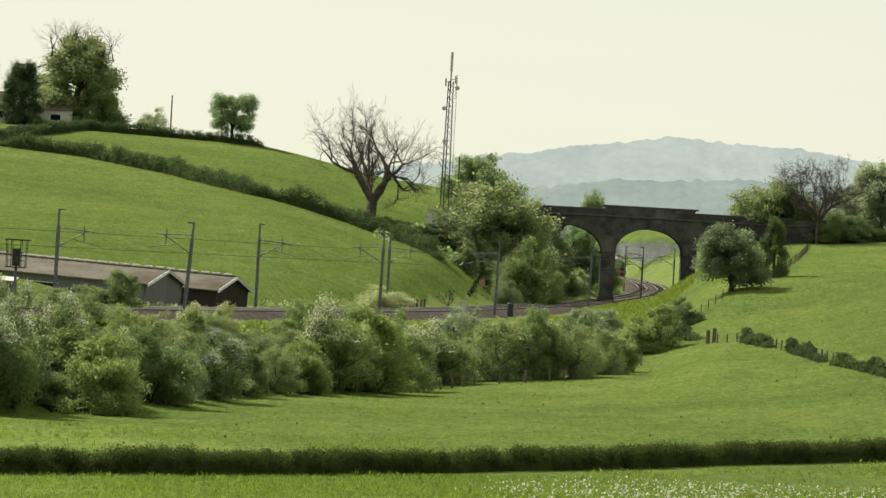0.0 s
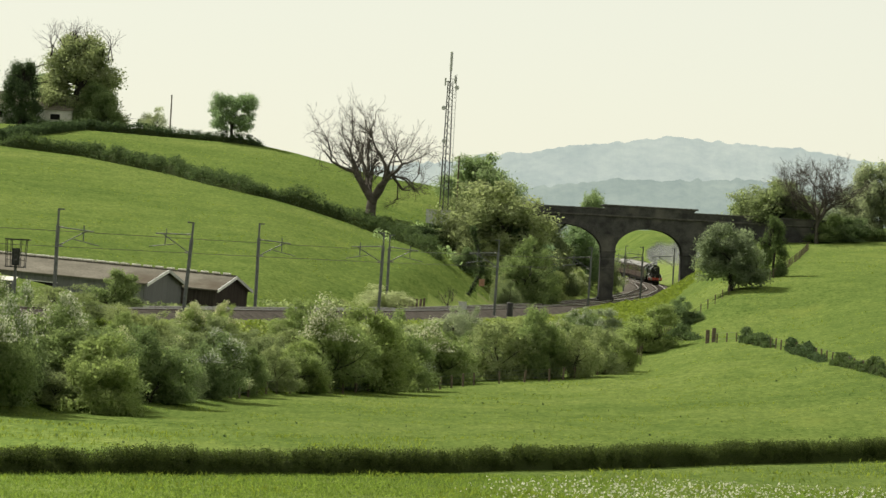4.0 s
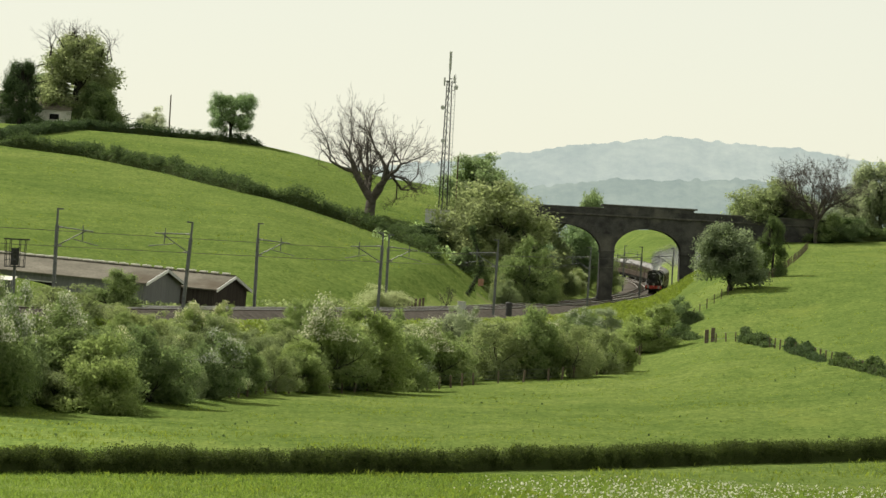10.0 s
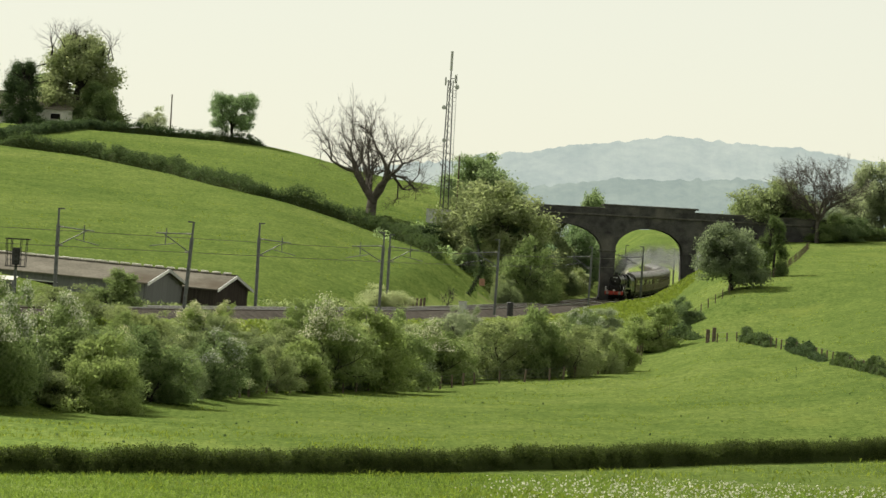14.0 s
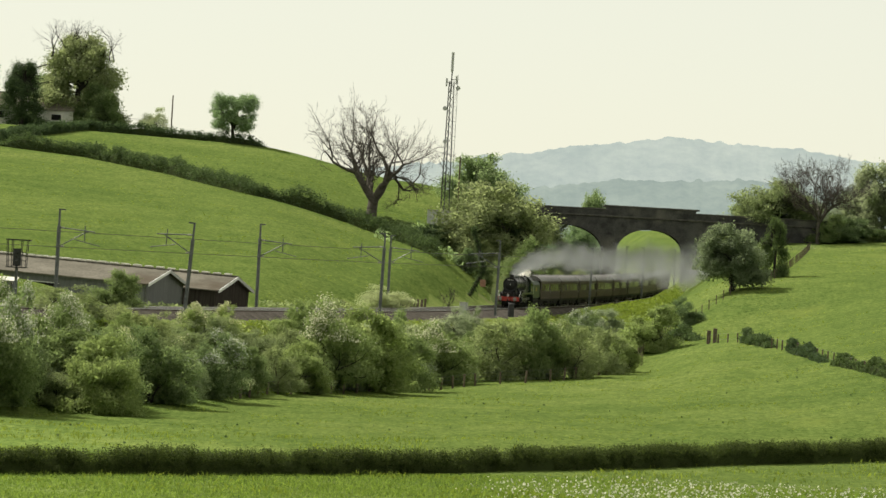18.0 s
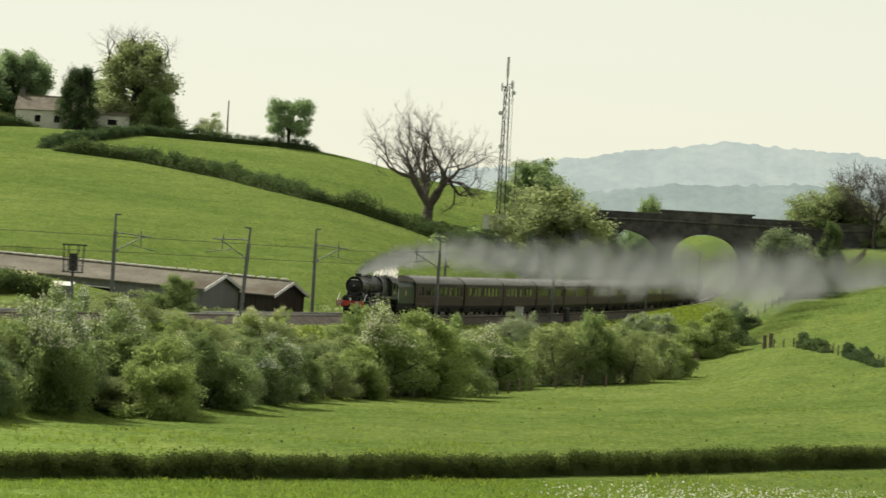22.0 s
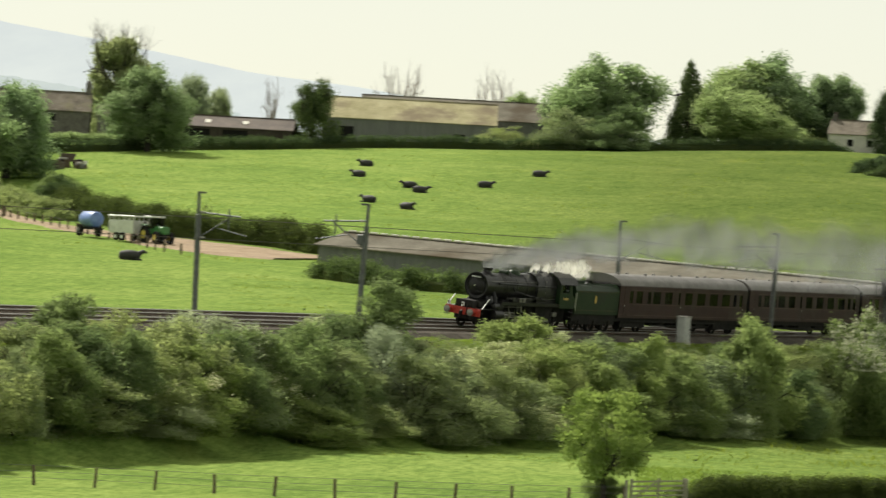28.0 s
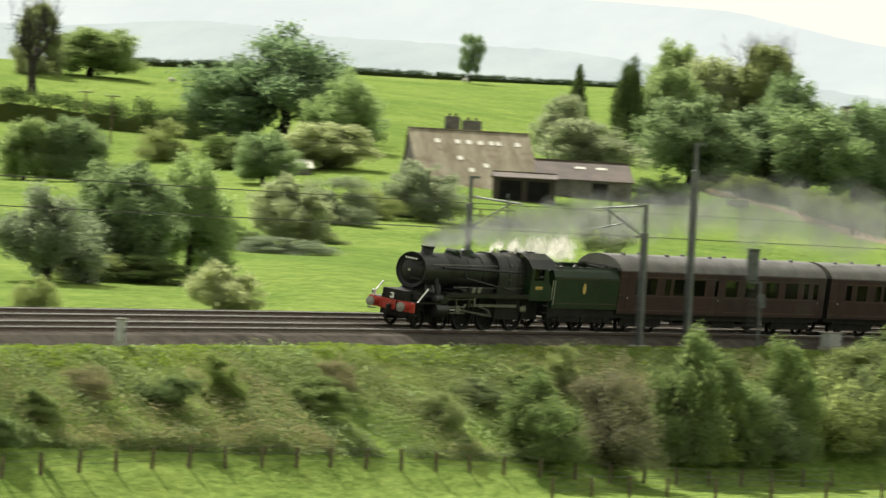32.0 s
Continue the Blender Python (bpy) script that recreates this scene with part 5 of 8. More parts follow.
# ---- the steam train ----
LOCO_GREEN = surface("loco_green", (0.010, 0.024, 0.010), (0.02, 0.04, 0.017), 1.5, 0.4, grime=(0.02, 0.022, 0.018))
LOCO_BLACK = surface("loco_black", (0.008, 0.008, 0.008), (0.02, 0.02, 0.021), 1.5, 0.3, grime=(0.02, 0.019, 0.018))
FRAME_BLACK = surface("sooty_black", (0.008, 0.008, 0.008), (0.025, 0.023, 0.02), 2.0, 0.8)
BUFFER_RED = surface("buffer_red", (0.32, 0.025, 0.015), (0.46, 0.045, 0.025), 2.0, 0.5)
BRIGHT_STEEL = surface("bright_steel", (0.45, 0.44, 0.42), (0.65, 0.63, 0.6), 3.0, 0.3, 0.9, bump=0.0)
OILED_STEEL = surface("oiled_steel", (0.16, 0.155, 0.145), (0.3, 0.29, 0.27), 3.0, 0.4, 0.85, bump=0.0)
WHITE_PAINT = surface("white_paint", (0.68, 0.68, 0.66), (0.82, 0.82, 0.8), 3.0, 0.5)
CREST = surface("crest_yellow", (0.45, 0.3, 0.06), (0.6, 0.42, 0.12), 9.0, 0.5, bump=0)
LINING = surface("orange_lining", (0.07, 0.036, 0.02), (0.1, 0.05, 0.026), 5.0, 0.5, bump=0)
MAROON = surface("maroon_paint", (0.032, 0.017, 0.016), (0.052, 0.028, 0.025), 1.2, 0.6, grime=(0.048, 0.038, 0.032))
ROOF_GREY = surface("coach_roof", (0.10, 0.095, 0.09), (0.19, 0.18, 0.17), 1.0, 0.55, grime=(0.07, 0.065, 0.06))
COAL = surface("coal", (0.006, 0.006, 0.006), (0.02, 0.02, 0.02), 6.0, 0.5, bump=1.0)
GLASS, _nt, _b = material("window_glass", 0.05)
_b.inputs["Base Color"].default_value = (0.2, 0.22, 0.215, 1)
_b.inputs["Transmission Weight"].default_value, _b.inputs["IOR"].default_value = 1.0, 1.2
PANELLING = surface("light_panelling", (0.13, 0.10, 0.07), (0.2, 0.16, 0.12), 2.0, 0.7)
SEATING = surface("seat_cloth", (0.06, 0.03, 0.025), (0.12, 0.06, 0.045), 4.0, 0.9)


for _m in (LOCO_GREEN, LOCO_BLACK, FRAME_BLACK, MAROON, COAL):
    _m.node_tree.nodes["Principled BSDF"].inputs["Specular IOR Level"].default_value = 0.22
LOCO_BLACK.node_tree.nodes["Principled BSDF"].inputs["Specular IOR Level"].default_value = 0.24


def shared(bm, mat, smooth=False, name="part"):
    me = bpy.data.meshes.new(name)
    bm.to_mesh(me)
    bm.free()
    me.materials.append(mat)
    if smooth:
        me.polygons.foreach_set("use_smooth", [True] * len(me.polygons))
        me.set_sharp_from_angle(angle=radians(40))
    return me


def spoked_wheel(r, spokes=16, wide=0.13):
    bm = lathe([(-wide / 2, r * 0.86), (-wide / 2, r), (wide / 2, r), (wide / 2 + 0.02, r + 0.03), (wide / 2 + 0.04, r + 0.03), (wide / 2 + 0.04, r * 0.86)], "Y", 28, False)
    tube(bm, (0, -wide * 0.7, 0), (0, wide * 0.7, 0), r * 0.2, n=10)
    for i in range(spokes):
        a = 2 * math.pi * i / spokes
        tube(bm, (math.cos(a) * r * 0.15, 0, math.sin(a) * r * 0.15), (math.cos(a) * r * 0.9, 0, math.sin(a) * r * 0.9), r * 0.045, n=4, caps=False)
    return bm


def locomotive():
    """4-6-0: x runs back from the buffer beam (the front is at x = 0, the rear at negative x); rail top is z = 0."""
    e = thing("steam_locomotive", None, "black steam locomotive with dark green cab and red buffer beam", "locomotive")
    part("boiler", lathe([(-3.9, 0.80), (-4.0, 0.83), (-8.0, 0.93), (-8.05, 0.9)], "X", 28), LOCO_BLACK, e, "black lagged boiler", m=pose(0, 0, 2.72), smooth=True)
    for x in (-4.4, -5.6, -6.8, -7.9):
        rr = 0.83 + 0.1 * (-4 - x) / 4 + 0.012
        part("boiler_band", lathe([(x - 0.03, rr), (x + 0.03, rr)], "X", 28), LOCO_BLACK, e, m=pose(0, 0, 2.72))
    box_ = part("smokebox", lathe([(-1.9, 0.7), (-1.86, 0.84), (-3.95, 0.84), (-3.95, 0.8)], "X", 28), LOCO_BLACK, e, "matt black smokebox", m=pose(0, 0, 2.72), smooth=True)
    door = part("smokebox_door", lathe([(-1.9, 0.66), (-1.84, 0.62), (-1.76, 0.45), (-1.72, 0.15), (-1.7, 0.0)], "X", 24, False), LOCO_BLACK, e, m=pose(0, 0, 2.72), smooth=True)
    part("number_plate", a_box(-1.8, -1.74, -0.42, 0.42, 3.22, 3.34), LOCO_BLACK, door, m=pose(0.04, 0, -2.72))
    for i in range(5):
        part("plate_mark", a_box(-1.735, -1.725, -0.34 + i * 0.145, -0.24 + i * 0.145, 3.24, 3.32), WHITE_PAINT, door, m=pose(0.04, 0, -2.72))
    part("door_dart", a_tube((-1.7, 0, 2.72), (-1.6, 0, 2.72), 0.05), BRIGHT_STEEL, door, m=pose(0, 0, -2.72))
    for z in (3.1, 2.35):
        part("hinge_strap", a_box(-1.82, -1.75, 0.05, 0.62, z - 0.04, z + 0.04), LOCO_BLACK, door, m=pose(0.03, 0, -2.72))
    part("chimney", lathe([(3.45, 0.5), (3.52, 0.34), (3.6, 0.29), (3.78, 0.29), (3.82, 0.34), (3.88, 0.34), (3.88, 0.24)], "Z", 20), LOCO_BLACK, e, m=pose(-2.95, 0, 0), smooth=True)
    part("dome", lathe([(3.5, 0.52), (3.6, 0.4), (3.72, 0.36), (3.8, 0.25), (3.83, 0.0)], "Z", 18, False), LOCO_GREEN, e, m=pose(-6.35, 0, 0), smooth=True)
    part("top_feed", a_box(-5.35, -4.95, -0.34, 0.34, 3.5, 3.78, 0.08), LOCO_GREEN, e)
    for y in (-0.14, 0.14):
        part("safety_valve", a_tube((-8.9, y, 3.6), (-8.9, y, 3.86), 0.07), BRIGHT_STEEL, e)
    fire = [(-0.98, 1.75), (-1.0, 2.6), (-0.93, 3.15), (-0.7, 3.52), (-0.3, 3.68), (0.3, 3.68), (0.7, 3.52), (0.93, 3.15), (1.0, 2.6), (0.98, 1.75)]
    part("firebox", prism(fire, -10.6, -8.0, "X"), LOCO_BLACK, e, smooth=True)
    cab_side = [(-12.55, 1.55), (-10.5, 1.55), (-10.5, 3.2), (-10.75, 3.2), (-10.75, 2.55), (-11.65, 2.55), (-11.65, 3.2), (-11.9, 3.2), (-12.2, 2.4), (-12.55, 2.2)]
    for y in (-1.3, 1.26):
        part("cab_side", prism(cab_side, y, y + 0.04), LOCO_GREEN, e)
        part("cab_window", a_box(-11.2, -10.75, y + 0.01, y + 0.03, 2.55, 3.2), GLASS, e)
        for i in range(4):
            part("number_mark", a_box(-11.6 + i * 0.17, -11.48 + i * 0.17, y - 0.012 if y < 0 else y + 0.04, y if y < 0 else y + 0.052, 2.1, 2.26), CREST, e)
    part("cab_front", prism([(-1.28, 1.6), (1.28, 1.6), (1.28, 3.2), (0.9, 3.6), (-0.9, 3.6), (-1.28, 3.2)], -10.52, -10.47, "X"), LOCO_GREEN, e)
    part("cab_roof", prism([(-1.36, 3.12), (-1.0, 3.55), (-0.5, 3.78), (0.5, 3.78), (1.0, 3.55), (1.36, 3.12), (1.3, 3.1), (0.95, 3.48), (0.48, 3.7), (-0.48, 3.7), (-0.95, 3.48), (-1.3, 3.1)], -12.7, -10.4, "X"), LOCO_BLACK, e)
    for y0, y1 in ((-1.32, -0.86), (0.86, 1.32)):
        part("running_plate", a_box(-10.5, -3.2, y0, y1, 1.78, 1.83), LOCO_BLACK, e)
        part("valance", a_box(-10.5, -3.2, y0 if y0 < 0 else y1 - 0.04, y0 + 0.04 if y0 < 0 else y1, 1.62, 1.78), LOCO_BLACK, e)
        part("front_plate", a_box(-3.2, -0.6, y0, y1, 1.28, 1.32), LOCO_BLACK, e)
        part("plate_drop", prism([(-3.25, 1.28), (-2.6, 1.28), (-3.2, 1.83), (-3.3, 1.83)], y0, y1), LOCO_BLACK, e)
        part("step_stripe", prism([(-0.8, 1.33), (-0.73, 1.33), (-1.5, 2.0), (-1.6, 2.0)], y0 if y0 < 0 else y1 - 0.05, y0 + 0.05 if y0 < 0 else y1), WHITE_PAINT, e)
        part("handrail", a_tube((-2.2, y0 if y0 < 0 else y1, 3.1), (-10.4, y0 if y0 < 0 else y1, 3.15), 0.018, n=5), OILED_STEEL, e, m=pose(0, 0.42 if y0 < 0 else -0.42, 0))
        s = -1 if y0 < 0 else 1
        part("cylinder", lathe([(-2.3, 0.2), (-2.35, 0.33), (-3.4, 0.33), (-3.45, 0.2)], "X", 16), LOCO_BLACK, e, m=pose(0, s * 1.12, 0.98), smooth=True)
        part("valve_chest", lathe([(-2.3, 0.12), (-2.35, 0.2), (-3.4, 0.2), (-3.45, 0.12)], "X", 14), LOCO_BLACK, e, m=pose(0, s * 1.12, 1.5), smooth=True)
        part("slide_bar", a_box(-5.1, -3.45, s * 1.12 - 0.06, s * 1.12 + 0.06, 1.1, 1.17), OILED_STEEL, e)
        part("steam_pipe", a_tube((-2.9, s * 1.0, 1.65), (-2.9, s * 0.72, 2.4), 0.13), LOCO_BLACK, e)
        part("side_pipe", a_tube((-4.2, s * 0.95, 2.05), (-10.3, s * 1.02, 2.1), 0.03, n=5), OILED_STEEL, e)
        part("sand_filler", a_box(-5.0, -4.6, s * 1.08 - 0.16, s * 1.08 + 0.16, 1.83, 2.0, 0.03), LOCO_BLACK, e)
        part("smoke_side", a_box(-2.1, -1.2, s * 0.55 - 0.25, s * 0.55 + 0.25, 1.35, 1.7, 0.05), FRAME_BLACK, e)
    part("buffer_beam", a_box(-0.62, -0.5, -1.3, 1.3, 0.82, 1.3, 0.01), BUFFER_RED, e, "red painted buffer beam")
    for y in (-0.87, 0.87):
        bf = part("buffer_shank", lathe([(0, 0.18), (0.25, 0.15), (0.25, 0.1), (0.46, 0.1)], "X", 14), BUFFER_RED, e, m=pose(-0.5, y, 1.06))
        part("buffer_head", lathe([(0.46, 0.23), (0.5, 0.23), (0.52, 0.0)], "X", 18, False), OILED_STEEL, bf)
    for y in (-1.05, 0.0):
        lamp = part("head_lamp", a_tube((-0.5, y, 1.36), (-0.5, y, 1.6), 0.1, n=10), WHITE_PAINT, e)
        part("lamp_lens", lathe([(0.1, 0.07), (0.13, 0.05)], "X", 10), GLASS, lamp, m=pose(-0.5, y, 1.5))
    part("coupling", a_box(-0.5, -0.15, -0.05, 0.05, 0.6, 1.05, 0.02), FRAME_BLACK, e)
    part("brake_hose", a_tube((-0.44, 0.35, 0.6), (-0.42, 0.35, 1.5), 0.035, n=6), FRAME_BLACK, e)
    part("main_frame", a_box(-12.5, -0.6, -0.62, 0.62, 0.55, 1.78), FRAME_BLACK, e)
    for y in (-0.62, 0.62):
        part("bogie_frame", a_box(-4.4, -1.1, y - 0.03, y + 0.03, 0.3, 0.85), FRAME_BLACK, e)
    part("brake_gear", a_box(-10.2, -4.6, -0.6, 0.6, 0.25, 0.6), FRAME_BLACK, e)
    part("ash_pan", a_box(-10.4, -8.2, -0.9, 0.9, 0.55, 1.75), FRAME_BLACK, e)
    small = shared(spoked_wheel(0.5, 10), FRAME_BLACK, name="bogie_wheel")
    big = shared(spoked_wheel(0.915, 19), FRAME_BLACK, name="driving_wheel")
    for x in (-1.75, -3.75):
        for y, rz in ((-0.78, 0), (0.78, 180)):
            part("bogie_wheel", small, None, e, m=pose(x, y, 0.5, 0, 0, rz))
    drivers = []
    for x in (-5.45, -7.55, -9.95):
        for y, rz in ((-0.8, 0), (0.8, 180)):
            w = part("driving_wheel", big, None, e, m=pose(x, y, 0.915, 0, 0, rz))
            drivers.append((w, x, y, rz))
        part("axle", a_tube((x, -0.75, 0.915), (x, 0.75, 0.915), 0.11), FRAME_BLACK, e)
    rods = []
    for s in (-1, 1):
        rods.append((part("coupling_rod", a_box(-10.05, -5.35, -0.035, 0.035, -0.07, 0.07, 0.01), OILED_STEEL, e, m=pose(0, s * 0.98, 0.915)), s))
    loco_fittings(e)
    return e, drivers, rods


def loco_fittings(e):
    """Pipes, rods, brackets and boxes along both sides of the engine, and its steps and stanchions."""
    for s in (-1, 1):
        out = s * 1.12
        for x, h in ((-5.6, 0.24), (-6.1, 0.24)):
            lub = part("lubricator", a_box(x - 0.16, x + 0.16, out - 0.12, out + 0.12, 1.83, 1.83 + h, 0.03), OILED_STEEL, e)
            part("lubricator_lid", a_box(x - 0.17, x + 0.17, out - 0.13, out + 0.13, 1.83 + h, 1.86 + h, 0.01), BRIGHT_STEEL, lub)
        part("reversing_rod", a_tube((-10.4, s * 1.02, 2.32), (-6.4, s * 1.08, 1.95), 0.03, n=6), LOCO_BLACK, e)
        part("connecting_rod", a_tube((-7.55, s * 1.06, 0.72), (-4.5, s * 1.1, 1.02), 0.06, 0.05, 6), OILED_STEEL, e)
        part("crosshead", a_box(-4.65, -4.3, out - 0.1, out + 0.1, 0.88, 1.2, 0.03), OILED_STEEL, e)
        part("piston_rod", a_tube((-4.4, out, 1.0), (-3.45, out, 0.98), 0.04, n=8), BRIGHT_STEEL, e)
        part("lower_slide_bar", a_box(-5.1, -3.45, out - 0.06, out + 0.06, 0.82, 0.88), OILED_STEEL, e)
        part("link_bracket", a_box(-5.75, -5.45, s * 1.0 - 0.08, s * 1.0 + 0.08, 1.1, 1.75, 0.04), LOCO_BLACK, e)
        part("expansion_link", prism([(-6.02, 1.2), (-5.9, 1.18), (-5.86, 1.45), (-5.9, 1.72), (-6.02, 1.7), (-5.98, 1.45)], out - 0.03, out + 0.03), OILED_STEEL, e)
        part("valve_rod", a_tube((-5.95, out, 1.52), (-3.4, out, 1.5), 0.028, n=6), OILED_STEEL, e)
        part("combination_lever", a_tube((-4.5, out + s * 0.06, 0.85), (-4.2, out + s * 0.06, 1.56), 0.03, n=6), OILED_STEEL, e)
        part("return_crank", a_tube((-7.55, s * 1.12, 0.7), (-7.2, s * 1.12, 1.02), 0.05, n=6), OILED_STEEL, e)
        part("eccentric_rod", a_tube((-7.2, s * 1.12, 1.02), (-5.98, s * 1.12, 1.25), 0.03, n=6), OILED_STEEL, e)
        for x in (-4.5, -6.5, -8.75):
            part("brake_hanger", a_box(x - 0.05, x + 0.05, s * 0.8 - 0.05, s * 0.8 + 0.05, 0.35, 1.2), FRAME_BLACK, e)
            part("sand_pipe", a_tube((x + 0.15, s * 0.85, 1.6), (x + 0.05, s * 0.8, 0.2), 0.022, n=5), FRAME_BLACK, e)
        for x in (-5.45, -7.55, -9.95):
            part("axle_spring", a_box(x - 0.45, x + 0.45, s * 0.68 - 0.05, s * 0.68 + 0.05, 0.28, 0.42, 0.02), FRAME_BLACK, e)
            part("splasher", prism([(x - 0.95, 1.83), (x + 0.95, 1.83), (x + 0.7, 1.98), (x + 0.3, 2.06), (x - 0.3, 2.06), (x - 0.7, 1.98)], s * 0.7 - 0.09, s * 0.7 + 0.09), LOCO_BLACK, e)
        for x in (-2.4, -4.0, -5.6, -7.2, -8.8, -10.2):
            part("rail_stanchion", a_tube((x, s * 0.8, 3.05), (x, s * 0.92, 3.12), 0.02, n=5), OILED_STEEL, e)
        part("ejector_pipe", a_tube((-3.2, s * 0.9, 2.98), (-10.4, s * 1.0, 2.86), 0.055 if s > 0 else 0.03, n=8), LOCO_BLACK, e)
        part("feed_pipe", a_tube((-5.15, s * 0.4, 3.6), (-5.15, s * 0.98, 2.5), 0.04, n=8), LOCO_BLACK, e)
        part("feed_pipe", a_tube((-5.15, s * 0.98, 2.5), (-9.6, s * 1.05, 1.95), 0.04, n=8), LOCO_BLACK, e)
        part("injector", a_box(-10.7, -10.2, s * 1.0 - 0.12, s * 1.0 + 0.12, 0.95, 1.25, 0.05), OILED_STEEL, e)
        for z in (0.55, 0.95, 1.3):
            part("cab_step", a_box(-12.3, -11.85, s * 1.25 - 0.12, s * 1.25 + 0.12, z, z + 0.04), FRAME_BLACK, e)
        part("step_plate", a_box(-12.32, -12.26, s * 1.22 - 0.12, s * 1.22 + 0.12, 0.5, 1.55), FRAME_BLACK, e)
        part("grab_rail", a_tube((-12.5, s * 1.34, 1.6), (-12.5, s * 1.34, 2.6), 0.02, n=5), BRIGHT_STEEL, e)
        part("front_step", a_box(-0.9, -0.5, s * 1.22 - 0.12, s * 1.22 + 0.12, 0.7, 0.74), FRAME_BLACK, e)
        for z in (2.1, 2.5, 2.9, 3.2):
            part("washout_plug", a_tube((-8.6 - 0.4 * (z > 2.3), s * 0.97, z), (-8.6 - 0.4 * (z > 2.3), s * 1.04, z), 0.045, n=8), OILED_STEEL, e)
        part("lamp_iron", a_box(-0.56, -0.48, s * 0.55 - 0.02, s * 0.55 + 0.02, 1.3, 1.5), FRAME_BLACK, e)
    for x in (-8.1, -9.0, -9.8, -10.5):
        ring = [(y * 1.012, 2.72 + (z - 2.72) * 1.012) for y, z in ((-0.98, 1.85), (-1.0, 2.6), (-0.93, 3.15), (-0.7, 3.52), (-0.3, 3.68), (0.3, 3.68), (0.7, 3.52), (0.93, 3.15), (1.0, 2.6), (0.98, 1.85))]
        part("firebox_band", prism(ring, x - 0.03, x + 0.03, "X"), LOCO_BLACK, e)
    part("smokebox_rim", lathe([(-1.92, 0.84), (-1.86, 0.87), (-1.8, 0.87), (-1.78, 0.84)], "X", 28, False), LOCO_BLACK, e, m=pose(0, 0, 2.72))
    part("smokebox_saddle", prism([(-0.75, 1.5), (0.75, 1.5), (0.6, 2.1), (-0.6, 2.1)], -3.6, -2.2, "X"), LOCO_BLACK, e)
    part("whistle", a_tube((-10.2, 0.35, 3.7), (-10.2, 0.35, 3.95), 0.035, n=8), BRIGHT_STEEL, e)
    part("roof_vent", a_box(-11.9, -11.2, -0.4, 0.4, 3.78, 3.84, 0.02), LOCO_BLACK, e)
    part("drawhook", a_box(-0.5, -0.3, -0.04, 0.04, 0.98, 1.1, 0.01), OILED_STEEL, e)


def tender():
    e = thing("locomotive_tender", None, "dark green coal tender with yellow crest behind the locomotive", "tender")
    side = [(-1.3, 1.2), (1.3, 1.2), (1.3, 2.75), (1.15, 3.05), (0.95, 3.2), (0.9, 3.2), (0.9, 2.6), (-0.9, 2.6), (-0.9, 3.2), (-0.95, 3.2), (-1.15, 3.05), (-1.3, 2.75)]
    part("tank", prism(side, -6.3, -0.1, "X"), LOCO_GREEN, e)
    part("rear_tank", a_box(-6.35, -4.6, -1.2, 1.2, 2.55, 2.85, 0.1), LOCO_GREEN, e)
    rng = random.Random(4)
    bm = bmesh.new()
    for i in range(70):
        x, y = -0.5 - 3.9 * rng.random(), (rng.random() - 0.5) * 1.6
        bmesh.ops.create_icosphere(bm, subdivisions=1, radius=0.1 + 0.17 * rng.random(), matrix=pose(x, y, 2.65 + 0.55 * (1 - abs(y)) * rng.random(), rng.random() * 90, 0, 0))
    tagged(part("coal", bm, COAL, e), kind="stuff")
    part("frame", a_box(-6.4, 0, -1.18, 1.18, 0.75, 1.2), FRAME_BLACK, e)
    for y in (-1.31, 1.31):
        part("crest", lathe([(-0.01, 0.3), (0.01, 0.3)], "Y", 18), CREST, e, "yellow oval crest", m=Matrix.Translation((-2.9, y, 2.2)) @ Matrix.Diagonal((0.5, 1, 0.9, 1)))
        for z in (1.45, 2.68):
            part("lining_band", a_box(-6.0, -0.4, y - 0.008, y + 0.008, z, z + 0.025), LINING, e)
        part("side_frame", a_box(-6.2, -0.2, y * 0.82 - 0.03, y * 0.82 + 0.03, 0.5, 1.1), FRAME_BLACK, e)
    part("buffer_beam", a_box(-6.45, -6.35, -1.2, 1.2, 0.85, 1.25), FRAME_BLACK, e)
    for x in (-1.2, -3.3, -5.4):
        for y in (-1.1, 1.1):
            axle = part("axlebox", a_box(x - 0.16, x + 0.16, y - 0.1, y + 0.1, 0.5, 0.84, 0.03), FRAME_BLACK, e)
            part("leaf_spring", a_box(x - 0.55, x + 0.55, y - 0.06, y + 0.06, 0.86, 0.96, 0.02), FRAME_BLACK, axle)
    for y in (-1.24, 1.24):
        part("coping_rail", a_tube((-0.2, y * 0.78, 3.2), (-6.2, y * 0.78, 3.2), 0.035, n=6), LOCO_GREEN, e)
        part("tender_step", a_box(-0.75, -0.3, y - 0.1, y + 0.1, 0.62, 0.66), FRAME_BLACK, e)
        part("grab_rail", a_tube((-0.15, y * 1.08, 1.4), (-0.15, y * 1.08, 2.6), 0.02, n=5), BRIGHT_STEEL, e)
    part("filler_hatch", a_tube((-5.4, 0, 2.85), (-5.4, 0, 3.1), 0.3, n=14), LOCO_GREEN, e)
    part("fire_iron_tunnel", a_box(-4.5, -0.2, 0.72, 0.95, 2.65, 2.95, 0.04), LOCO_GREEN, e)
    me = shared(spoked_wheel(0.645, 12), FRAME_BLACK, name="tender_wheel")
    for x in (-1.2, -3.3, -5.4):
        for y, rz in ((-0.78, 0), (0.78, 180)):
            part("tender_wheel", me, None, e, m=pose(x, y, 0.645, 0, 0, rz))
    return e


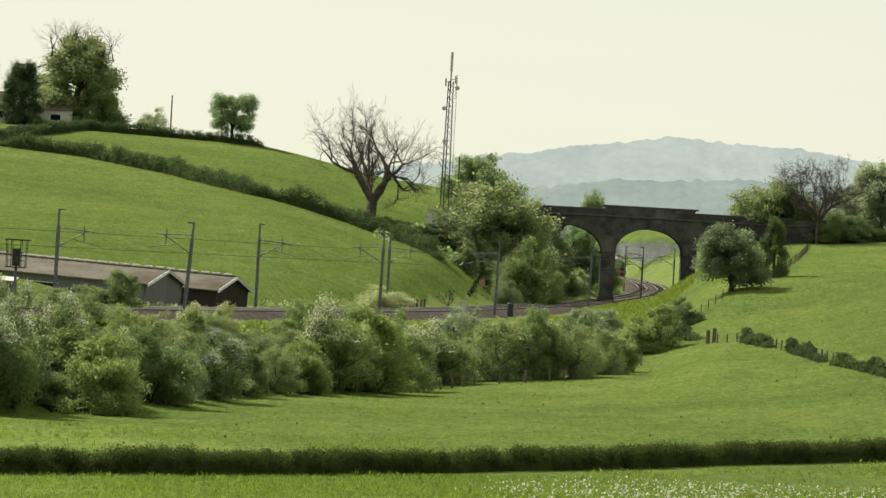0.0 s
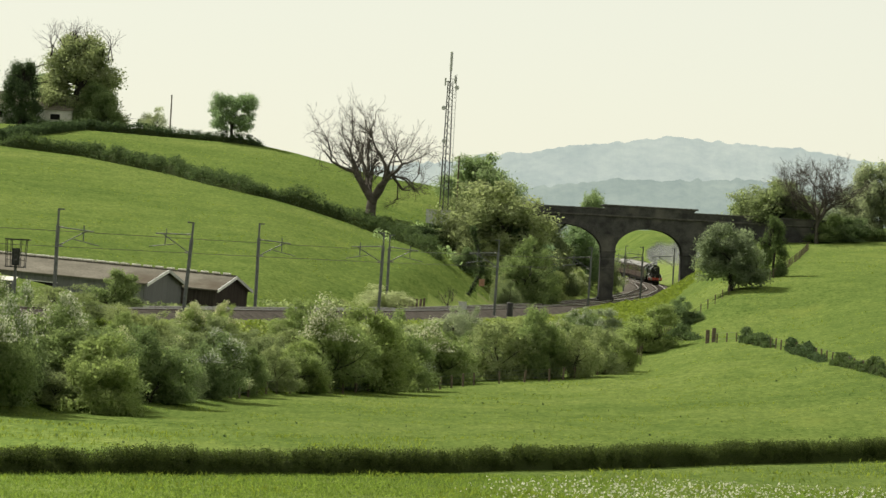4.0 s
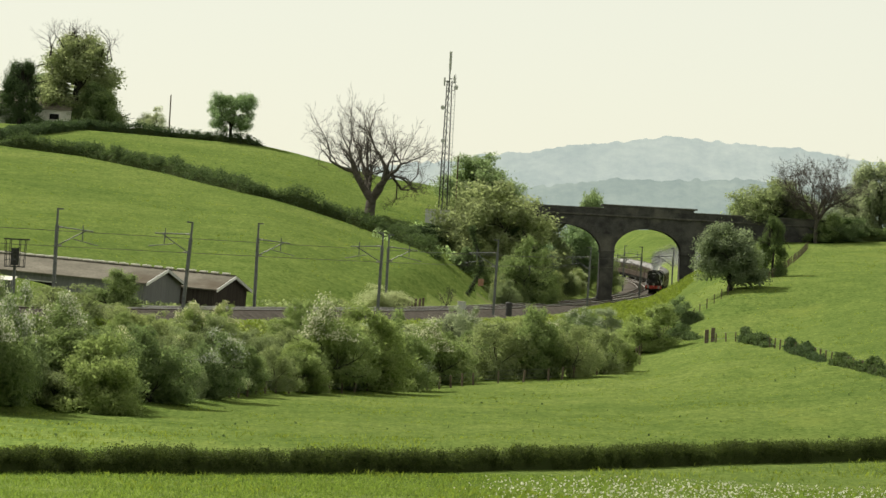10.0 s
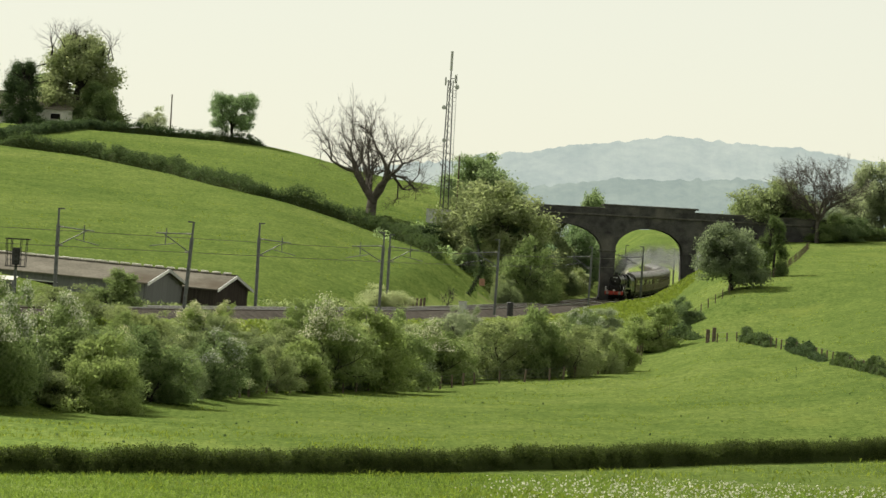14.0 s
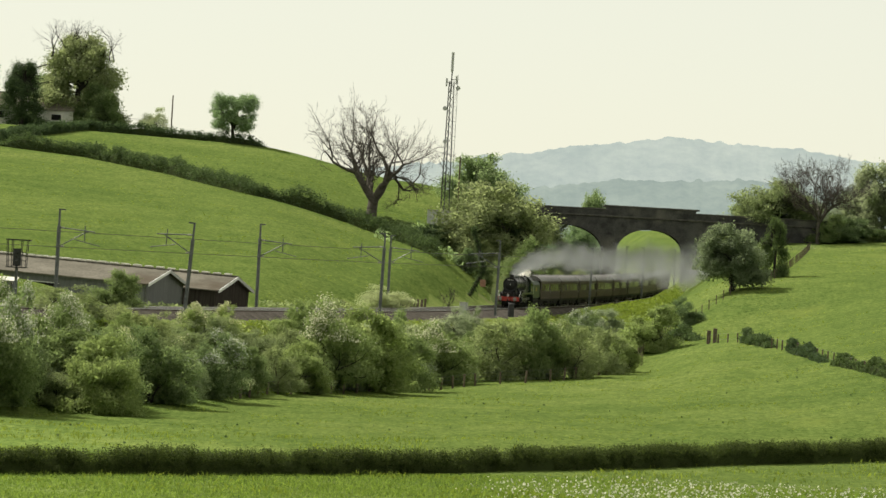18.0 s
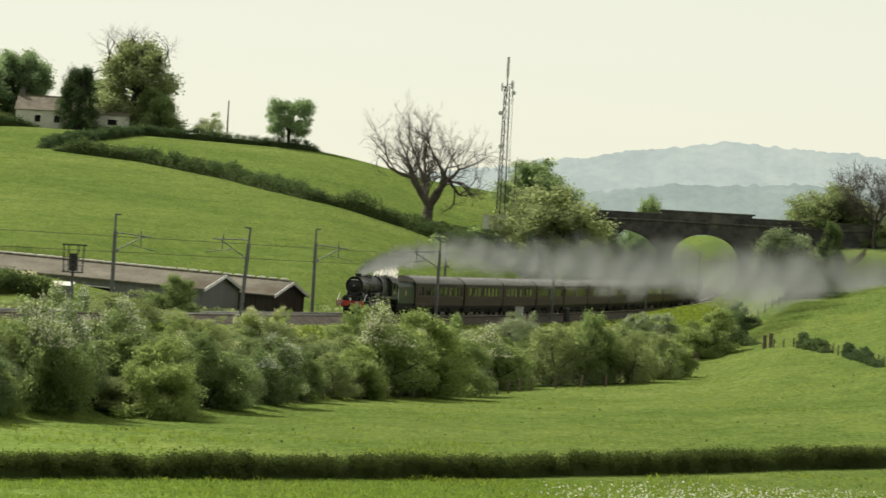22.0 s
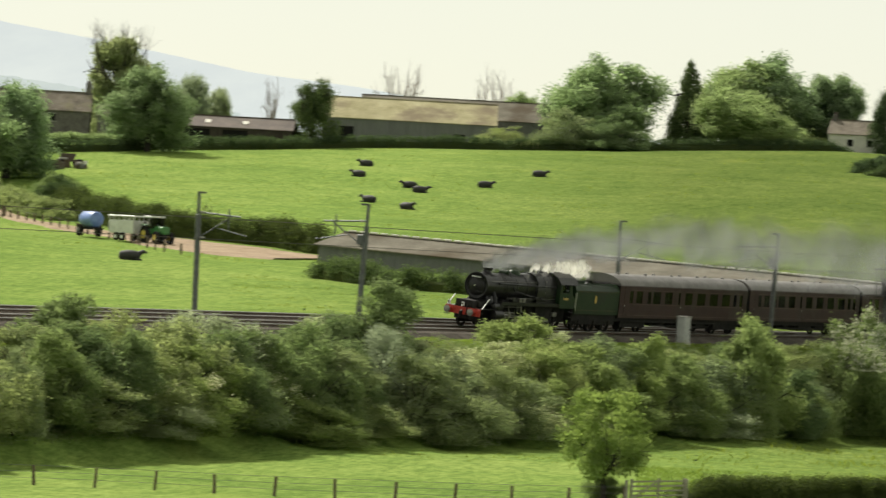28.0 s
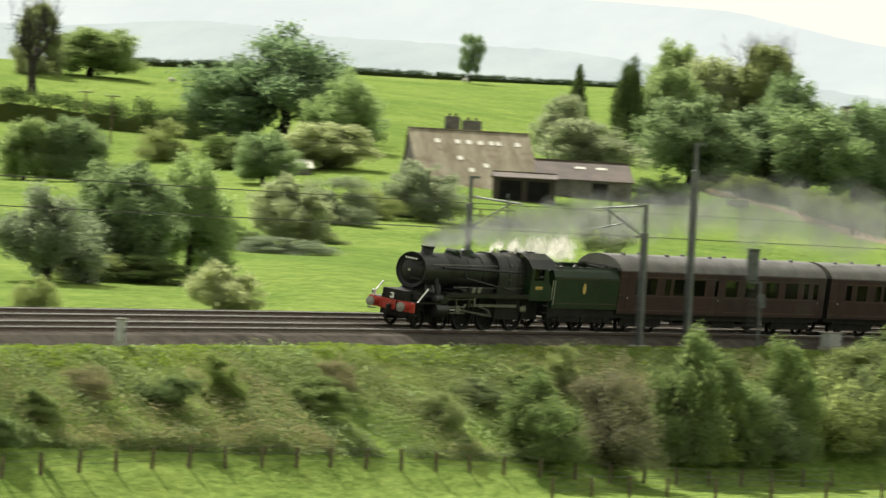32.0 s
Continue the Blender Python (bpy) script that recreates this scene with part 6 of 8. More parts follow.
def coach():
    """A corridor coach: front end at x = 0, rear at x = -19.7."""
    L = 19.7
    e = thing("railway_coach", None, "maroon corridor coach with grey roof and large windows", "railway coach", "coaches of the train")
    wins = [(1.7, 0.5), (2.9, 0.9), (4.4, 0.5), (5.5, 1.15), (7.3, 1.15), (9.05, 0.5), (10.35, 1.25), (12.35, 1.25), (14.35, 1.25), (16.3, 1.25), (17.75, 0.5), (18.75, 0.5)]
    for y, s in ((-1.38, -1), (1.34, 1)):
        bm = a_box(-L, 0, y, y + 0.04, 1.02, 2.02)
        box(bm, -L, 0, y, y + 0.04, 2.84, 3.2)
        x = 0.0
        for c, w in wins:
            box(bm, -(c - w / 2), -x, y, y + 0.04, 2.02, 2.84)
            x = c + w / 2
        box(bm, -L, -x, y, y + 0.04, 2.02, 2.84)
        wall = part("side_wall", bm, MAROON, e, "maroon painted side")
        for c, w in wins:
            part("window_pane", a_box(-(c + w / 2), -(c - w / 2), y + 0.012, y + 0.022, 2.02, 2.84), GLASS, wall)
        for c in (1.05, 9.45, 19.3):
            d = part("door", a_box(-c - 0.36, -c + 0.36, y - 0.012 if s < 0 else y + 0.04, y if s < 0 else y + 0.052, 1.08, 3.1), MAROON, wall)
            part("door_handle", a_box(-c + 0.24, -c + 0.32, y - 0.04 if s < 0 else y + 0.052, y - 0.012 if s < 0 else y + 0.08, 1.8, 1.86), BRIGHT_STEEL, d)
        for z in (1.2, 1.95, 2.9):
            part("lining_band", a_box(-L, 0, y - 0.006 if s < 0 else y + 0.04, y if s < 0 else y + 0.046, z, z + 0.02), LINING, wall)
    arc = [(1.42 * math.sin(a), 3.16 + 0.72 * (math.cos(a) - math.cos(1.35)) / (1 - math.cos(1.35))) for a in np.linspace(-1.35, 1.35, 15)]
    part("roof", prism(arc, -L, 0, "X"), ROOF_GREY, e, "sooty grey curved roof", smooth=True)
    for i in range(9):
        part("roof_vent", a_box(-1.8 - i * 2.0, -1.55 - i * 2.0, -0.28 if i % 2 else 0.1, -0.1 if i % 2 else 0.28, 3.8, 3.97, 0.04), ROOF_GREY, e)
    for x in (-L, -0.05):
        part("end_wall", a_box(x, x + 0.05, -1.34, 1.34, 1.02, 3.3), FRAME_BLACK, e)
    part("gangway", a_box(-0.02, 0.33, -0.55, 0.55, 1.1, 3.25, 0.04), FRAME_BLACK, e)
    part("gangway", a_box(-L - 0.33, -L + 0.02, -0.55, 0.55, 1.1, 3.25, 0.04), FRAME_BLACK, e)
    part("floor", a_box(-L, 0, -1.34, 1.34, 0.98, 1.06), FRAME_BLACK, e)
    part("solebar", a_box(-L, 0, -1.2, 1.2, 0.78, 0.98), FRAME_BLACK, e)
    part("battery_box", a_box(-11.6, -9.4, -1.1, 1.1, 0.35, 0.78, 0.03), FRAME_BLACK, e)
    for y in (-1.14, 1.14):
        part("truss_bar", a_box(-14.4, -5.4, y - 0.04, y + 0.04, 0.46, 0.56), FRAME_BLACK, e)
        for x in (-14.4, -12.4, -8.6, -5.5):
            part("truss_post", a_box(x, x + 0.1, y - 0.04, y + 0.04, 0.5, 0.8), FRAME_BLACK, e)
        part("step_board", a_box(-19.0, -0.7, y * 1.05 - 0.06, y * 1.05 + 0.06, 0.72, 0.78), FRAME_BLACK, e)
    part("dynamo", a_tube((-6.6, -0.5, 0.55), (-5.7, -0.5, 0.55), 0.25, n=12), FRAME_BLACK, e)
    part("battery_box", a_box(-14.0, -12.6, -1.1, 1.1, 0.38, 0.78, 0.03), FRAME_BLACK, e)
    part("vacuum_cylinder", a_box(-8.2, -7.4, -0.8, 0.8, 0.4, 0.78, 0.08), FRAME_BLACK, e)
    part("corridor_partition", a_box(-9.3, -0.3, 0.3, 0.34, 1.06, 3.1), PANELLING, e)
    for x in (3.7, 5.0, 6.4, 8.2, 9.6):
        part("compartment_wall", a_box(-x - 0.02, -x + 0.02, -1.3, 0.3, 1.06, 3.1), PANELLING, e)
    for i, x in enumerate((11.35, 13.35, 15.3)):
        part("seat", a_box(-x - 0.25, -x + 0.25, -1.3, 0.35, 1.06, 2.25, 0.05), SEATING, e)
    wheel = shared(spoked_wheel(0.457, 10), FRAME_BLACK, name="coach_wheel")
    frame_me = None
    for bx in (-2.7, -L + 2.7):
        bm = a_box(-1.85, 1.85, -1.12, -1.0, 0.36, 0.78)
        box(bm, -1.85, 1.85, 1.0, 1.12, 0.36, 0.78)
        box(bm, -0.3, 0.3, -1.0, 1.0, 0.4, 0.65)
        for sx in (-1.3, 1.3):
            for sy in (-1.14, 1.0):
                box(bm, sx - 0.18, sx + 0.18, sy, sy + 0.14, 0.3, 0.62)
        b = part("bogie", bm, FRAME_BLACK, e, m=pose(bx, 0, 0))
        for sx in (-1.3, 1.3):
            for y, rz in ((-0.78, 0), (0.78, 180)):
                part("coach_wheel", wheel, None, b, m=pose(sx, y, 0.457, 0, 0, rz))
    return e


engine, DRIVERS, RODS = locomotive()
tender_car = tender()
first_coach = coach()
COACHES = [first_coach] + [copy_thing(first_coach, Matrix.Identity(4)) for _ in range(11)]

# distance along the line of the engine's buffer beam, by time
RUN_T = [0, 11, 12, 13, 14, 16.5, 18, 19, 20, 21, 22, 23, 24, 25.5, 27.5, 28, 29, 30, 31, 32]
RUN_S = [1153.0, 882.0, 860.0, 838.0, 813.0, 741.0, 696.2, 667.1, 638.3, 611.7, 587.2, 563.5, 540.2, 504.0, 458.2, 447.5, 427.0, 405.8, 382.8, 358.0]
DOME_BACK = 6.5


def engine_s(t):
    """Smoothed run of the train."""
    w = np.linspace(-1.2, 1.2, 13)
    if t < 0 or t > 32:
        return float(np.interp(min(max(t, 0), 32), RUN_T, RUN_S)) - DOME_BACK - 24.9 * (t - min(max(t, 0), 32))
    x = [np.interp(u, RUN_T, RUN_S) if 0 <= u <= 32 else (RUN_S[0] - 25.0 * u if u < 0 else RUN_S[-1] - 25.0 * (u - 32)) for u in t + w]
    return float(np.mean(x)) - DOME_BACK


def vehicle_pose(s, a, b):
    """The pose of a vehicle whose front is at s and whose bogies are a and b behind it."""
    p, q = rail_at(s + a), rail_at(s + b)
    d = (p - q).normalized()
    left = Vector((0, 0, 1)).cross(d).normalized()
    up = d.cross(left)
    o = p + d * a
    lean = -math.degrees(math.atan(cant_at(s + (a + b) / 2)))
    return Matrix(((d.x, left.x, up.x, o.x), (d.y, left.y, up.y, o.y), (d.z, left.z, up.z, o.z), (0, 0, 0, 1))) @ pose(0, 0, 0, lean, 0, 0)


TICKS = [i * 0.5 for i in range(65)]


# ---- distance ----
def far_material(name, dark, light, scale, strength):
    """Distant hills: haze is put into pale colours that glow faintly like the air."""
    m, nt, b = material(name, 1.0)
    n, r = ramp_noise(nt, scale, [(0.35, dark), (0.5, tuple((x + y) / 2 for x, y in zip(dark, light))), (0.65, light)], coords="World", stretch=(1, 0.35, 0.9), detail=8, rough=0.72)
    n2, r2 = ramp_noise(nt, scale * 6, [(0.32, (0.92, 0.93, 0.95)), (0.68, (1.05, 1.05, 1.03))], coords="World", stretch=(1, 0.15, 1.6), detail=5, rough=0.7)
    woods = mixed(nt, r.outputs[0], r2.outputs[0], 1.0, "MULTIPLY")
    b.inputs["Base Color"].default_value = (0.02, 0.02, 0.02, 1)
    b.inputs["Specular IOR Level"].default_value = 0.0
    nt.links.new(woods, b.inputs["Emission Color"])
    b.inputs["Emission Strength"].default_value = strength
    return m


def far_ridge(name, rows, d, mat, label, seed, jag, deep=500):
    """A distant ridge: bearing and slope of its skyline, drawn as a hill with a front and a back."""
    rng = np.random.default_rng(seed)
    az = np.arange(rows[-1][0], rows[0][0], 0.02)
    e = np.interp(az, [a for a, _ in rows][::-1], [k for _, k in rows][::-1])
    k = np.hanning(45)
    e = np.convolve(np.pad(e, 22, "edge"), k / k.sum(), "valid")
    e = e + jag * (np.convolve(rng.normal(size=len(az) + 10), np.hanning(9) / 3, "same")[5:-5] + 0.5 * rng.random(len(az)))
    clumps = np.convolve(rng.normal(size=len(az) + 40), np.hanning(13) / 2.2, "same")[20:-20]
    e = e + jag * 0.75 * np.clip(clumps, -0.3, 2.2)
    v, f = [], []
    lay = [(1 - 0.18, 0.0), (1 - 0.12, 0.3), (1 - 0.06, 0.62), (1 - 0.02, 0.88), (1.0, 1.0), (1.06, 0.6)]
    for a, s in zip(az, e):
        top = EYE_Z + s * d
        for q, h in lay:
            x, y = polar(a, d * q)
            v.append((x, y, 10 + (top - 10) * h))
    w = len(lay)
    for i in range(len(az) - 1):
        for j in range(w - 1):
            f.append((i * w + j, i * w + w + j, i * w + w + j + 1, i * w + j + 1))
    return solid(name, mesh_from(name, v, f, mat, True), None, label, "hill", kind="structure")


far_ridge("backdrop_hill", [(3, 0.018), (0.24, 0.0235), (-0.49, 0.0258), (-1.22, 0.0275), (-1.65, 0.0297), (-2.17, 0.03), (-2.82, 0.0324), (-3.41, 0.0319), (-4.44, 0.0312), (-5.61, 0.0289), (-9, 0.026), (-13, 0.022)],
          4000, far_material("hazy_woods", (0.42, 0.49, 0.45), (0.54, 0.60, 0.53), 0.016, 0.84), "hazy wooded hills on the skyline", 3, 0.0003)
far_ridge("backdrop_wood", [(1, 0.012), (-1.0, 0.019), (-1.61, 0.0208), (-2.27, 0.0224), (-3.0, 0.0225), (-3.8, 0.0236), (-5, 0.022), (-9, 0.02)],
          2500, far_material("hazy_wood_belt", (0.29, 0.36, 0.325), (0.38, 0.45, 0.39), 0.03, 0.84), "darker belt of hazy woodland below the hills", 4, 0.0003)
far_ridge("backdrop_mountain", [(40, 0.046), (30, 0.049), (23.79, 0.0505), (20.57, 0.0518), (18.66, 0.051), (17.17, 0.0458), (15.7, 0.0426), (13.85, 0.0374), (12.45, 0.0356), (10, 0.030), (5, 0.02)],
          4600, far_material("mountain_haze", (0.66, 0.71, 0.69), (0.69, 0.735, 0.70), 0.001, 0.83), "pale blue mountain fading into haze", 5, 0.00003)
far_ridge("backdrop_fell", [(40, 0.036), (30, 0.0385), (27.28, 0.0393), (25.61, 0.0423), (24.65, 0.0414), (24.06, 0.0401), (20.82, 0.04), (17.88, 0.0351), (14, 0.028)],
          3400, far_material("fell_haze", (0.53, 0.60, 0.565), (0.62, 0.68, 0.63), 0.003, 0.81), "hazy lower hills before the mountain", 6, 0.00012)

# ---- buildings ----
SLATE = surface("stone_slates", (0.13, 0.115, 0.095), (0.24, 0.215, 0.18), 0.8, 0.85, fine=6.0, bump=0.5, grime=(0.2, 0.19, 0.12))
LICHEN = surface("lichen_sheet_roof", (0.26, 0.24, 0.14), (0.42, 0.39, 0.25), 0.35, 0.85, fine=5.0, bump=0.4, grime=(0.2, 0.17, 0.12))
STREAK_ROOF = surface("streaked_sheet_roof", (0.21, 0.185, 0.135), (0.37, 0.335, 0.26), 1.1, 0.9, fine=5.0, bump=0.3, grime=(0.17, 0.14, 0.1), stretch=(1.0, 0.12, 0.12))
CEMENT_ROOF = surface("weathered_cement_sheet", (0.125, 0.116, 0.095), (0.205, 0.192, 0.158), 0.35, 0.85, fine=4.0, bump=0.4, grime=(0.1, 0.085, 0.065))
RUST_ROOF = surface("rusty_sheet_roof", (0.065, 0.05, 0.042), (0.13, 0.10, 0.08), 0.5, 0.8, fine=5.0)
RENDER_WHITE = surface("white_render", (0.52, 0.51, 0.47), (0.7, 0.69, 0.64), 0.8, 0.85)
FARM_STONE = surface("farm_stone", (0.09, 0.085, 0.08), (0.19, 0.18, 0.165), 0.8, 0.9, fine=4.0, bump=0.6)
CLADDING = surface("grey_cladding", (0.095, 0.1, 0.1), (0.16, 0.165, 0.162), 0.6, 0.7, fine=3.0, stretch=(6, 6, 0.3))
DARK_WOOD = surface("dark_boards", (0.035, 0.03, 0.027), (0.08, 0.07, 0.06), 1.0, 0.85, stretch=(5, 5, 0.3))
ROOFLIGHT = surface("rooflight_sheet", (0.6, 0.58, 0.5), (0.8, 0.78, 0.7), 1.0, 0.4)
# near-black for panels at openings: the shade indoors is put into the colour
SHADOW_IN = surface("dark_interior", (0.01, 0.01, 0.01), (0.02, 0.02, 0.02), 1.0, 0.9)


def gabled(name, m, length, depth, base, eave, ridge, wall, roof, label, category, windows=(), doors=(), lights=(), chimneys=(), vents=0, over=0.25, ridge_at=0.5, skirt=2.5, barge=False):
    """A pitched building: x along the ridge from 0 to length, y from 0 (front) to depth; heights over its origin."""
    h = thing(name, m, label, category)
    ry = depth * ridge_at
    part("front_wall", a_box(0, length, 0, 0.3, base - skirt, eave), wall, h)
    part("back_wall", a_box(0, length, depth - 0.3, depth, base - skirt, eave), wall, h)
    for x in (0, length - 0.3):
        part("gable_wall", prism([(0.02, base - skirt), (depth - 0.02, base - skirt), (depth - 0.02, eave), (ry, ridge - 0.08), (0.02, eave)], x, x + 0.3, "X"), wall, h)
    slope_f = (ridge - eave) / ry
    slope_b = (ridge - eave) / (depth - ry)
    t = 0.12
    front = part("roof_slope", prism([(-over, eave - over * slope_f), (ry, ridge), (ry, ridge + t), (-over, eave - over * slope_f + t)], -over, length + over, "X"), roof, h)
    part("roof_slope", prism([(depth + over, eave - over * slope_b), (depth + over, eave - over * slope_b + t), (ry, ridge + t), (ry, ridge)], -over, length + over, "X"), roof, h)
    part("ridge_cap", a_box(-over, length + over, ry - 0.18, ry + 0.18, ridge + t - 0.02, ridge + t + 0.1), roof, h)
    if barge:
        # the back slope's board is grey: its shade is put into the paint
        for ends, mat in (((-over, ry, slope_f), WHITE_PAINT), ((depth + over, ry, slope_b), GREY_PAINT)):
            low = eave - over * ends[2]
            part("bargeboard", prism([(ends[0], low - 0.14), (ry, ridge - 0.14), (ry, ridge + t + 0.04), (ends[0], low + t + 0.04)], length + over, length + over + 0.06, "X"), mat, h, "gable edge board, with shade painted into the back one")
    for x, w, z0, z1 in windows:
        win = part("window", a_box(x, x + w, -0.03, 0.02, z0, z1), SHADOW_IN, h, "dark window")
        part("window_frame", a_box(x - 0.06, x + w + 0.06, -0.06, -0.03, z1, z1 + 0.07), WHITE_PAINT, win)
        part("window_sill", a_box(x - 0.08, x + w + 0.08, -0.12, 0.0, z0 - 0.1, z0), CONCRETE, win)
    for x, w, z1 in doors:
        part("door", a_box(x, x + w, -0.02, 0.02, base, z1), SHADOW_IN, h, "doorway panel painted with the dark of the interior")
    for x, u, w, l in lights:
        y0, y1 = ry * u, ry * u + l
        z0, z1 = eave + slope_f * y0 + t + 0.02, eave + slope_f * y1 + t + 0.02
        part("rooflight", prism([(y0, z0), (y1, z1), (y1, z1 + 0.04), (y0, z0 + 0.04)], x, x + w, "X"), ROOFLIGHT, h, "pale rooflight sheet")
    for x, y, w, z1 in chimneys:
        c = part("chimney", a_box(x, x + w, y - 0.45, y + 0.45, eave, z1, 0.04), FARM_STONE, h)
        part("chimney_pot", a_tube((x + w * 0.3, y, z1), (x + w * 0.3, y, z1 + 0.35), 0.14), RUST_ROOF, c)
        part("chimney_pot", a_tube((x + w * 0.7, y, z1), (x + w * 0.7, y, z1 + 0.35), 0.14), RUST_ROOF, c)
    for i in range(vents):
        x = (i + 0.5) * length / vents
        part("ridge_vent", a_box(x - 0.35, x + 0.35, ry - 0.25, ry + 0.25, ridge + t + 0.1, ridge + t + 0.26, 0.03), ROOFLIGHT, h)
    return h


# the white house on the ridge
gabled("white_house", pose(-82.0, 735.4, 31.0, 0, 0, -2), 10.8, 7.5, 0, 3.0, 5.3, RENDER_WHITE, SLATE, "whitewashed house with grey slate roof behind the hedge", "house",
       windows=((3.2, 1.0, 1.0, 2.1), (6.5, 1.0, 1.0, 2.1)), chimneys=((0.1, 3.75, 0.8, 6.3),))
gabled("white_cottage", pose(-69.0, 735.6, 30.9, 0, 0, -2), 6.0, 6.5, 0, 2.9, 4.9, RENDER_WHITE, SLATE, "low white cottage with lichened slate roof", "house",
       windows=((2.4, 1.6, 1.2, 2.1),))
# the farm on the ridge
gabled("stone_farmhouse", pose(-207.0, 668.0, 25.2, 0, 0, 14), 15.5, 8, 0, 4.4, 7.3, FARM_STONE, SLATE, "dark stone farmhouse with slate roof and end stack", "farmhouse",
       windows=((4, 1.1, 2.6, 3.8), (9, 1.1, 2.6, 3.8)), chimneys=((14.6, 4, 0.9, 9.0),))
gabled("stone_barn", pose(-191.0, 673.0, 25.4, 0, 0, 14), 13.0, 8, 0, 3.6, 5.6, FARM_STONE, SLATE, "stone barn adjoining the farmhouse", "barn", doors=((5, 2.2, 2.8),))
gabled("cart_shed", pose(-180.0, 674.0, 25.4, 0, 0, 8), 20.0, 7, 0, 2.9, 4.6, DARK_WOOD, RUST_ROOF, "long low open-fronted cart shed", "shed", doors=((3, 4, 2.5), (9, 4, 2.5)),
       lights=((1.5, 0.3, 0.9, 1.0), (6, 0.3, 0.9, 1.0), (12, 0.3, 0.9, 1.0)))
gabled("cattle_barn", pose(-164.5, 716.0, 28.2, 0, 0, 11), 29.0, 16, 0, 3.8, 7.4, CLADDING, LICHEN, "large grey cattle barn with lichen-yellow sheet roof", "barn", doors=((3, 2.4, 2.4), (22, 2.0, 2.0)))
gabled("cattle_barn", pose(-162.0, 735.0, 28.8, 0, 0, 11), 34.0, 16, 0, 4.6, 8.0, CLADDING, CEMENT_ROOF, "grey cattle barn with brownish sheet roof behind another", "barn")
# the long shed beside the line
_a, _b2 = Vector((-95.6, 417.6, 9.0)), Vector((-27.1, 403.0, 6.3))
_d = (_b2 - _a)
gabled("long_poultry_shed", Matrix.Translation(_a) @ Vector((_d.x, _d.y, _d.z)).to_track_quat("X", "Z").to_matrix().to_4x4(), _d.length, 13, 0, 1.75, 3.0, CLADDING, CEMENT_ROOF,
       "very long low shed with weathered sheet roof and ridge vents", "shed", windows=tuple((28 + 5.2 * i, 2.6, 0.55, 1.0) for i in range(7)), vents=62, over=0.4,
       barge=True)
_a, _b2 = Vector((-89.9, 432.1, 8.7)), Vector((-21.4, 417.5, 5.95))
gabled("long_poultry_shed", Matrix.Translation(_a) @ (_b2 - _a).to_track_quat("X", "Z").to_matrix().to_4x4(), (_b2 - _a).length, 12.5, 0, 1.75, 3.0, DARK_WOOD, CEMENT_ROOF,
       "long dark timber shed with weathered roof behind another", "shed", doors=((_d.length - 9.0, 2.2, 1.6),), vents=62, over=0.4, barge=True)
# feed bins before the shed, each under a loose sheet
for _k, _az in enumerate((7.10, 6.61, 6.12, 5.63)):
    _p = spot(_az, 376)
    _ob = thing("feed_bin", pose(_p.x, _p.y, _p.z, 0, 0, 4 - 3 * _k), "low grey feed bin under a pale loose sheet", "bin", "feed bins")
    part("sheet", prism([(-0.62, 0.98), (0.55, 1.3), (0.55, 1.34), (-0.62, 1.02)], -0.95, 0.95, "X"), ROOFLIGHT if _k != 2 else LICHEN, _ob, "pale weathered sheet lid")
    part("body", prism([(-0.5, -0.2), (0.45, -0.2), (0.45, 1.27), (-0.5, 1.01)], -0.85, 0.85, "X"), CLADDING, _ob)
    for _x in (-0.5, 0.5):
        part("batten", a_box(_x - 0.04, _x + 0.04, -0.53, -0.5, 0.1, 1.0), DARK_WOOD, _ob)
# the farmstead in the west
gabled("great_barn", pose(-187.0, 450.0, 13.3, 0, 0, 32), 13.5, 17, 0, 0.7, 7.9, FARM_STONE, STREAK_ROOF, "big stone barn with streaked sheet roof and pale rooflights", "barn",
       lights=((2.6, 0.78, 0.6, 0.7), (4.9, 0.78, 0.6, 0.7), (6.2, 0.78, 0.6, 0.7), (7.5, 0.78, 0.6, 0.7), (8.8, 0.78, 0.55, 0.7), (9.6, 0.78, 0.55, 0.7), (11.8, 0.78, 0.6, 0.7), (4.8, 0.52, 0.6, 0.7), (7.6, 0.42, 0.6, 0.7), (5.8, 0.34, 0.6, 0.7)), ridge_at=0.68, over=0.2, skirt=3)
gabled("old_farmhouse", pose(-197.2, 470.8, 15.6, 0, 0, 24), 9.0, 7, 0, 3.5, 5.6, FARM_STONE, SLATE, "old stone house with broad chimneys behind the barn", "farmhouse",
       chimneys=((3.6, 3.5, 1.8, 7.6), (5.6, 2.5, 2.3, 7.2)))
gabled("lean_to", pose(-174.2, 439.1, 13.6, 0, 0, 24), 6.5, 6, 0, 2.4, 2.9, DARK_WOOD, RUST_ROOF, "dark open lean-to against the barn", "shed", doors=((0.5, 2.4, 2.1), (3.5, 2.4, 2.1)))
gabled("rusty_shed", pose(-177.0, 459.6, 14.1, 0, 0, 30), 10.5, 9, 0, 2.3, 4.3, FARM_STONE, RUST_ROOF, "stone shed with rusty brown roof and two rooflights", "shed",
       lights=((4.4, 0.55, 1.2, 0.5), (6.8, 0.55, 1.2, 0.5)), doors=((6.0, 1.8, 2.0),))
gabled("small_outbuilding", pose(-203.0, 444.0, 13.8, 0, 0, 30), 4.6, 4, 0, 2.2, 2.9, FARM_STONE, ROOFLIGHT, "small outbuilding with pale sheet roof", "shed")


# ---- mast and poles ----
MAST_STEEL = surface("weathered_mast_steel", (0.035, 0.038, 0.036), (0.075, 0.08, 0.075), 3.0, 0.75, 0.2, bump=0.0)


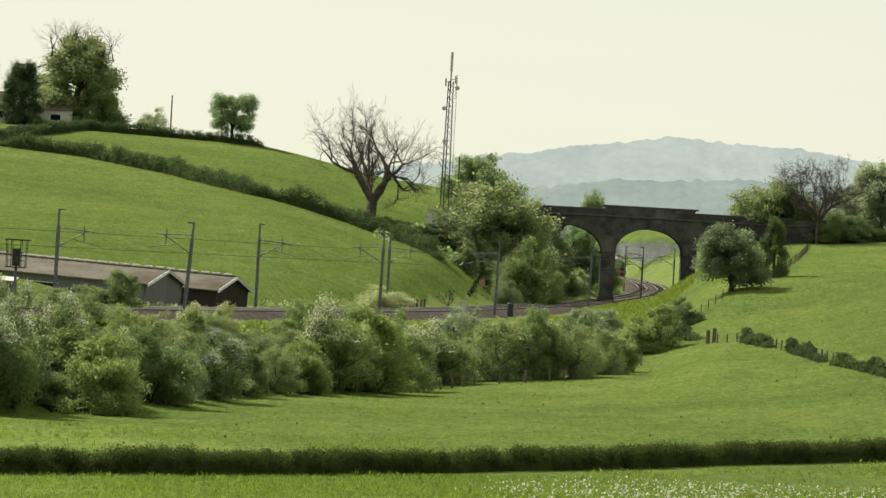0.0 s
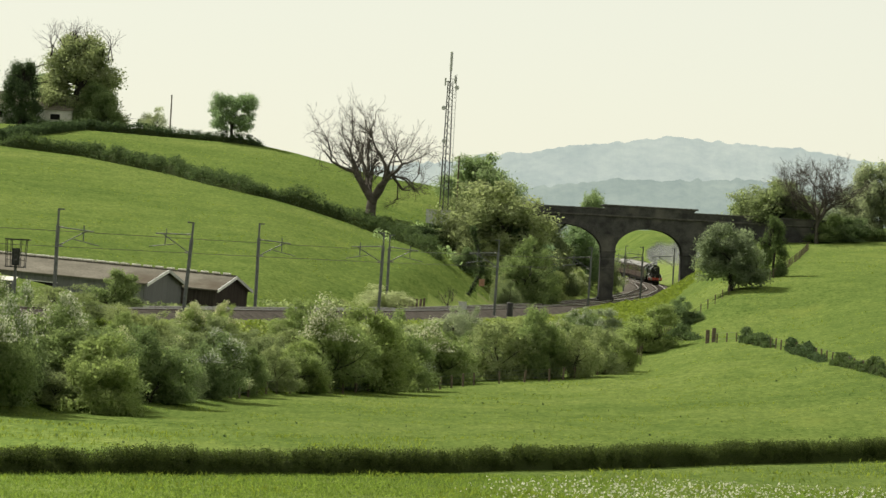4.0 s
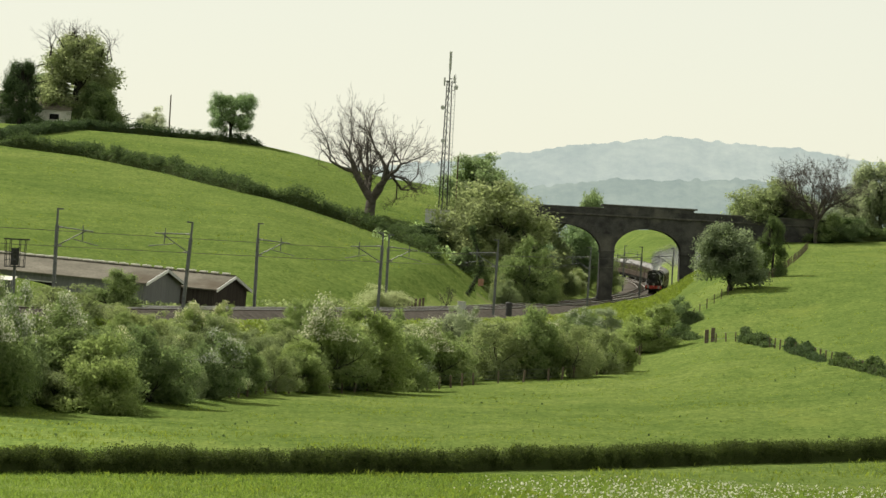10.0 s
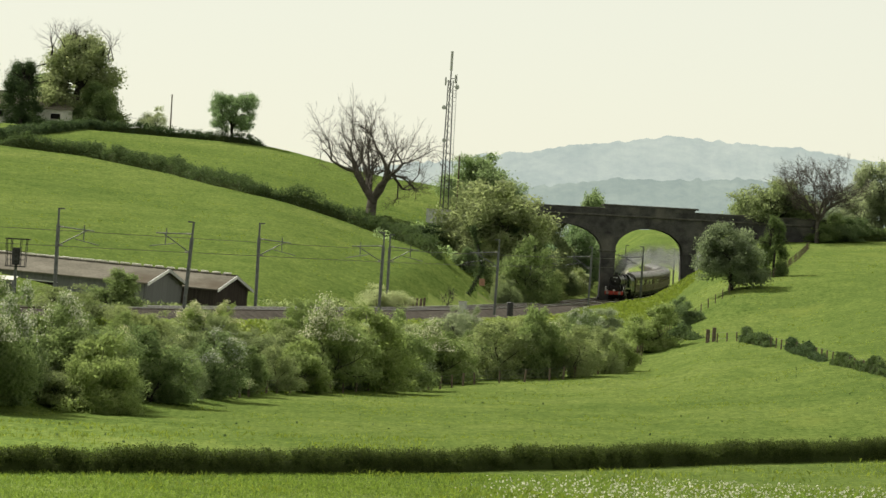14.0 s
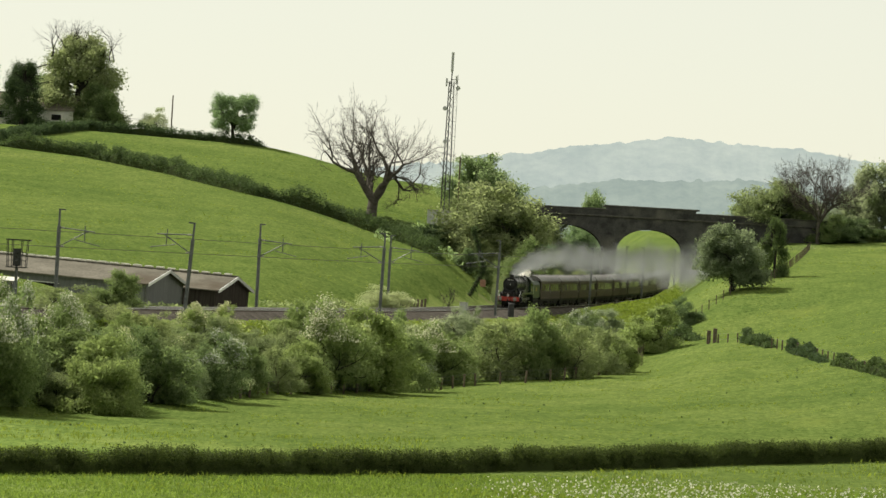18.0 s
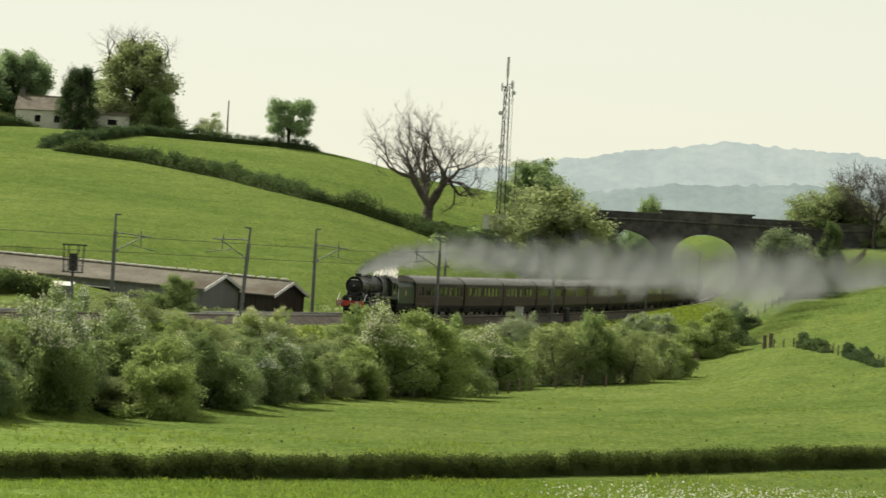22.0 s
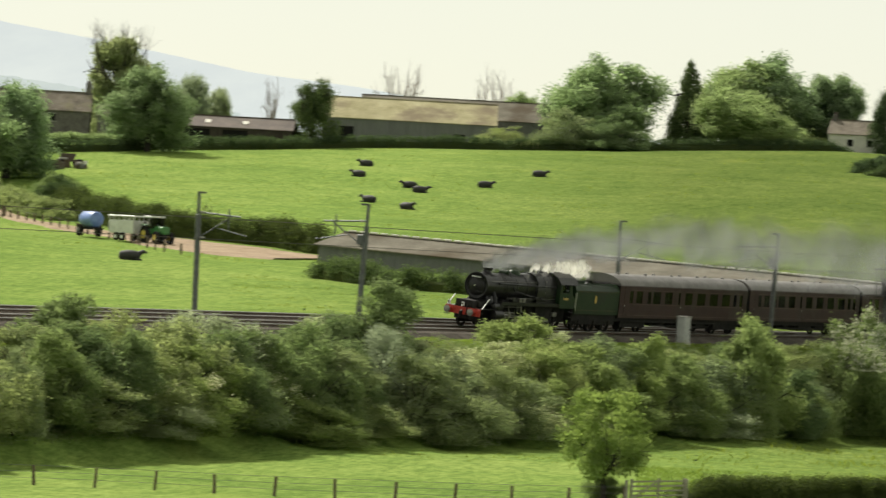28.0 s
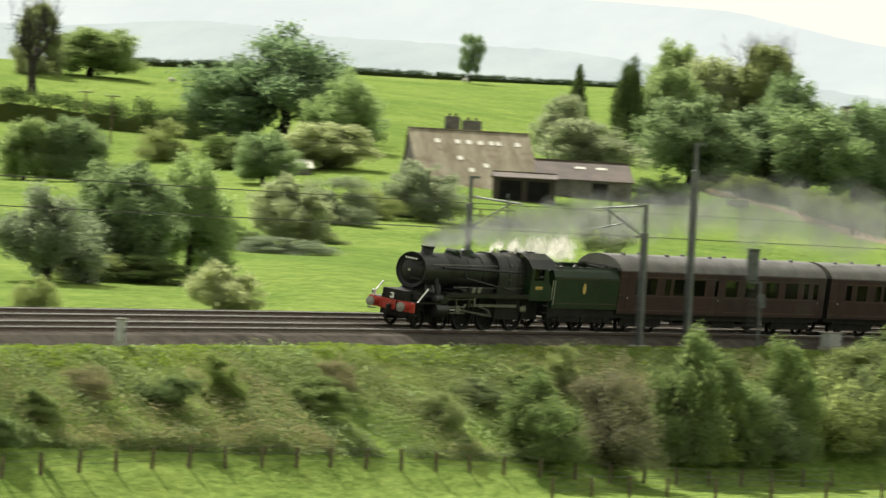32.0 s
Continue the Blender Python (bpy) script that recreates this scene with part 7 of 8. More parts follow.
def radio_mast():
    p = spot(0.02, 640)
    h = 25.2
    m = thing("radio_mast", pose(p.x, p.y, p.z), "tall lattice radio mast with dishes and panel antenna", "mast")
    r = 0.55
    feet = [(r * math.cos(a), r * math.sin(a)) for a in (0.4, 2.5, 4.6)]
    for x, y in feet:
        part("leg", a_tube((x * 1.35, y * 1.35, -0.2), (x * 0.75, y * 0.75, 21.0), 0.095, 0.075, 6), MAST_STEEL, m)
    for i in range(21):
        z = i * 1.0
        k = 1.35 - 0.6 * z / 21
        for j in range(3):
            a, b = feet[j], feet[(j + 1) % 3]
            part("brace", a_tube((a[0] * k, a[1] * k, z), (b[0] * k, b[1] * k, z + 1.0), 0.034, n=4), MAST_STEEL, m)
    part("top_pole", a_tube((0, 0, 19.5), (0, 0, 23.0), 0.09), MAST_STEEL, m)
    part("panel_antenna", a_tube((0, 0, 22.4), (0, 0, h), 0.2, n=10), GREY_PAINT, m, "pale panel antenna")
    for z, s in ((21.2, 1), (20.8, -1)):
        part("antenna_bracket", a_box(min(0, s * 0.7), max(0, s * 0.7), -0.05, 0.05, z, z + 0.1), MAST_STEEL, m)
        part("side_antenna", a_box(s * 0.7 - 0.12, s * 0.7 + 0.12, -0.1, 0.1, z - 0.6, z + 0.6, 0.03), GREY_PAINT, m)
    for z, x in ((17.0, -0.75), (20.0, 1.0), (12.2, -0.45)):
        part("dish", lathe([(-0.22, 0.0), (-0.2, 0.3), (-0.05, 0.33), (0.1, 0.3)], "Y", 14, False), GREY_PAINT, m, m=pose(x, -0.5, z))
    part("whip_aerial", a_tube((0.75, 0, 18.5), (0.9, 0, 22.0), 0.03, n=5), MAST_STEEL, m)
    for i in range(24):
        part("cable_rung", a_box(0.5, 0.95, -0.02, 0.02, 8 + i * 0.55, 8.04 + i * 0.55), MAST_STEEL, m)
    part("cable_ladder", a_tube((0.95, 0, 0), (0.93, 0, 21.5), 0.03, n=5), MAST_STEEL, m)
    c = spot(0.22, 636)
    for dx in (0.0, 2.0, 4.2):
        k = thing("equipment_cabin", pose(c.x + dx * 1.0 - 0.2, c.y, c.z), "small grey equipment cabin at the mast foot", "cabin", "mast cabins")
        part("case", a_box(0, 1.5, 0, 1.4, -0.3, 1.9, 0.04), GREY_PAINT, k)
        part("lid", a_box(-0.06, 1.56, -0.06, 1.46, 1.9, 2.0), CONCRETE, k)
    return m


radio_mast()


def pole(az, d, h, arms, label, lean=0):
    p = spot(az, d)
    o = thing("telegraph_pole", pose(p.x, p.y, p.z, 0, lean, 0), label, "pole")
    part("shaft", a_tube((0, 0, -0.3), (0, 0, h), 0.14, 0.1, 8), WOOD, o)
    for z in arms:
        part("crossarm", a_box(-0.95, 0.95, -0.06, 0.06, z - 0.06, z + 0.06), WOOD, o)
        for x in (-0.85, -0.3, 0.3, 0.85):
            part("insulator", a_tube((x, 0, z + 0.06), (x, 0, z + 0.24), 0.06, 0.04, 6), WHITE_PAINT, o)


pole(3.62, 728, 7.2, (), "plain wooden pole on the ridge beside a bush")
pole(26.65, 548, 6.0, (5.9,), "wooden power pole with crossarm in the western field")
pole(27.0, 562, 5.6, (5.5,), "wooden power pole with crossarm in the western field")
pole(-0.15, 655, 9.0, (), "plain wooden pole behind the trees")
pole(-3.12, 655, 6.9, (6.7,), "wooden pole with crossarm by the bridge")


# ---- fences ----
def fence(name, way, gap, height, label, wires=3, thick=0.07, rails=False, sink=0.2):
    p = np.array([polar(a, d) for a, d in way])
    s = np.concatenate([[0], np.cumsum(np.linalg.norm(np.diff(p, axis=0), axis=1))])
    rng = random.Random(len(way) * 13)
    f = thing(name, None, label, "fence")
    me = shared(a_box(-thick, thick, -thick, thick, -sink, height, 0.012), WOOD, name="post")
    tops = []
    for g in np.arange(0, s[-1], gap):
        x, y = float(np.interp(g, s, p[:, 0])), float(np.interp(g, s, p[:, 1]))
        z = float(ground_height(x, y)[0])
        tops.append(Vector((x, y, z)))
        part("post", me, None, f, m=pose(x, y, z - 0.12 * rng.random(), rng.uniform(-4, 4), rng.uniform(-4, 4), rng.uniform(0, 90)))
    for k in range(wires):
        h = height * (0.35 + 0.6 * k / max(1, wires - 1))
        r = 0.008 if not rails else 0.05
        v = [(*(t + Vector((0, dy, h + dz))),) for t in tops for dy, dz in ((-r, -r), (r, -r), (0, r))]
        faces = [(3 * i + j, 3 * i + (j + 1) % 3, 3 * i + 3 + (j + 1) % 3, 3 * i + 3 + j) for i in range(len(tops) - 1) for j in range(3)]
        part("wire" if not rails else "rail", mesh_from("wire", v, faces, GALV if not rails else WOOD), None, f)
    return f


fence("bank_fence", [(30, 150), (27.61, 160), (25.65, 169.5), (23.45, 180.5), (21.47, 190.5), (19.5, 200), (17, 214)], 2.7, 0.9, "wooden post and wire fence at the foot of the bank", thick=0.06)
fence("field_fence", [(8.75, 203.5), (11, 200.5), (13.56, 199.5), (15.12, 200.5), (16.69, 200), (19, 196), (20.8, 188)], 2.75, 0.95, "wooden post and wire fence across the field", thick=0.06)
fence("bank_fence", [(5.6, 306), (2.71, 343), (2.12, 358), (0.9, 378), (-0.51, 404), (-1.53, 410), (-2.11, 421), (-2.33, 428), (-2.69, 450)], 3.0, 1.2, "post and wire fence along the bushes", thick=0.075)
fence("field_fence", [(-2.6, 458), (-3.04, 496), (-3.4, 507), (-3.79, 518), (-4.31, 545), (-4.6, 590), (-4.75, 622)], 2.6, 1.15, "post and wire fence up to the bridge", thick=0.05)
fence("lane_fence", [(18.2, 560), (17.68, 551), (17.0, 502), (16.04, 467), (15.3, 447), (14.9, 432), (14.4, 424)], 4.0, 1.1, "old wooden fence along the farm lane", 2, 0.08)
fence("field_fence", [(-3.5, 458), (-4.0, 446), (-4.6, 417), (-5.4, 380), (-6.2, 358)], 3.2, 1.0, "sagging post and wire fence by hedge remains", 2, 0.06)
fence("paddock_fence", [(22.6, 430), (21.9, 428), (21.3, 432)], 2.2, 1.1, "wooden rail fence before the barn", 2, 0.07, True)
fence("picket_fence", [(0.44, 492), (0.18, 494)], 0.55, 1.6, "dark upright sleepers as a short fence", 1, 0.12, True)


GREY_WOOD = surface("silvered_wood", (0.2, 0.19, 0.16), (0.36, 0.34, 0.29), 3.0, 0.9)


def field_gate():
    a, b = spot(8.68, 203.6), spot(7.95, 206.6)
    g = thing("field_gate", Matrix.Translation(a) @ (b - a).to_track_quat("X", "Z").to_matrix().to_4x4(), "weathered five-bar field gate beside the hedge", "gate")
    L = (b - a).length
    for i in range(5):
        part("bar", a_box(0.1, L - 0.1, -0.03, 0.03, 0.25 + 0.22 * i, 0.32 + 0.22 * i), GREY_WOOD, g)
    for x in (0.1, L / 2, L - 0.15):
        part("stile", a_box(x, x + 0.09, -0.045, 0.045, 0.2, 1.3), GREY_WOOD, g)
    part("brace", a_tube((0.15, 0, 0.3), (L / 2, 0, 1.2), 0.04, n=5), GREY_WOOD, g)
    for x in (-0.2, L + 0.05):
        part("gate_post", a_box(x - 0.06, x + 0.06, -0.06, 0.06, -0.3, 1.25, 0.02), GREY_WOOD, g)


field_gate()
for a, d, h in ((-3.5, 459, 1.3), (-3.58, 458, 1.4)):
    p = spot(a, d)
    ob = thing("gate_post", pose(p.x, p.y, p.z), "stout dark wooden gate post in the hedge gap", "post", "gate posts")
    part("shaft", a_box(-0.2, 0.2, -0.2, 0.2, -0.3, h, 0.03), WOOD, ob)
    part("cap", a_box(-0.22, 0.22, -0.22, 0.22, h, h + 0.06, 0.02), WOOD, ob)


# ---- farm lane ----
def lane(way, label):
    rows = []
    p = np.array([(*polar(a, d), w) for a, d, w in way])
    s = np.concatenate([[0], np.cumsum(np.linalg.norm(np.diff(p[:, :2], axis=0), axis=1))])
    g = np.arange(0, s[-1], 1.0)
    q = np.stack([np.interp(g, s, p[:, k]) for k in range(3)], 1)
    ker = np.hanning(13) / np.hanning(13).sum()
    q = np.stack([np.convolve(np.pad(q[:, k], 6, "edge"), ker, "valid") for k in range(3)], 1)
    t = np.gradient(q[:, :2], axis=0)
    t /= np.linalg.norm(t, axis=1)[:, None]
    n = np.stack([-t[:, 1], t[:, 0]], 1)
    across = np.linspace(-0.5, 0.5, 9)
    rng = np.random.default_rng(2)
    wob = 1 + 0.12 * np.convolve(rng.normal(size=len(g)), np.hanning(9) / 3, "same")
    x = (q[:, 0:1] + n[:, 0:1] * across * (q[:, 2] * wob)[:, None]).ravel()
    y = (q[:, 1:2] + n[:, 1:2] * across * (q[:, 2] * wob)[:, None]).ravel()
    z = ground_height(x, y) + 0.16
    z[::9] -= 0.4
    z[8::9] -= 0.4
    f = [(i * 9 + j, i * 9 + j + 1, i * 9 + j + 10, i * 9 + j + 9) for i in range(len(g) - 1) for j in range(8)]
    return solid("farm_lane", mesh_from("farm_lane", np.stack([x, y, z], 1), f, DIRT, True), None, label, "road", kind="structure")


lane([(18.7, 575, 3), (18.28, 561, 3), (17.76, 553, 3), (17.23, 536, 3), (16.71, 492, 3.5), (15.99, 472, 6), (15.19, 462, 9), (14.53, 450, 15), (13.94, 441, 17), (13.35, 434, 15), (12.9, 431, 8)], "brown earth farm lane widening into a yard")


# ---- farm vehicles ----
TRACTOR_GREEN = surface("tractor_green", (0.03, 0.13, 0.03), (0.05, 0.2, 0.05), 2.0, 0.4)
YELLOW = surface("wheel_yellow", (0.42, 0.33, 0.03), (0.55, 0.43, 0.06), 2.0, 0.5)
RUBBER = surface("tyre_rubber", (0.015, 0.015, 0.015), (0.035, 0.033, 0.03), 2.0, 0.85)
BLUE = surface("tank_blue", (0.07, 0.13, 0.36), (0.16, 0.25, 0.5), 1.5, 0.4)
ALUMINIUM = surface("trailer_aluminium", (0.5, 0.5, 0.48), (0.72, 0.72, 0.7), 2.0, 0.4, 0.3)


def farm_wheel(parent, x, y, r, w, hub):
    wh = part("wheel", lathe([(-w / 2, r * 0.6), (-w / 2, r * 0.95), (-w / 4, r), (w / 4, r), (w / 2, r * 0.95), (w / 2, r * 0.6)], "Y", 20), RUBBER, parent, m=pose(x, y, r))
    part("hub", lathe([(-w / 2 - 0.02, 0.1), (-w / 2 - 0.01, r * 0.5), (w / 2 + 0.01, r * 0.5), (w / 2 + 0.02, 0.1)], "Y", 16), hub, wh)


def tractor(m):
    t = thing("tractor", m, "green farm tractor with yellow wheels on the lane", "tractor")
    part("bonnet", a_box(0.2, 2.2, -0.42, 0.42, 0.95, 1.75, 0.12), TRACTOR_GREEN, t)
    part("chassis", a_box(-1.2, 2.1, -0.35, 0.35, 0.55, 0.95), FRAME_BLACK, t)
    cab = part("cab_frame", a_box(-1.25, 0.2, -0.75, 0.75, 0.95, 1.5, 0.06), TRACTOR_GREEN, t)
    for x in (-1.2, 0.15):
        for y in (-0.7, 0.7):
            part("cab_pillar", a_box(x - 0.05, x + 0.05, y - 0.05, y + 0.05, 1.5, 2.6), FRAME_BLACK, cab)
    part("cab_roof", a_box(-1.35, 0.35, -0.82, 0.82, 2.6, 2.78, 0.06), WHITE_PAINT, cab)
    part("windscreen", a_box(0.13, 0.16, -0.65, 0.65, 1.5, 2.6), GLASS, cab)
    part("exhaust", a_tube((0.4, 0.4, 1.7), (0.4, 0.4, 2.7), 0.06), FRAME_BLACK, t)
    for y in (-0.85, 0.85):
        farm_wheel(t, -0.75, y, 0.9, 0.5, YELLOW)
        farm_wheel(t, 1.55, y * 0.95, 0.62, 0.4, YELLOW)
        part("mudguard", a_box(-1.5, 0.0, y - 0.28, y + 0.28, 1.8, 1.88, 0.03), TRACTOR_GREEN, t)


def livestock_trailer(m):
    t = thing("livestock_trailer", m, "pale aluminium livestock trailer behind the tractor", "trailer")
    part("body", a_box(-2.1, 2.1, -1.0, 1.0, 0.75, 2.1, 0.05), ALUMINIUM, t)
    part("roof", a_box(-2.2, 2.2, -1.05, 1.05, 2.45, 2.6, 0.06), WHITE_PAINT, t)
    for x in np.linspace(-2.0, 2.0, 6):
        for y in (-0.98, 0.98):
            part("pillar", a_box(x - 0.05, x + 0.05, y - 0.03, y + 0.03, 2.1, 2.45), ALUMINIUM, t)
    part("drawbar", a_box(2.1, 3.3, -0.08, 0.08, 0.6, 0.72), FRAME_BLACK, t)
    for x in (-0.6, 0.5):
        for y in (-1.1, 1.1):
            farm_wheel(t, x, y, 0.42, 0.28, ALUMINIUM)


def slurry_tank(m):
    t = thing("slurry_tanker", m, "blue tank trailer parked on the lane", "trailer")
    part("tank", lathe([(-1.9, 0.35), (-1.75, 0.75), (-1.4, 0.85), (1.4, 0.85), (1.75, 0.75), (1.9, 0.35)], "X", 24), BLUE, t, m=pose(0, 0, 1.75), smooth=True)
    part("filler_cap", a_tube((0.6, 0, 2.55), (0.6, 0, 2.75), 0.22), GALV, t)
    part("chassis", a_box(-1.9, 2.4, -0.5, 0.5, 0.7, 0.92), FRAME_BLACK, t)
    for y in (-1.0, 1.0):
        farm_wheel(t, -0.5, y, 0.62, 0.45, GALV)
    part("jack_leg", a_box(2.0, 2.12, -0.06, 0.06, 0, 0.75), FRAME_BLACK, t)


for fn, a, d, turn in ((tractor, 15.0, 447, -48), (livestock_trailer, 15.36, 450, -38), (slurry_tank, 15.85, 456, -55)):
    p = spot(a, d, 0.12)
    fn(pose(p.x, p.y, p.z, 0, 0, turn))


def parked_car(az, d, paint, label, turn):
    p = spot(az, d)
    c = thing("parked_car", pose(p.x, p.y, p.z, 0, 0, turn), label, "car")
    part("body", prism([(-2.0, 0.35), (2.0, 0.35), (2.05, 0.7), (1.9, 0.9), (1.0, 0.98), (0.45, 1.42), (-1.2, 1.45), (-1.95, 1.0), (-2.05, 0.7)], -0.8, 0.8), paint, c)
    for y in (-0.81, 0.81):
        part("side_window", prism([(0.85, 0.98), (0.42, 1.36), (-1.15, 1.38), (-1.6, 1.0)], y - 0.01, y + 0.01), LENS_DARK, c)
        for x in (-1.25, 1.3):
            farm_wheel(c, x, y * 0.95, 0.32, 0.2, GALV)


parked_car(18.35, 612, GREY_PAINT, "silver car parked at the farm entrance", 10)


def farm_clutter():
    """Odds and ends along the edge of the farmyard."""
    rng = random.Random(12)
    p = spot(18.48, 546)
    t = thing("water_trough", pose(p.x, p.y, p.z, 0, 0, 20), "grey concrete water trough at the field edge", "trough")
    for x0, x1, y0, y1 in ((-1.4, 1.4, -0.5, -0.38), (-1.4, 1.4, 0.38, 0.5), (-1.4, -1.28, -0.38, 0.38), (1.28, 1.4, -0.38, 0.38)):
        part("side", a_box(x0, x1, y0, y1, 0, 0.9, 0.02), CONCRETE, t)
    part("base", a_box(-1.28, 1.28, -0.38, 0.38, 0.0, 0.7), CONCRETE, t)
    for i in range(16):
        p = spot(18.9 - 0.4 * rng.random(), 560 + 8 * rng.random())
        bm = bmesh.new()
        bmesh.ops.create_icosphere(bm, subdivisions=2, radius=0.35 + 0.35 * rng.random(), matrix=Matrix.Diagonal((1.4, 1, 0.8, 1)))
        for v in bm.verts:
            v.co *= 0.85 + 0.3 * rng.random()
        st = thing("field_stone", pose(p.x, p.y, p.z + 0.2, 0, 0, 90 * rng.random()), "pale rough stone in a heap beside the lane", "stone", "heap of stones")
        part("stone", bm, DIRT if i % 3 else CONCRETE, st)
    for az, d, w, label in ((17.02, 604, 2.6, "white plastic sheet lying on the grass"), (17.6, 606, 1.1, "white plastic sheet lying at the yard edge")):
        p = spot(az, d)
        t = thing("plastic_sheet", pose(p.x, p.y, p.z, 0, 0, 10), label, "sheet")
        part("sheet", a_box(-w / 2, w / 2, -0.9, 0.9, 0.0, 0.35, 0.12), WHITE_PAINT, t)
    for i in range(14):
        a = 17.6 - 1.6 * rng.random()
        p = spot(a, 609 + 5 * rng.random())
        w, h = 0.5 + 0.8 * rng.random(), 0.5 + 0.7 * rng.random()
        t = thing("farm_oddment", pose(p.x, p.y, p.z, 0, 0, 90 * rng.random()), "old crate and implement lying along the yard wall", "farm clutter", "clutter along the wall")
        part("frame", a_box(-w, w, -0.4, 0.4, 0, h, 0.06), rng.choice((FRAME_BLACK, WOOD, GALV, RUST_ROOF)), t)
        part("load", a_box(-w * 0.7, w * 0.6, -0.3, 0.3, h, h + 0.3, 0.08), rng.choice((FRAME_BLACK, WOOD, CONCRETE)), t)
    p = spot(16.2, 616)
    t = thing("hay_rake", pose(p.x, p.y, p.z, 0, 0, 15), "faded red hay implement by the farm hedge", "implement")
    part("frame", a_box(-1.6, 1.6, -0.3, 0.3, 0.7, 0.95, 0.04), RUST_ROOF, t)
    part("hopper", prism([(-0.9, 0.95), (0.9, 0.95), (1.2, 1.8), (-1.2, 1.8)], -0.5, 0.5), RUST_ROOF, t)
    for x in (-1.2, 1.2):
        farm_wheel(t, x, 0, 0.5, 0.2, GALV)
    p = spot(16.0, 615)
    t = thing("feed_tub", pose(p.x, p.y, p.z), "pale round feed tub beside the implement", "tub")
    part("tub", lathe([(0, 0.55), (0.9, 0.7), (0.9, 0.6), (0.1, 0.5)], "Z", 14), WHITE_PAINT, t)
    p = spot(16.98, 504)
    t = thing("gate_post", pose(p.x, p.y, p.z), "thick dark wooden gate post beside the lane", "post")
    part("shaft", a_tube((0, 0, -0.2), (0, 0, 1.3), 0.28, 0.25, 8), WOOD, t)


farm_clutter()
parked_car(17.85, 617, BUFFER_RED, "red car parked at the farm entrance", 15)


# ---- cattle ----
HIDE = surface("black_hide", (0.012, 0.012, 0.013), (0.03, 0.028, 0.027), 3.0, 0.7)


def cow(m, label="black cow lying in the pasture"):
    c = thing("cow", m, label, "cow", "cattle in the pasture")
    part("body", lathe([(-1.05, 0.12), (-0.95, 0.36), (-0.5, 0.5), (0.1, 0.53), (0.6, 0.46), (0.85, 0.3), (0.95, 0.12)], "X", 16), HIDE, c, m=pose(0, 0, 0.42), smooth=True)
    part("neck", lathe([(0, 0.3), (0.35, 0.22), (0.6, 0.17)], "X", 12), HIDE, c, m=pose(0.65, 0, 0.5, 0, -35, 0), smooth=True)
    head = part("head", lathe([(0, 0.1), (0.1, 0.17), (0.3, 0.14), (0.48, 0.1), (0.52, 0.05)], "X", 12), HIDE, c, m=pose(1.05, 0, 0.9, 0, 18, 0), smooth=True)
    for y in (-0.2, 0.2):
        part("ear", a_box(-0.03, 0.05, min(0, y), max(0, y), 0.08, 0.15, 0.02), HIDE, head)
    for x, y in ((0.55, -0.42), (0.55, 0.42), (-0.6, -0.5), (-0.6, 0.5)):
        part("leg", a_tube((x, y, 0.12), (x + 0.5, y * 1.05, 0.08), 0.1, 0.06, 8), HIDE, c)
    part("tail", a_tube((-1.0, 0, 0.55), (-1.15, 0.1, 0.05), 0.035, 0.02, 6), HIDE, c)
    return c


_cow = None
for i, (a, d, turn) in enumerate(((12.33, 641, 200), (12.42, 618, 170), (11.75, 600, 190), (11.61, 592, 10), (10.77, 607, 15), (10.07, 631, 5), (12.27, 570, 160), (11.77, 561, 330), (15.32, 407, 10))):
    p = spot(a, d, -0.02)
    m = pose(p.x, p.y, p.z, 0, 0, turn)
    if _cow is None:
        _cow = cow(m)
    else:
        copy_thing(_cow, m)
SHEEP_WOOL = surface("wool", (0.5, 0.48, 0.42), (0.68, 0.66, 0.6), 8.0, 0.95)
for a, d in ((22.1, 835), (25.9, 700)):
    p = spot(a, d)
    sh = thing("sheep", pose(p.x, p.y, p.z, 0, 0, 20), "white sheep grazing in the far field", "sheep")
    part("fleece", lathe([(-0.5, 0.1), (-0.4, 0.3), (0.3, 0.32), (0.5, 0.12)], "X", 12), SHEEP_WOOL, sh, m=pose(0, 0, 0.6), smooth=True)
    part("head", lathe([(0, 0.08), (0.2, 0.1), (0.32, 0.05)], "X", 10), SHEEP_WOOL, sh, m=pose(0.45, 0, 0.5, 0, 30, 0))
    for x in (-0.3, 0.3):
        for y in (-0.15, 0.15):
            part("leg", a_tube((x, y, 0), (x, y, 0.45), 0.05), HIDE, sh)


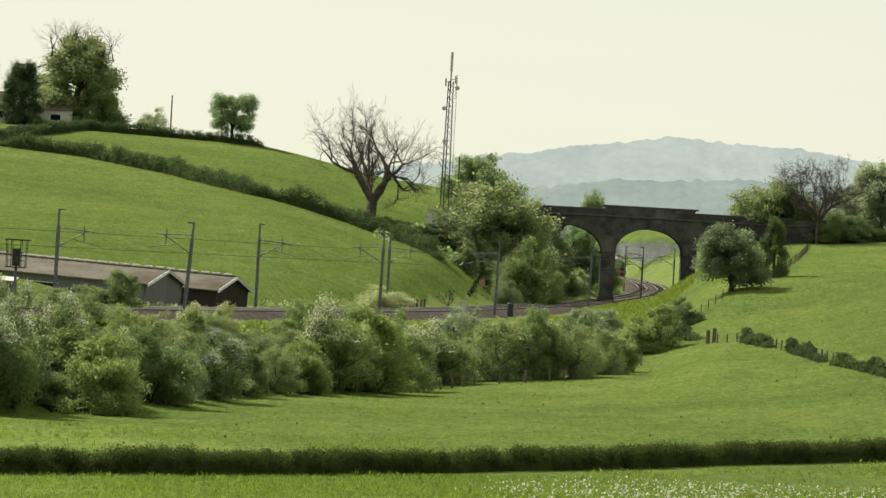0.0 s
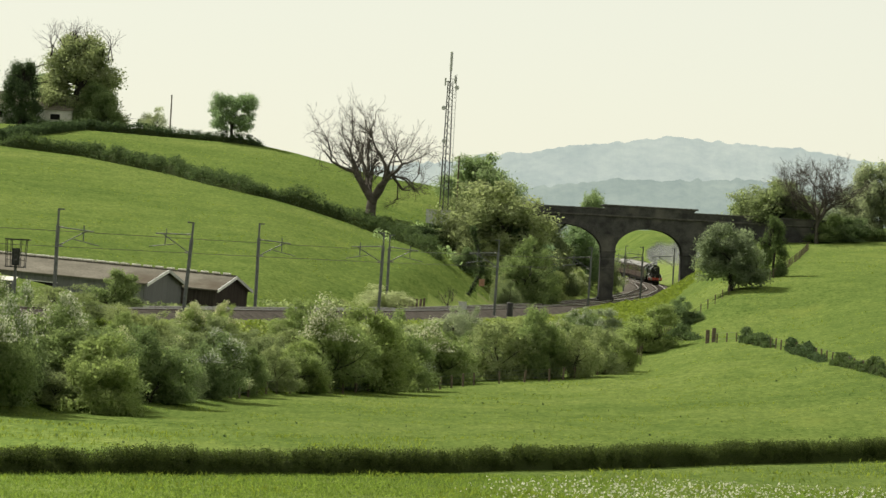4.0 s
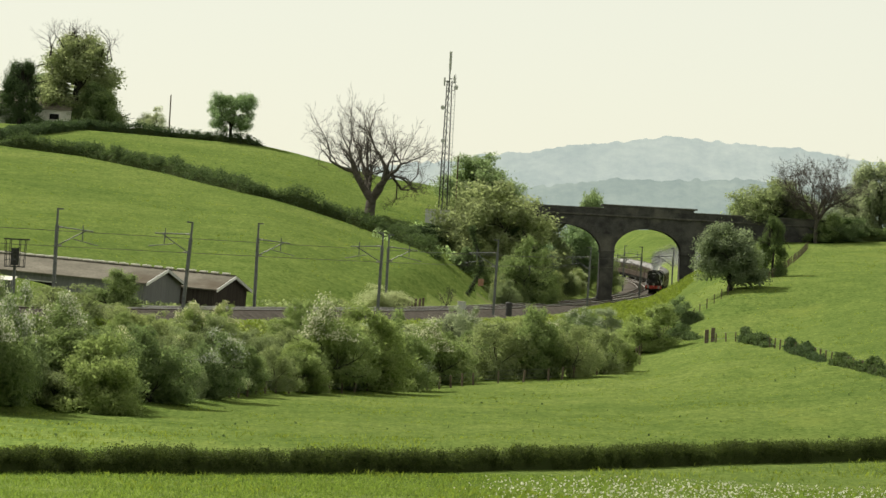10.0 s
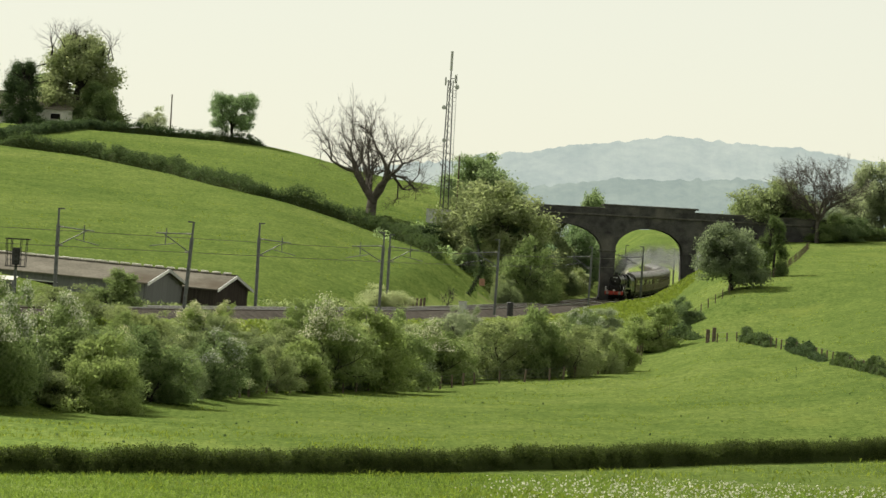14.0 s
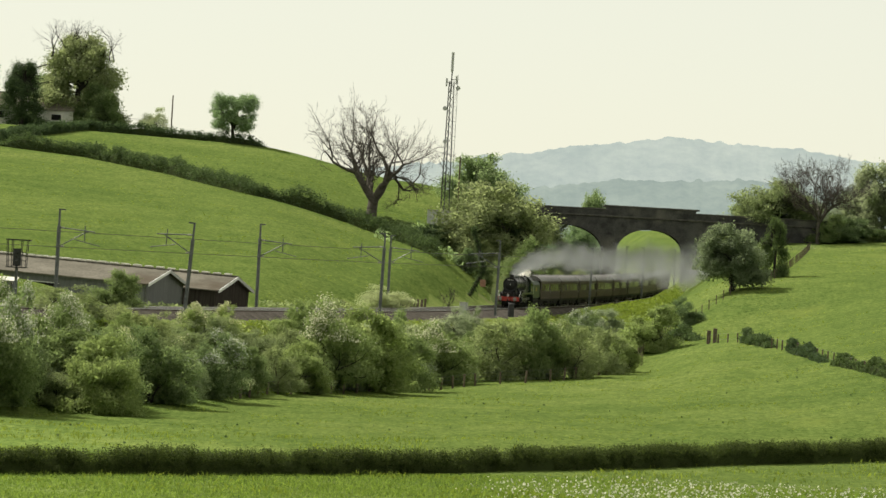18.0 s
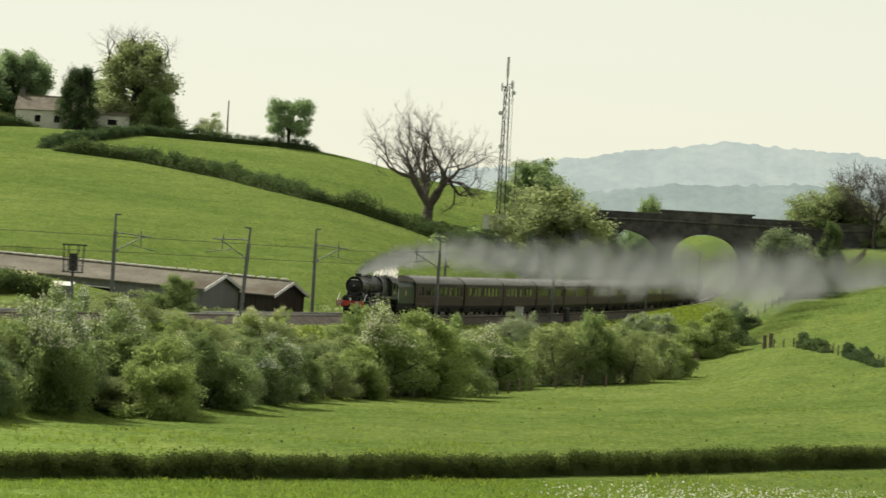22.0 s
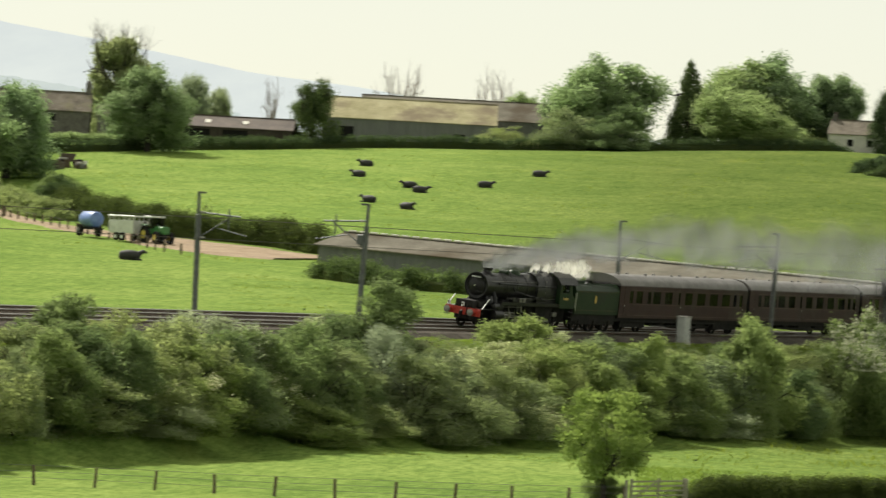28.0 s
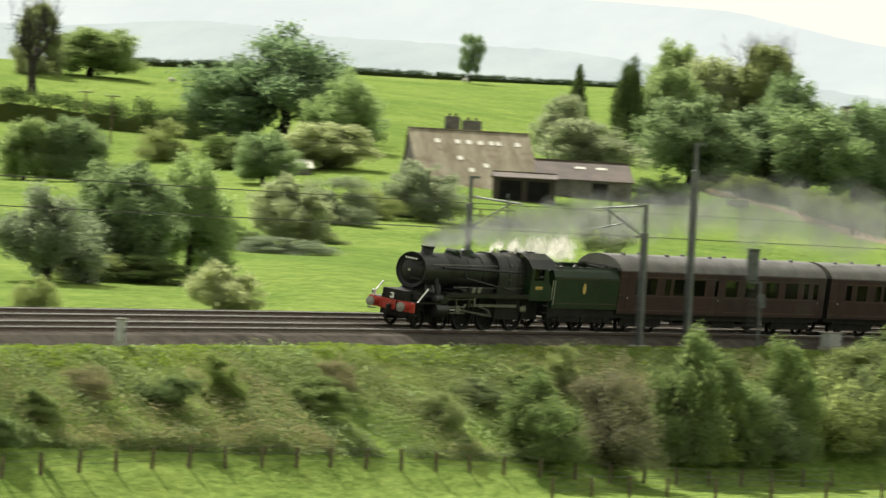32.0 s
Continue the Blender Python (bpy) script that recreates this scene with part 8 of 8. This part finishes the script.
# ---- smoke and steam ----
def vapour(name, tone, strength, grain, torn):
    """Soft billows: each is thickest at its heart and is torn at its rim by a noise of its own."""
    m, nt, b = material(name, 1.0)
    nt.nodes.remove(b)
    d, t, clear = (nt.nodes.new(k) for k in ("ShaderNodeBsdfDiffuse", "ShaderNodeBsdfTranslucent", "ShaderNodeBsdfTransparent"))
    d.inputs[0].default_value = t.inputs[0].default_value = (*tone, 1)
    uv, oi, shift = nt.nodes.new("ShaderNodeTexCoord"), nt.nodes.new("ShaderNodeObjectInfo"), nt.nodes.new("ShaderNodeMath")
    shift.operation = "MULTIPLY"
    shift.inputs[1].default_value = 40.0
    nt.links.new(oi.outputs["Random"], shift.inputs[0])
    n = nt.nodes.new("ShaderNodeTexNoise")
    n.noise_dimensions = "4D"
    n.inputs["Scale"].default_value, n.inputs["Detail"].default_value, n.inputs["Roughness"].default_value = grain, 5.0, 0.55
    nt.links.new(uv.outputs["UV"], n.inputs["Vector"])
    nt.links.new(shift.outputs[0], n.inputs["W"])
    from_heart = nt.nodes.new("ShaderNodeVectorMath")
    from_heart.operation = "DISTANCE"
    from_heart.inputs[1].default_value = (0.5, 0.5, 0)
    nt.links.new(uv.outputs["UV"], from_heart.inputs[0])
    far, wisp, soft, thin = (nt.nodes.new(k) for k in ("ShaderNodeMath", "ShaderNodeMath", "ShaderNodeMapRange", "ShaderNodeMath"))
    far.operation, wisp.operation, thin.operation = "MULTIPLY_ADD", "MULTIPLY_ADD", "MULTIPLY"
    nt.links.new(from_heart.outputs["Value"], far.inputs[0])
    far.inputs[1].default_value, far.inputs[2].default_value = -2.0, 1.0 - 0.5 * torn
    nt.links.new(n.outputs["Fac"], wisp.inputs[0])
    wisp.inputs[1].default_value = torn
    nt.links.new(far.outputs[0], wisp.inputs[2])
    rim = nt.nodes.new("ShaderNodeMapRange")
    rim.interpolation_type = soft.interpolation_type = "SMOOTHSTEP"
    for k, v in zip((1, 2, 3, 4), (0.06, 0.75, 0.0, strength)):
        soft.inputs[k].default_value = v
    for k, v in zip((1, 2, 3, 4), (0.36, 0.49, 1.0, 0.0)):
        rim.inputs[k].default_value = v
    nt.links.new(from_heart.outputs["Value"], rim.inputs[0])
    nt.links.new(wisp.outputs[0], soft.inputs[0])
    nt.links.new(soft.outputs[0], thin.inputs[0])
    nt.links.new(rim.outputs[0], thin.inputs[1])
    mx, out = nt.nodes.new("ShaderNodeMixShader"), nt.nodes.new("ShaderNodeMixShader")
    mx.inputs[0].default_value = 0.5
    nt.links.new(thin.outputs[0], out.inputs[0])
    nt.links.new(d.outputs[0], mx.inputs[1])
    nt.links.new(t.outputs[0], mx.inputs[2])
    nt.links.new(clear.outputs[0], out.inputs[1])
    nt.links.new(mx.outputs[0], out.inputs[2])
    nt.links.new(out.outputs[0], nt.nodes["Material Output"].inputs["Surface"])
    return m


# fresh smoke is thicker than what has spread out
SMOKE_AGES = (0.25, 0.8, 2.0, 3.5, 7.0, 10.0)
SMOKES = [vapour("coal_smoke", (0.28, 0.292, 0.292), k, 3.2, 1.1) for k in (0.5, 0.46, 0.44, 0.5, 0.52, 0.42)]
STEAM = vapour("white_steam", (0.88, 0.86, 0.8), 0.58, 4.0, 1.2)


def billow(r, mat, rng, length=1.0):
    """One billow of vapour: a bulging, uneven bowl of a surface, with the bulge to -y."""
    k = 10
    v, f, uvs = [], [], []
    a, b = rng.random() * 6, rng.random() * 6
    for i in range(k + 1):
        for j in range(k + 1):
            x, z = 2 * i / k - 1, 2 * j / k - 1
            q = min(1.0, x * x + z * z)
            v.append((x * r * length, -r * (0.5 * (1 - q) + 0.16 * math.sin(3.1 * x + a) * math.cos(2.7 * z + b)), z * r))
            uvs.append((i / k, j / k))
    for i in range(k):
        for j in range(k):
            c = i * (k + 1) + j
            f.append((c, c + k + 1, c + k + 2, c + 1))
    me = mesh_from("billow", v, f, mat, True)
    layer = me.uv_layers.new(name="veil")
    for loop in me.loops:
        layer.data[loop.index].uv = uvs[loop.vertex_index]
    return me


def smoke_width(age):
    return 0.42 + 1.05 * age ** 0.78


PUFFS, _age, _rng = [], 0.02, random.Random(21)
while _age < 9.9:
    _r = smoke_width(_age)
    _k = sum(_age > a for a in SMOKE_AGES[:-1])
    _ob = solid("smoke_puff", billow(_r * _rng.uniform(1.0, 1.35), SMOKES[_k], _rng, 1.25), None, "thin grey coal smoke trailing behind the locomotive", "smoke", "smoke of the locomotive", "stuff")
    _turn = pose(0, 0, 0, _rng.uniform(-12, 12), _rng.uniform(-180, 180), 0)
    PUFFS.append((_ob, _age, pose(0, 0, 0, 0, 0, 12 + _rng.uniform(-22, 22)) @ _turn, Vector((0, _rng.uniform(-0.3, 0.3) * _r, _rng.uniform(-0.3, 0.3) * _r))))
    _age += 1.0 * _r / 25.0
STEAMS = []
for _i in range(18):
    _d = 0.1 + 0.4 * _i
    _r = 0.22 + 0.065 * _d
    _ob = solid("steam_puff", billow(_r * _rng.uniform(1.0, 1.4), STEAM, _rng, 1.3), None, "white steam blowing from the safety valves", "steam", "steam over the cab", "stuff")
    STEAMS.append((_ob, pose(-8.6 - _d, _rng.uniform(-0.25, 0.25), 3.85 + 0.3 * (1 - math.exp(-_d / 0.6)) + _rng.uniform(-0.1, 0.1) - 0.02 * _d) @ pose(0, 0, 0, 0, 0, 180 - 32 + _rng.uniform(-20, 20)) @ pose(0, 0, 0, 0, _rng.uniform(-180, 180), 0)))


def smoke_point(t, age):
    """Where smoke of this age hangs: it was at the chimney then, and has risen and drifted since."""
    lift = 3.95 + 2.7 * (1 - math.exp(-age / 0.75)) - 0.5 * max(0.0, age - 1.6) + 0.25 * math.sin(age * 2.1)
    wind = max(0.0, age - 0.8)  # a light breeze carries it off to the east
    return rail_at(engine_s(t - age) + 2.95, 0.0, max(lift, 2.4)) + Vector((6.2, -6.5, 0)) * wind


def motions():
    """All that moves: the train and its smoke."""
    walk(engine, [(t, vehicle_pose(engine_s(t), 2.5, 10.5)) for t in TICKS])
    walk(tender_car, [(t, vehicle_pose(engine_s(t) + 12.55, 1.2, 5.4)) for t in TICKS])
    for i, c in enumerate(COACHES):
        walk(c, [(t, vehicle_pose(engine_s(t) + 18.7 + 20.35 * i, 2.7, 17.0)) for t in TICKS])
    # the coupled wheels turn with the run of the train; a row for each thirtieth of a second
    turns = [(i / 30, -math.degrees((engine_s(0) - engine_s(i / 30)) / 0.915)) for i in range(961)]
    for w, x, y, rz in DRIVERS:
        walk(w, [(t, pose(x, y, 0.915, 0, -a, 0) @ pose(0, 0, 0, 0, 0, rz)) for t, a in turns])
    for rod, side in RODS:
        walk(rod, [(t, pose(-0.33 * math.sin(radians(a)) if side < 0 else -0.33 * math.cos(radians(a)), side * 0.98, 0.915 + (0.33 * math.cos(radians(a)) if side < 0 else -0.33 * math.sin(radians(a))))) for t, a in turns])
    for ob, age, turn, off in PUFFS:
        walk(ob, [(t, Matrix.Translation(smoke_point(t, age) + off) @ turn) for t in TICKS])
    for ob, m in STEAMS:
        walk(ob, [(t, vehicle_pose(engine_s(t), 2.5, 10.5) @ m) for t in TICKS])


motions()
